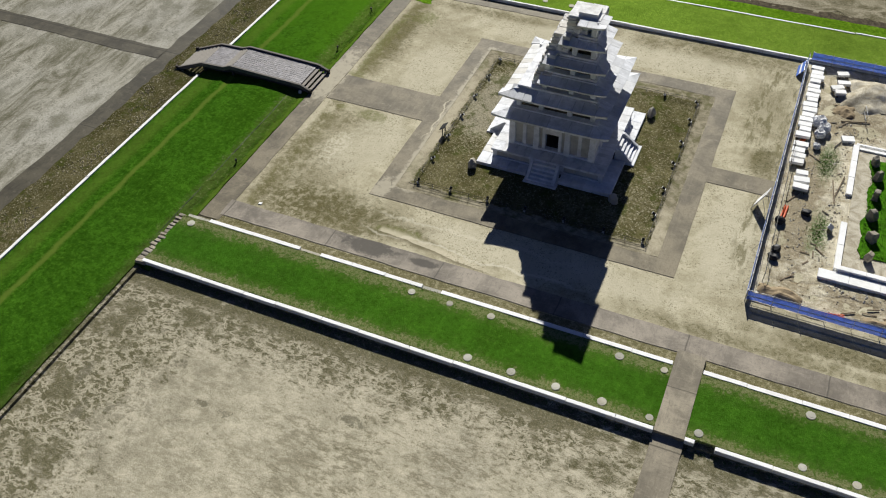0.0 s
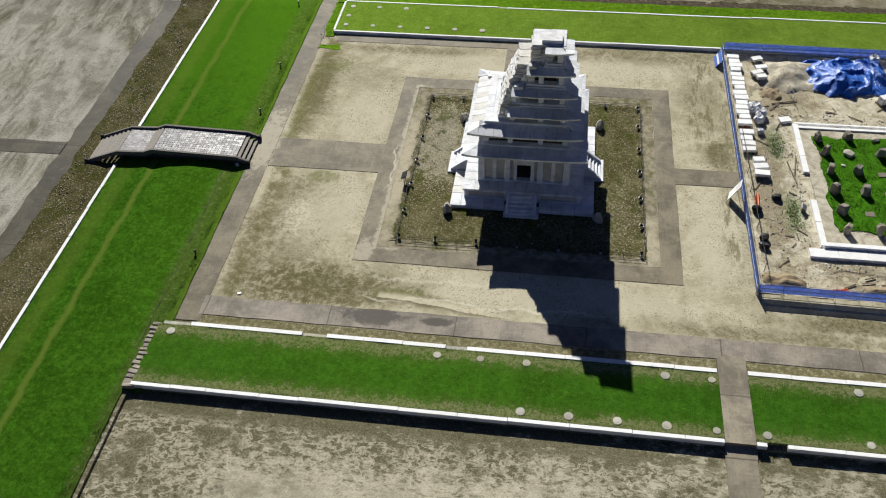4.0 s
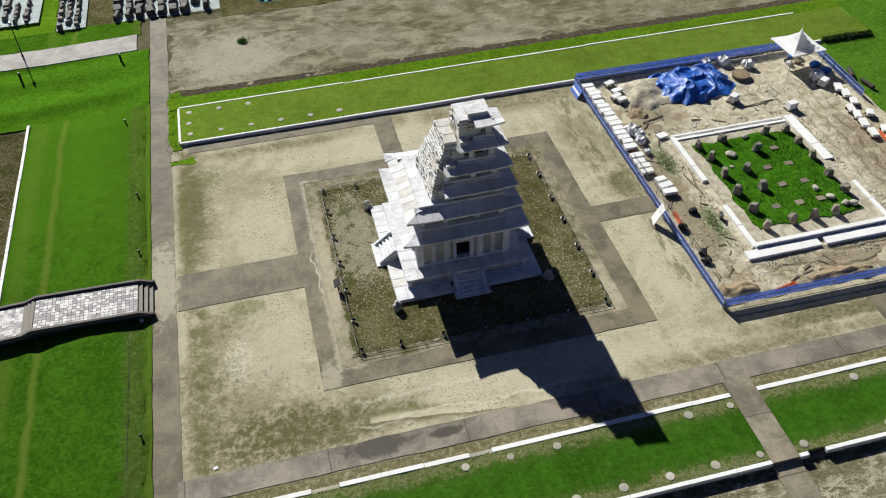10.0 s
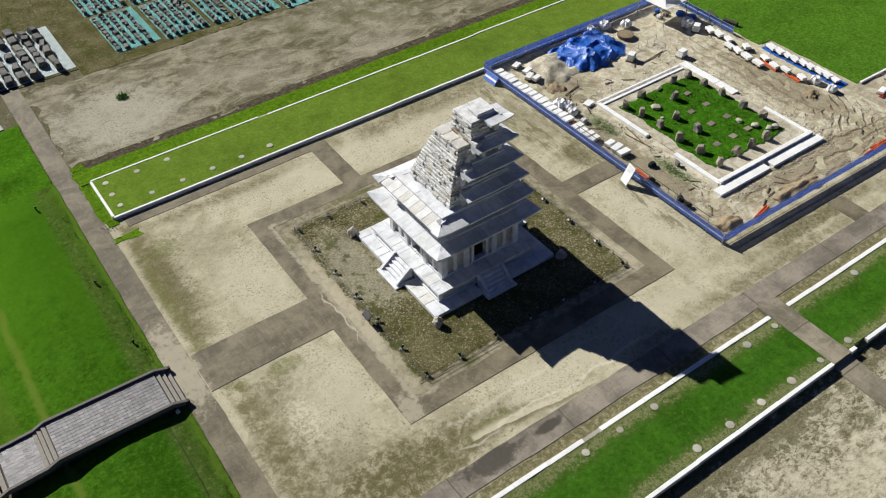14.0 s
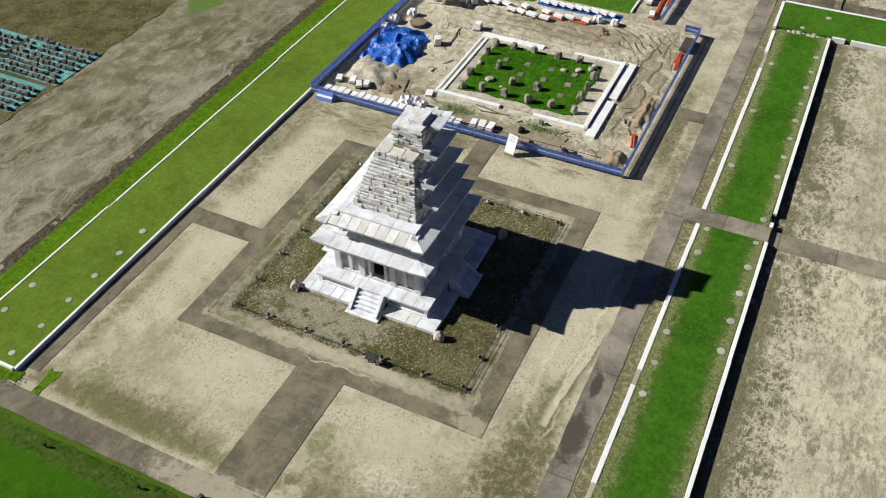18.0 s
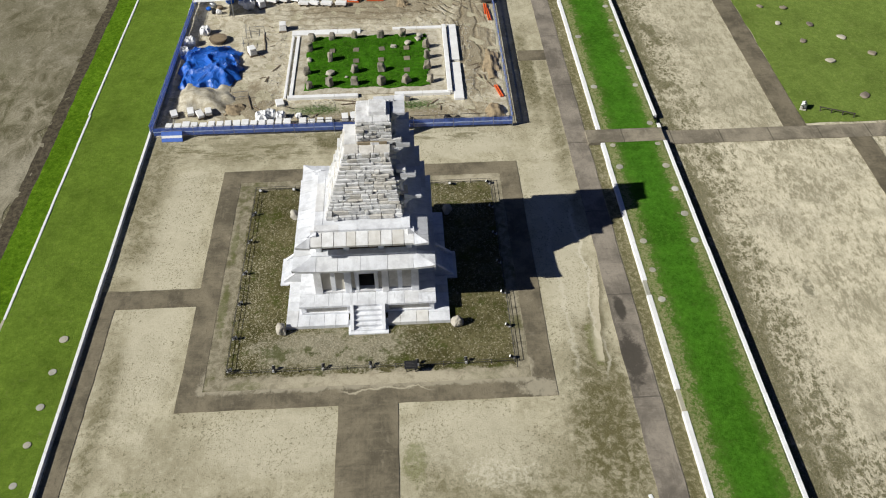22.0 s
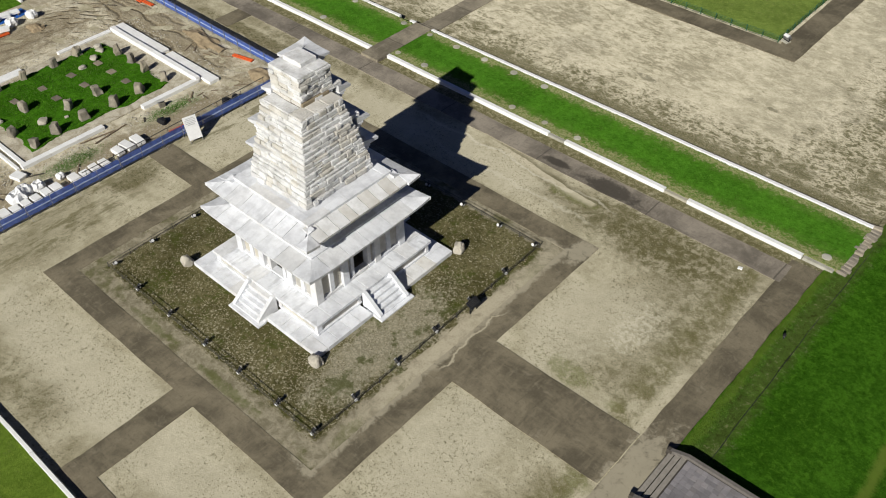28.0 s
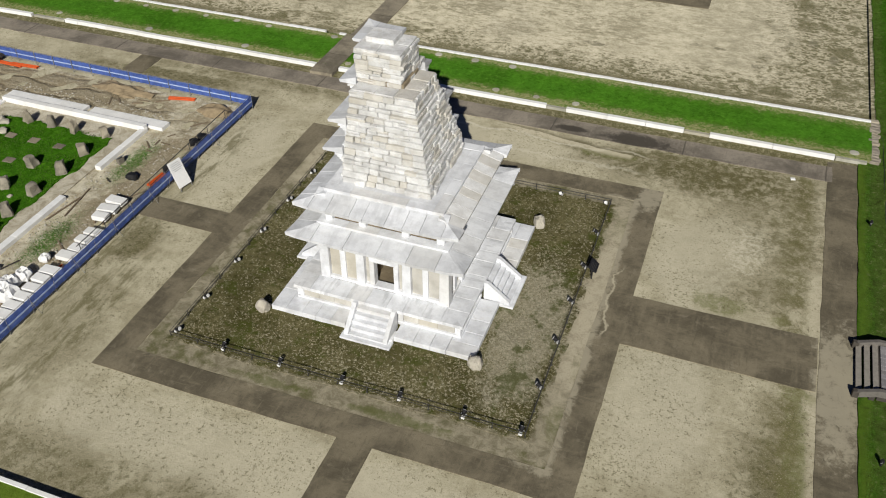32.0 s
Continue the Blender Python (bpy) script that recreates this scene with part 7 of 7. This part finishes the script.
for i, (x, y, s) in enumerate(((21.5, 10.8, 1.2), (22.0, 10.0, 1.0), (21.75, 9.0, 0.9), (21.7, 7.2, 0.6), (34.5, 20.4, 1.1), (36.5, 20.2, 1.15), (38.8, 18.9, 1.1), (44.6, 14.6, 1.3), (46.5, -4.3, 0.9), (46.5, -2.2, 1.0), (43.4, 18.0, 0.6))):
    bulk_bag(x, y, s, rnd.uniform(0, 360), i)
basin = thing("round_basin", "shallow rusty brown mixing basin", "basin", at=(37.05, 17.2, 0.05))
part("wall", tube(bmesh.new(), (0, 0, 0), (0, 0, 0.42), 0.85, 20, 1.0), WOOD, basin)
part("sand_fill", tube(bmesh.new(), (0, 0, 0.4), (0, 0, 0.44), 0.9, 20, 0.6), SANDPILE, basin)

# tent
tent = thing("canopy_tent", "white peaked canopy tent over stored goods", "tent", at=(44.1, 18.3, 0.03, 0, 0, 4))
bm = bmesh.new()
n = 12
R = 2.15
g = []
for j in range(n + 1):
    row = []
    for i in range(n + 1):
        u, v = 2 * i / n - 1, 2 * j / n - 1
        d = max(abs(u), abs(v))
        z = 2.35 + 1.9 * (1 - d) ** 2.6 - 0.1 * (1 - min(abs(u), abs(v))) * d
        row.append(bm.verts.new((u * R * (1 - 0.05 * d * (1 - abs(v))), v * R * (1 - 0.05 * d * (1 - abs(u))), z)))
    g.append(row)
for j in range(n):
    for i in range(n):
        bm.faces.new((g[j][i], g[j][i + 1], g[j + 1][i + 1], g[j + 1][i]))
part("canopy", bm, CANVAS, tent, "taut white fabric")
part("finial", tube(bmesh.new(), (0, 0, 4.15), (0, 0, 4.6), 0.04, 8, 0.015), WHITE, tent)
for sx in (-1, 1):
    for sy in (-1, 1):
        part("leg", tube(bmesh.new(), (sx * R * 0.95, sy * R * 0.95, 0), (sx * R * 0.97, sy * R * 0.97, 2.3), 0.045, 8), STEEL, tent)
for i, (x, y, w, d, h, mat) in enumerate(((43.6, 18.6, 0.8, 0.5, 0.5, BLACK), (44.5, 18.0, 0.7, 0.7, 0.4, WOOD), (45.1, 18.9, 0.9, 0.5, 0.6, STEEL), (44.4, 19.3, 0.6, 0.6, 0.35, TARP), (46.0, 17.0, 1.2, 0.9, 0.5, TARP), (46.4, 15.6, 1.4, 1.0, 0.45, TARP), (45.4, 15.3, 1.3, 0.9, 0.4, WHITE))):
    base = tagged(part("storage_crate", rock(140 + i, w * 0.55, d * 0.55, h * 0.5, 0.12), mat), "covered bundle of goods by the tent", "bundle", "covered bundles")
    base.matrix_basis = pose(x, y, 0.06, 0, 0, rnd.uniform(0, 90))


# tubular barriers, frames, pipes, cables and timbers
def frame_barrier(x, y, a, w=1.6, h=0.9):
    base = thing("tube_frame", "steel tube barrier frame standing on the earth", "barrier", "tube frames", (x, y, 0.04, 0, 0, a))
    for s in (-w / 2, w / 2):
        part("leg", tube(bmesh.new(), (s, 0, 0), (s, 0, h), 0.025), STEEL, base)
        part("foot", tube(bmesh.new(), (s, -0.3, 0.02), (s, 0.3, 0.02), 0.025), STEEL, base)
    for z in (h * 0.35, h):
        part("rail", tube(bmesh.new(), (-w / 2, 0, z), (w / 2, 0, z), 0.022), STEEL, base)


for x, y, a in ((35.6, 14.2, 10), (38.3, 14.2, 5), (38.4, 13.0, 95), (25.3, 13.3, 100)):
    frame_barrier(x, y, a)
for x, y, a, l in ((40.9, -13.3, 3, 2.6), (42.2, -13.1, -2, 2.4), (25.0, -13.0, 12, 2.2), (20.3, -2.6, 84, 1.6), (20.5, 7.9, 60, 1.2), (45.2, 2.9, 80, 2.4), (45.3, -0.2, 85, 2.0), (53.0, -8.0, 2, 7.0), (58.0, -8.6, 2, 9.0)):
    base = thing("plastic_pipe", "orange plastic pipes lying on the ground", "pipe", "orange pipes", (x, y, 0.06, 0, 0, a))
    for k in (-1, 1):
        part("pipe", tube(bmesh.new(), (-l / 2, 0.11 * k, 0.08), (l / 2, 0.11 * k + 0.03, 0.08), 0.09, 8), ORANGE, base)
for x, y, a, l in ((24.6, 12.4, 15, 2.6), (36.4, 12.0, 8, 3.6), (23.8, 1.5, 98, 3.2), (28.0, -11.2, 20, 0.9), (26.3, -12.2, 30, 1.1), (24.2, 2.4, 80, 3.0)):
    base = tagged(part("timber", boxed(-l / 2, l / 2, -0.045, 0.045, 0, 0.08, 0.01), WOOD), "weathered loose timber lying on the earth", "timber", "loose timbers")
    base.matrix_basis = pose(x, y, 0.07, 0, 0, a)
rail = thing("hand_rail", "long dark steel handrail inside the fence", "rail", at=(19.9, -5.2, 0.0, 0, 0, 90))
part("top_tube", tube(bmesh.new(), (-6.2, 0, 1.0), (11.5, 0.1, 1.0), 0.03), FENCEMETAL, rail)
for k in range(8):
    part("stanchion", tube(bmesh.new(), (-6 + 2.45 * k, 0.02, 0), (-6 + 2.45 * k, 0.02, 1.0), 0.025), FENCEMETAL, rail)
for x, y, z, a in ((20.1, -4.0, 0.3, 10), (20.3, -7.5, 0.3, 40), (20.2, -8.4, 0.25, 0), (22.0, -2.2, 0.25, 0)):
    ob = tagged(part("dark_sack", rock(160 + int(x * 9 + y), 0.42, 0.34, z, 0.25), BLACK), "dark heaped sack inside the fence", "sack", "dark sacks")
    ob.matrix_basis = pose(x, y, 0.05, 0, 0, a)
box_sign = thing("site_lectern", "small dark reading stand among weeds", "sign stand", at=(24.0, -3.6, 0.03, 0, 0, 75))
part("plinth", boxed(-0.25, 0.25, -0.15, 0.15, 0, 0.45, 0.02), DARKSTONE, box_sign)
part("plate", boxed(-0.32, 0.32, -0.24, 0.24, 0, 0.04, 0.008, Matrix.Translation((0, 0, 0.5)) @ Matrix.Rotation(radians(30), 4, "X")), STEEL, box_sign)
ramp = thing("steel_plates", "stack of dark steel road plates by the fence end", "steel plate", at=(45.0, -13.3, 0.05))
for k in range(3):
    part("plate", boxed(-1.5 + 0.1 * k, 1.4, -0.6, 0.55 - 0.05 * k, 0.3 + 0.06 * k, 0.35 + 0.06 * k, 0.005), DARKWOOD, ramp)
part("bearer", boxed(-1.2, -1.0, -0.6, 0.6, 0, 0.3), WOOD, ramp)
part("bearer", boxed(1.0, 1.2, -0.6, 0.6, 0, 0.3), WOOD, ramp)
spots = [(rng.uniform(19.8, 47.5), rng.uniform(-13.2, 20.8), 0.05) for _ in range(1100)]
scatter("rubble_bits", [s for s in spots if not (24.5 < s[0] < 38.5 and -9.5 < s[1] < 9)], SANDPILE, "clods and bits of stone on the dug ground", "clods", 14, (0.03, 0.08), 0.7)
spots = [(rng.choice((24.2, 38.9, 21.6)) + 0.4 * rng.normal(), rng.uniform(-10, 12), 0.05) for _ in range(500)] + [(rng.uniform(24, 39), rng.choice((-10.2, 9.9)) + 0.4 * rng.normal(), 0.05) for _ in range(350)]
scatter("rubble_bits", spots, PALESTONE, "pale chips of stone along the new kerbs", "stone chips", 15, (0.04, 0.11), 0.6)
for k in range(34):
    x, y = (rnd.uniform(20.6, 24.0), rnd.uniform(-11, 14)) if k % 2 else (rnd.uniform(26, 46), rnd.choice((-11.5, 11.5)) + rnd.uniform(-1.4, 1.4))
    l = rnd.uniform(0.4, 1.5)
    ob = tagged(part("board", boxed(-l / 2, l / 2, -0.06, 0.06, 0, 0.035, 0.005), WOOD if k % 3 else DARKWOOD), "offcut of board lying on the dug earth", "board", "board offcuts")
    ob.matrix_basis = pose(x, y, 0.07, 0, 0, rnd.uniform(0, 180))
# low hedge and logs beyond the fence
hedge = thing("hedge", "low dark clipped hedge on the grass terrace", "hedge", at=(52.8, 21.4, 0.05))
bm = bmesh.new()
for i in range(2600):
    p = Vector((rnd.uniform(-3.1, 3.1), rnd.gauss(0, 0.22), rnd.uniform(0.05, 0.42)))
    q = Matrix.Translation(p) @ Euler((rnd.uniform(0, 6), rnd.uniform(0, 6), rnd.uniform(0, 6))).to_matrix().to_4x4()
    bm.faces.new([bm.verts.new(q @ Vector(c)) for c in ((-0.1, 0, 0), (0, 0.05, 0), (0.11, 0, 0), (0, -0.05, 0))])
part("leaves", bm, HEDGELEAF, hedge)
part("twigs", boxed(-3.0, 3.0, -0.18, 0.18, 0, 0.3, 0.08), DARKWOOD, hedge)
for x, y, a in ((48.7, 14.4, 70), (49.1, 11.9, 100)):
    ob = tagged(part("log", tube(bmesh.new(), (-0.9, 0, 0.25), (0.9, 0, 0.24), 0.24, 10, 0.21), DARKWOOD), "short dark log lying on the lawn", "log", "logs")
    ob.matrix_basis = pose(x, y, 0.07, 0, 0, a)


# ---- sorted stones on ground netting ----
def row_stone(seed):
    """One squared stone, about one metre long, on z = 0."""
    r = random.Random(seed)
    bm = boxed(-0.4, 0.4, -0.5, 0.5, 0.0, 0.6, 0.06)
    off = Vector((seed * 5.1, seed * 2.3, 0))
    k = r.uniform(0.7, 0.95)
    for v in bm.verts:
        if v.co.z > 0.3:
            v.co.x *= k
            v.co.y *= r.uniform(0.88, 1.0)
        v.co += 0.09 * Vector((noise.noise(v.co * 2 + off), noise.noise(v.co * 2 - off), 0.8 * noise.noise(v.co * 2.5 + off) if v.co.z > 0.3 else 0))
    me = finish(bm)
    me.materials.append(ROWSTONE)
    return me


ROW_STONES = [row_stone(300 + i) for i in range(10)]


def stone_rows(name, x0, x1, y0, y1, pitch, size, net, label, seed, fill=0.93):
    r = np.random.default_rng(seed)
    base = thing(name, label, "stone store", "stone stores")
    bm = bmesh.new()
    nx, ny = max(2, int((x1 - x0) / 1.5)), max(2, int((y1 - y0) / 1.5))
    g = [[bm.verts.new((lerp(x0, x1, i / nx) + 0.12 * noise.noise((i, j, seed)), lerp(y0, y1, j / ny) + 0.12 * noise.noise((i, j, seed + 3)), 0.055 + 0.02 * noise.noise((i * 0.7, j * 0.7, 1)))) for i in range(nx + 1)] for j in range(ny + 1)]
    for j in range(ny):
        for i in range(nx):
            bm.faces.new((g[j][i], g[j][i + 1], g[j + 1][i + 1], g[j + 1][i]))
    bmesh.ops.solidify(bm, geom=bm.faces[:], thickness=0.03)
    part("ground_net", bm, net, base)
    verts, faces = [], []
    x = x0 + 0.4
    while x < x1 - 0.3:
        y = y0 + 0.3
        while y < y1 - 0.3:
            ln = r.uniform(0.7, 1.35) * size
            if r.random() < fill:
                w, h = r.uniform(0.5, 0.82) * size, r.uniform(0.3, 0.62) * size
                a = r.normal() * 0.18
                if y0 < 51.0 and y < y0 + 7.0 and size < 0.8 or size > 1.0:
                    ob = part("stone", ROW_STONES[int(r.integers(10))], ROWSTONE, base)
                    ob.matrix_basis = Matrix.Translation((x, y + ln / 2, 0.075)) @ Matrix.Rotation(a + (math.pi if r.random() < 0.5 else 0), 4, "Z") @ Matrix.Diagonal((w / 0.8, ln, h / 0.6, 1))
                    y += ln + r.uniform(0.08, 0.35) * size
                    continue
                i = len(verts)
                for dz, k in ((0.08, 1.0), (0.08 + h, r.uniform(0.6, 0.95))):
                    for dx, dy in ((-1, -1), (1, -1), (1, 1), (-1, 1)):
                        px, py = dx * w / 2 * k * r.uniform(0.8, 1.1), dy * ln / 2 * k * r.uniform(0.85, 1.1)
                        verts.append((x + px * math.cos(a) - py * math.sin(a), y + ln / 2 + px * math.sin(a) + py * math.cos(a), dz + (r.normal() * 0.07 * size if dz > 0.1 else 0)))
                faces += [tuple(i + q for q in f) for f in ((3, 2, 1, 0), (4, 5, 6, 7), (0, 1, 5, 4), (1, 2, 6, 5), (2, 3, 7, 6), (3, 0, 4, 7))]
            y += ln + r.uniform(0.08, 0.35) * size
        x += pitch * r.uniform(0.92, 1.08)
    if not verts:
        return
    me = bpy.data.meshes.new("mesh")
    me.from_pydata(verts, [], faces)
    tagged(part("rubble", me, HEAPSTONE, base), kind="stuff")


k = 0
for x0, x1, y0 in ((-12.4, -7.0, 50.2), (-6.4, -0.9, 49.6), (-0.3, 2.3, 49.4), (2.7, 8.1, 48.5), (8.7, 15.9, 47.7)):
    stone_rows("stone_store", x0, x1, y0, y0 + 10.2, 0.95, 0.74, TEAL, "rows of sorted grey stones on teal netting", 40 + k)
    stone_rows("stone_store", x0 - 0.3, x1 - 0.3, y0 + 11.0, y0 + 24, 0.95, 0.74, TEAL, "rows of sorted grey stones on teal netting further back", 60 + k)
    k += 1
stone_rows("stone_store", -30.3, -17.3, 50.1, 62.0, 1.38, 1.4, PALENET, "rows of large dark stones on pale netting", 80, 0.93)
stone_rows("stone_store", -37.2, -33.7, 50.0, 64.0, 1.05, 0.95, PALENET, "narrow rows of dark stones on pale netting", 81, 0.85)
stone_rows("stone_store", -52.0, -39.5, 53.0, 66.0, 1.3, 0.9, PALENET, "rows of dark stones on pale netting in the grass", 82, 0.8)
sheet("grass_verge", -60.0, -37.4, 50.0, 75.0, GRASS_BRIGHT, 0.04, "bright grass round the stone stores", "grass", 1.5, rag=0.3, lump=0.05, skirt=0.1)
sheet("field_earth", -37.3, -17.3, 49.6, 75.0, GRAVEL, 0.03, "brown earth between the stone stores", "ground", 1.5, rag=0.2, skirt=0.1)
sheet("field_earth", -17.2, 30.0, 47.7, 76.0, GRAVEL, 0.02, "brown earth under the stone stores", "ground", 1.5, rag=0.3, skirt=0.05)


# ---- lawns across the open ground ----
def mesh_fence(a, b, label):
    a, b = Vector((*a, 0)), Vector((*b, 0))
    way = b - a
    base = thing("mesh_fence", label, "fence", "green fences", (a.x, a.y, height(a.x, a.y), 0, 0, math.degrees(math.atan2(way.y, way.x))))
    n = round(way.length / 1.6)
    for i in range(n + 1):
        part("post", tube(bmesh.new(), (i * way.length / n, 0, -0.1), (i * way.length / n, 0, 0.72), 0.035), GREENMESH, base)
    for z in (0.1, 0.25, 0.4, 0.55, 0.68):
        part("wire", tube(bmesh.new(), (0, 0, z), (way.length, 0, z), 0.014, 5), GREENMESH, base)


mesh_fence((11.3, -48.1), (-9.9, -48.0), "low green wire fence along the lawn")
mesh_fence((11.3, -48.1), (11.7, -64.0), "low green wire fence down the lawn's side")
mesh_fence((-9.9, -48.0), (-9.9, -64.0), "low green wire fence at the lawn's far side")


def floodlight(x, y, a):
    base = thing("floodlight", "grey ground floodlight with a slanted glass", "floodlight", "floodlights", (x, y, height(x, y) + 0.03, 0, 0, a))
    part("plinth", boxed(-0.35, 0.35, -0.3, 0.3, -0.1, 0.12, 0.02), BASESTONE, base)
    tl = Matrix.Translation((0, 0, 0.5)) @ Matrix.Rotation(radians(35), 4, "X")
    part("housing", boxed(-0.32, 0.32, -0.2, 0.2, -0.26, 0.22, 0.03, tl), STEEL, base)
    part("glass", boxed(-0.27, 0.27, -0.15, 0.15, 0.221, 0.235, 0.0, tl), LAMPWHITE, base, "pale lamp glass")
    part("bracket", boxed(-0.36, 0.36, -0.04, 0.04, 0.1, 0.5, 0.01), BLACK, base)


for x, y, a in ((20.3, -43.0, 150), (11.0, -48.9, 200), (-10.4, -48.6, 160)):
    floodlight(x, y, a)
rail = thing("timber_rail", "low timber rail on the pale lawn", "rail", at=(19.9, -44.4, -0.15, 0, 0, -115))
part("bar", boxed(0, 3.4, -0.05, 0.05, 0.35, 0.43, 0.01), DARKWOOD, rail)
for k in range(4):
    part("post", boxed(0.1 + 1.05 * k, 0.2 + 1.05 * k, -0.05, 0.05, -0.1, 0.42, 0.01), DARKWOOD, rail)
for i, (x, y, w, d) in enumerate(((28.8, -49.0, 0.5, 0.4), (25.6, -57.0, 0.6, 0.5), (23.0, -54.5, 0.5, 0.2), (22.1, -50.0, 0.6, 0.4), (21.5, -56.7, 0.7, 0.25), (21.0, -58.0, 0.7, 0.3), (20.4, -59.0, 0.4, 0.4),
                                  (33.0, -47.5, 0.4, 0.35), (37.0, -46.0, 0.4, 0.3), (36.5, -49.5, 0.45, 0.35), (40.5, -47.8, 0.4, 0.4), (41.0, -45.2, 0.35, 0.3), (33.5, -52.0, 0.5, 0.35), (30.0, -54.0, 0.45, 0.4), (8.0, -57.0, 0.8, 0.5), (5.0, -60.0, 0.5, 0.4))):
    ob = tagged(part("foundation_stone", rock(200 + i, w, d, 0.12, 0.2), PADSTONE if i % 4 else PALESTONE), "flat foundation stone lying in the lawn", "foundation stone", "lawn stones")
    ob.matrix_basis = pose(x, y, height(x, y) + 0.02, 0, 0, rnd.uniform(0, 180))
for i, (x, y, w, d) in enumerate(((17.4, -57.5, 1.0, 0.5), (16.2, -58.2, 1.2, 0.7), (15.2, -58.9, 0.9, 0.6), (15.9, -59.6, 0.8, 0.4), (17.0, -58.9, 0.5, 0.4))):
    ob = tagged(part("concrete_slab", boxed(-w, w, -d, d, 0, 0.14 + 0.03 * i, 0.02), BASESTONE), "pale broken concrete slab beside the way", "slab", "broken slabs")
    ob.matrix_basis = pose(x, y, -0.2, 0, 0, 55 + rnd.uniform(-12, 12))
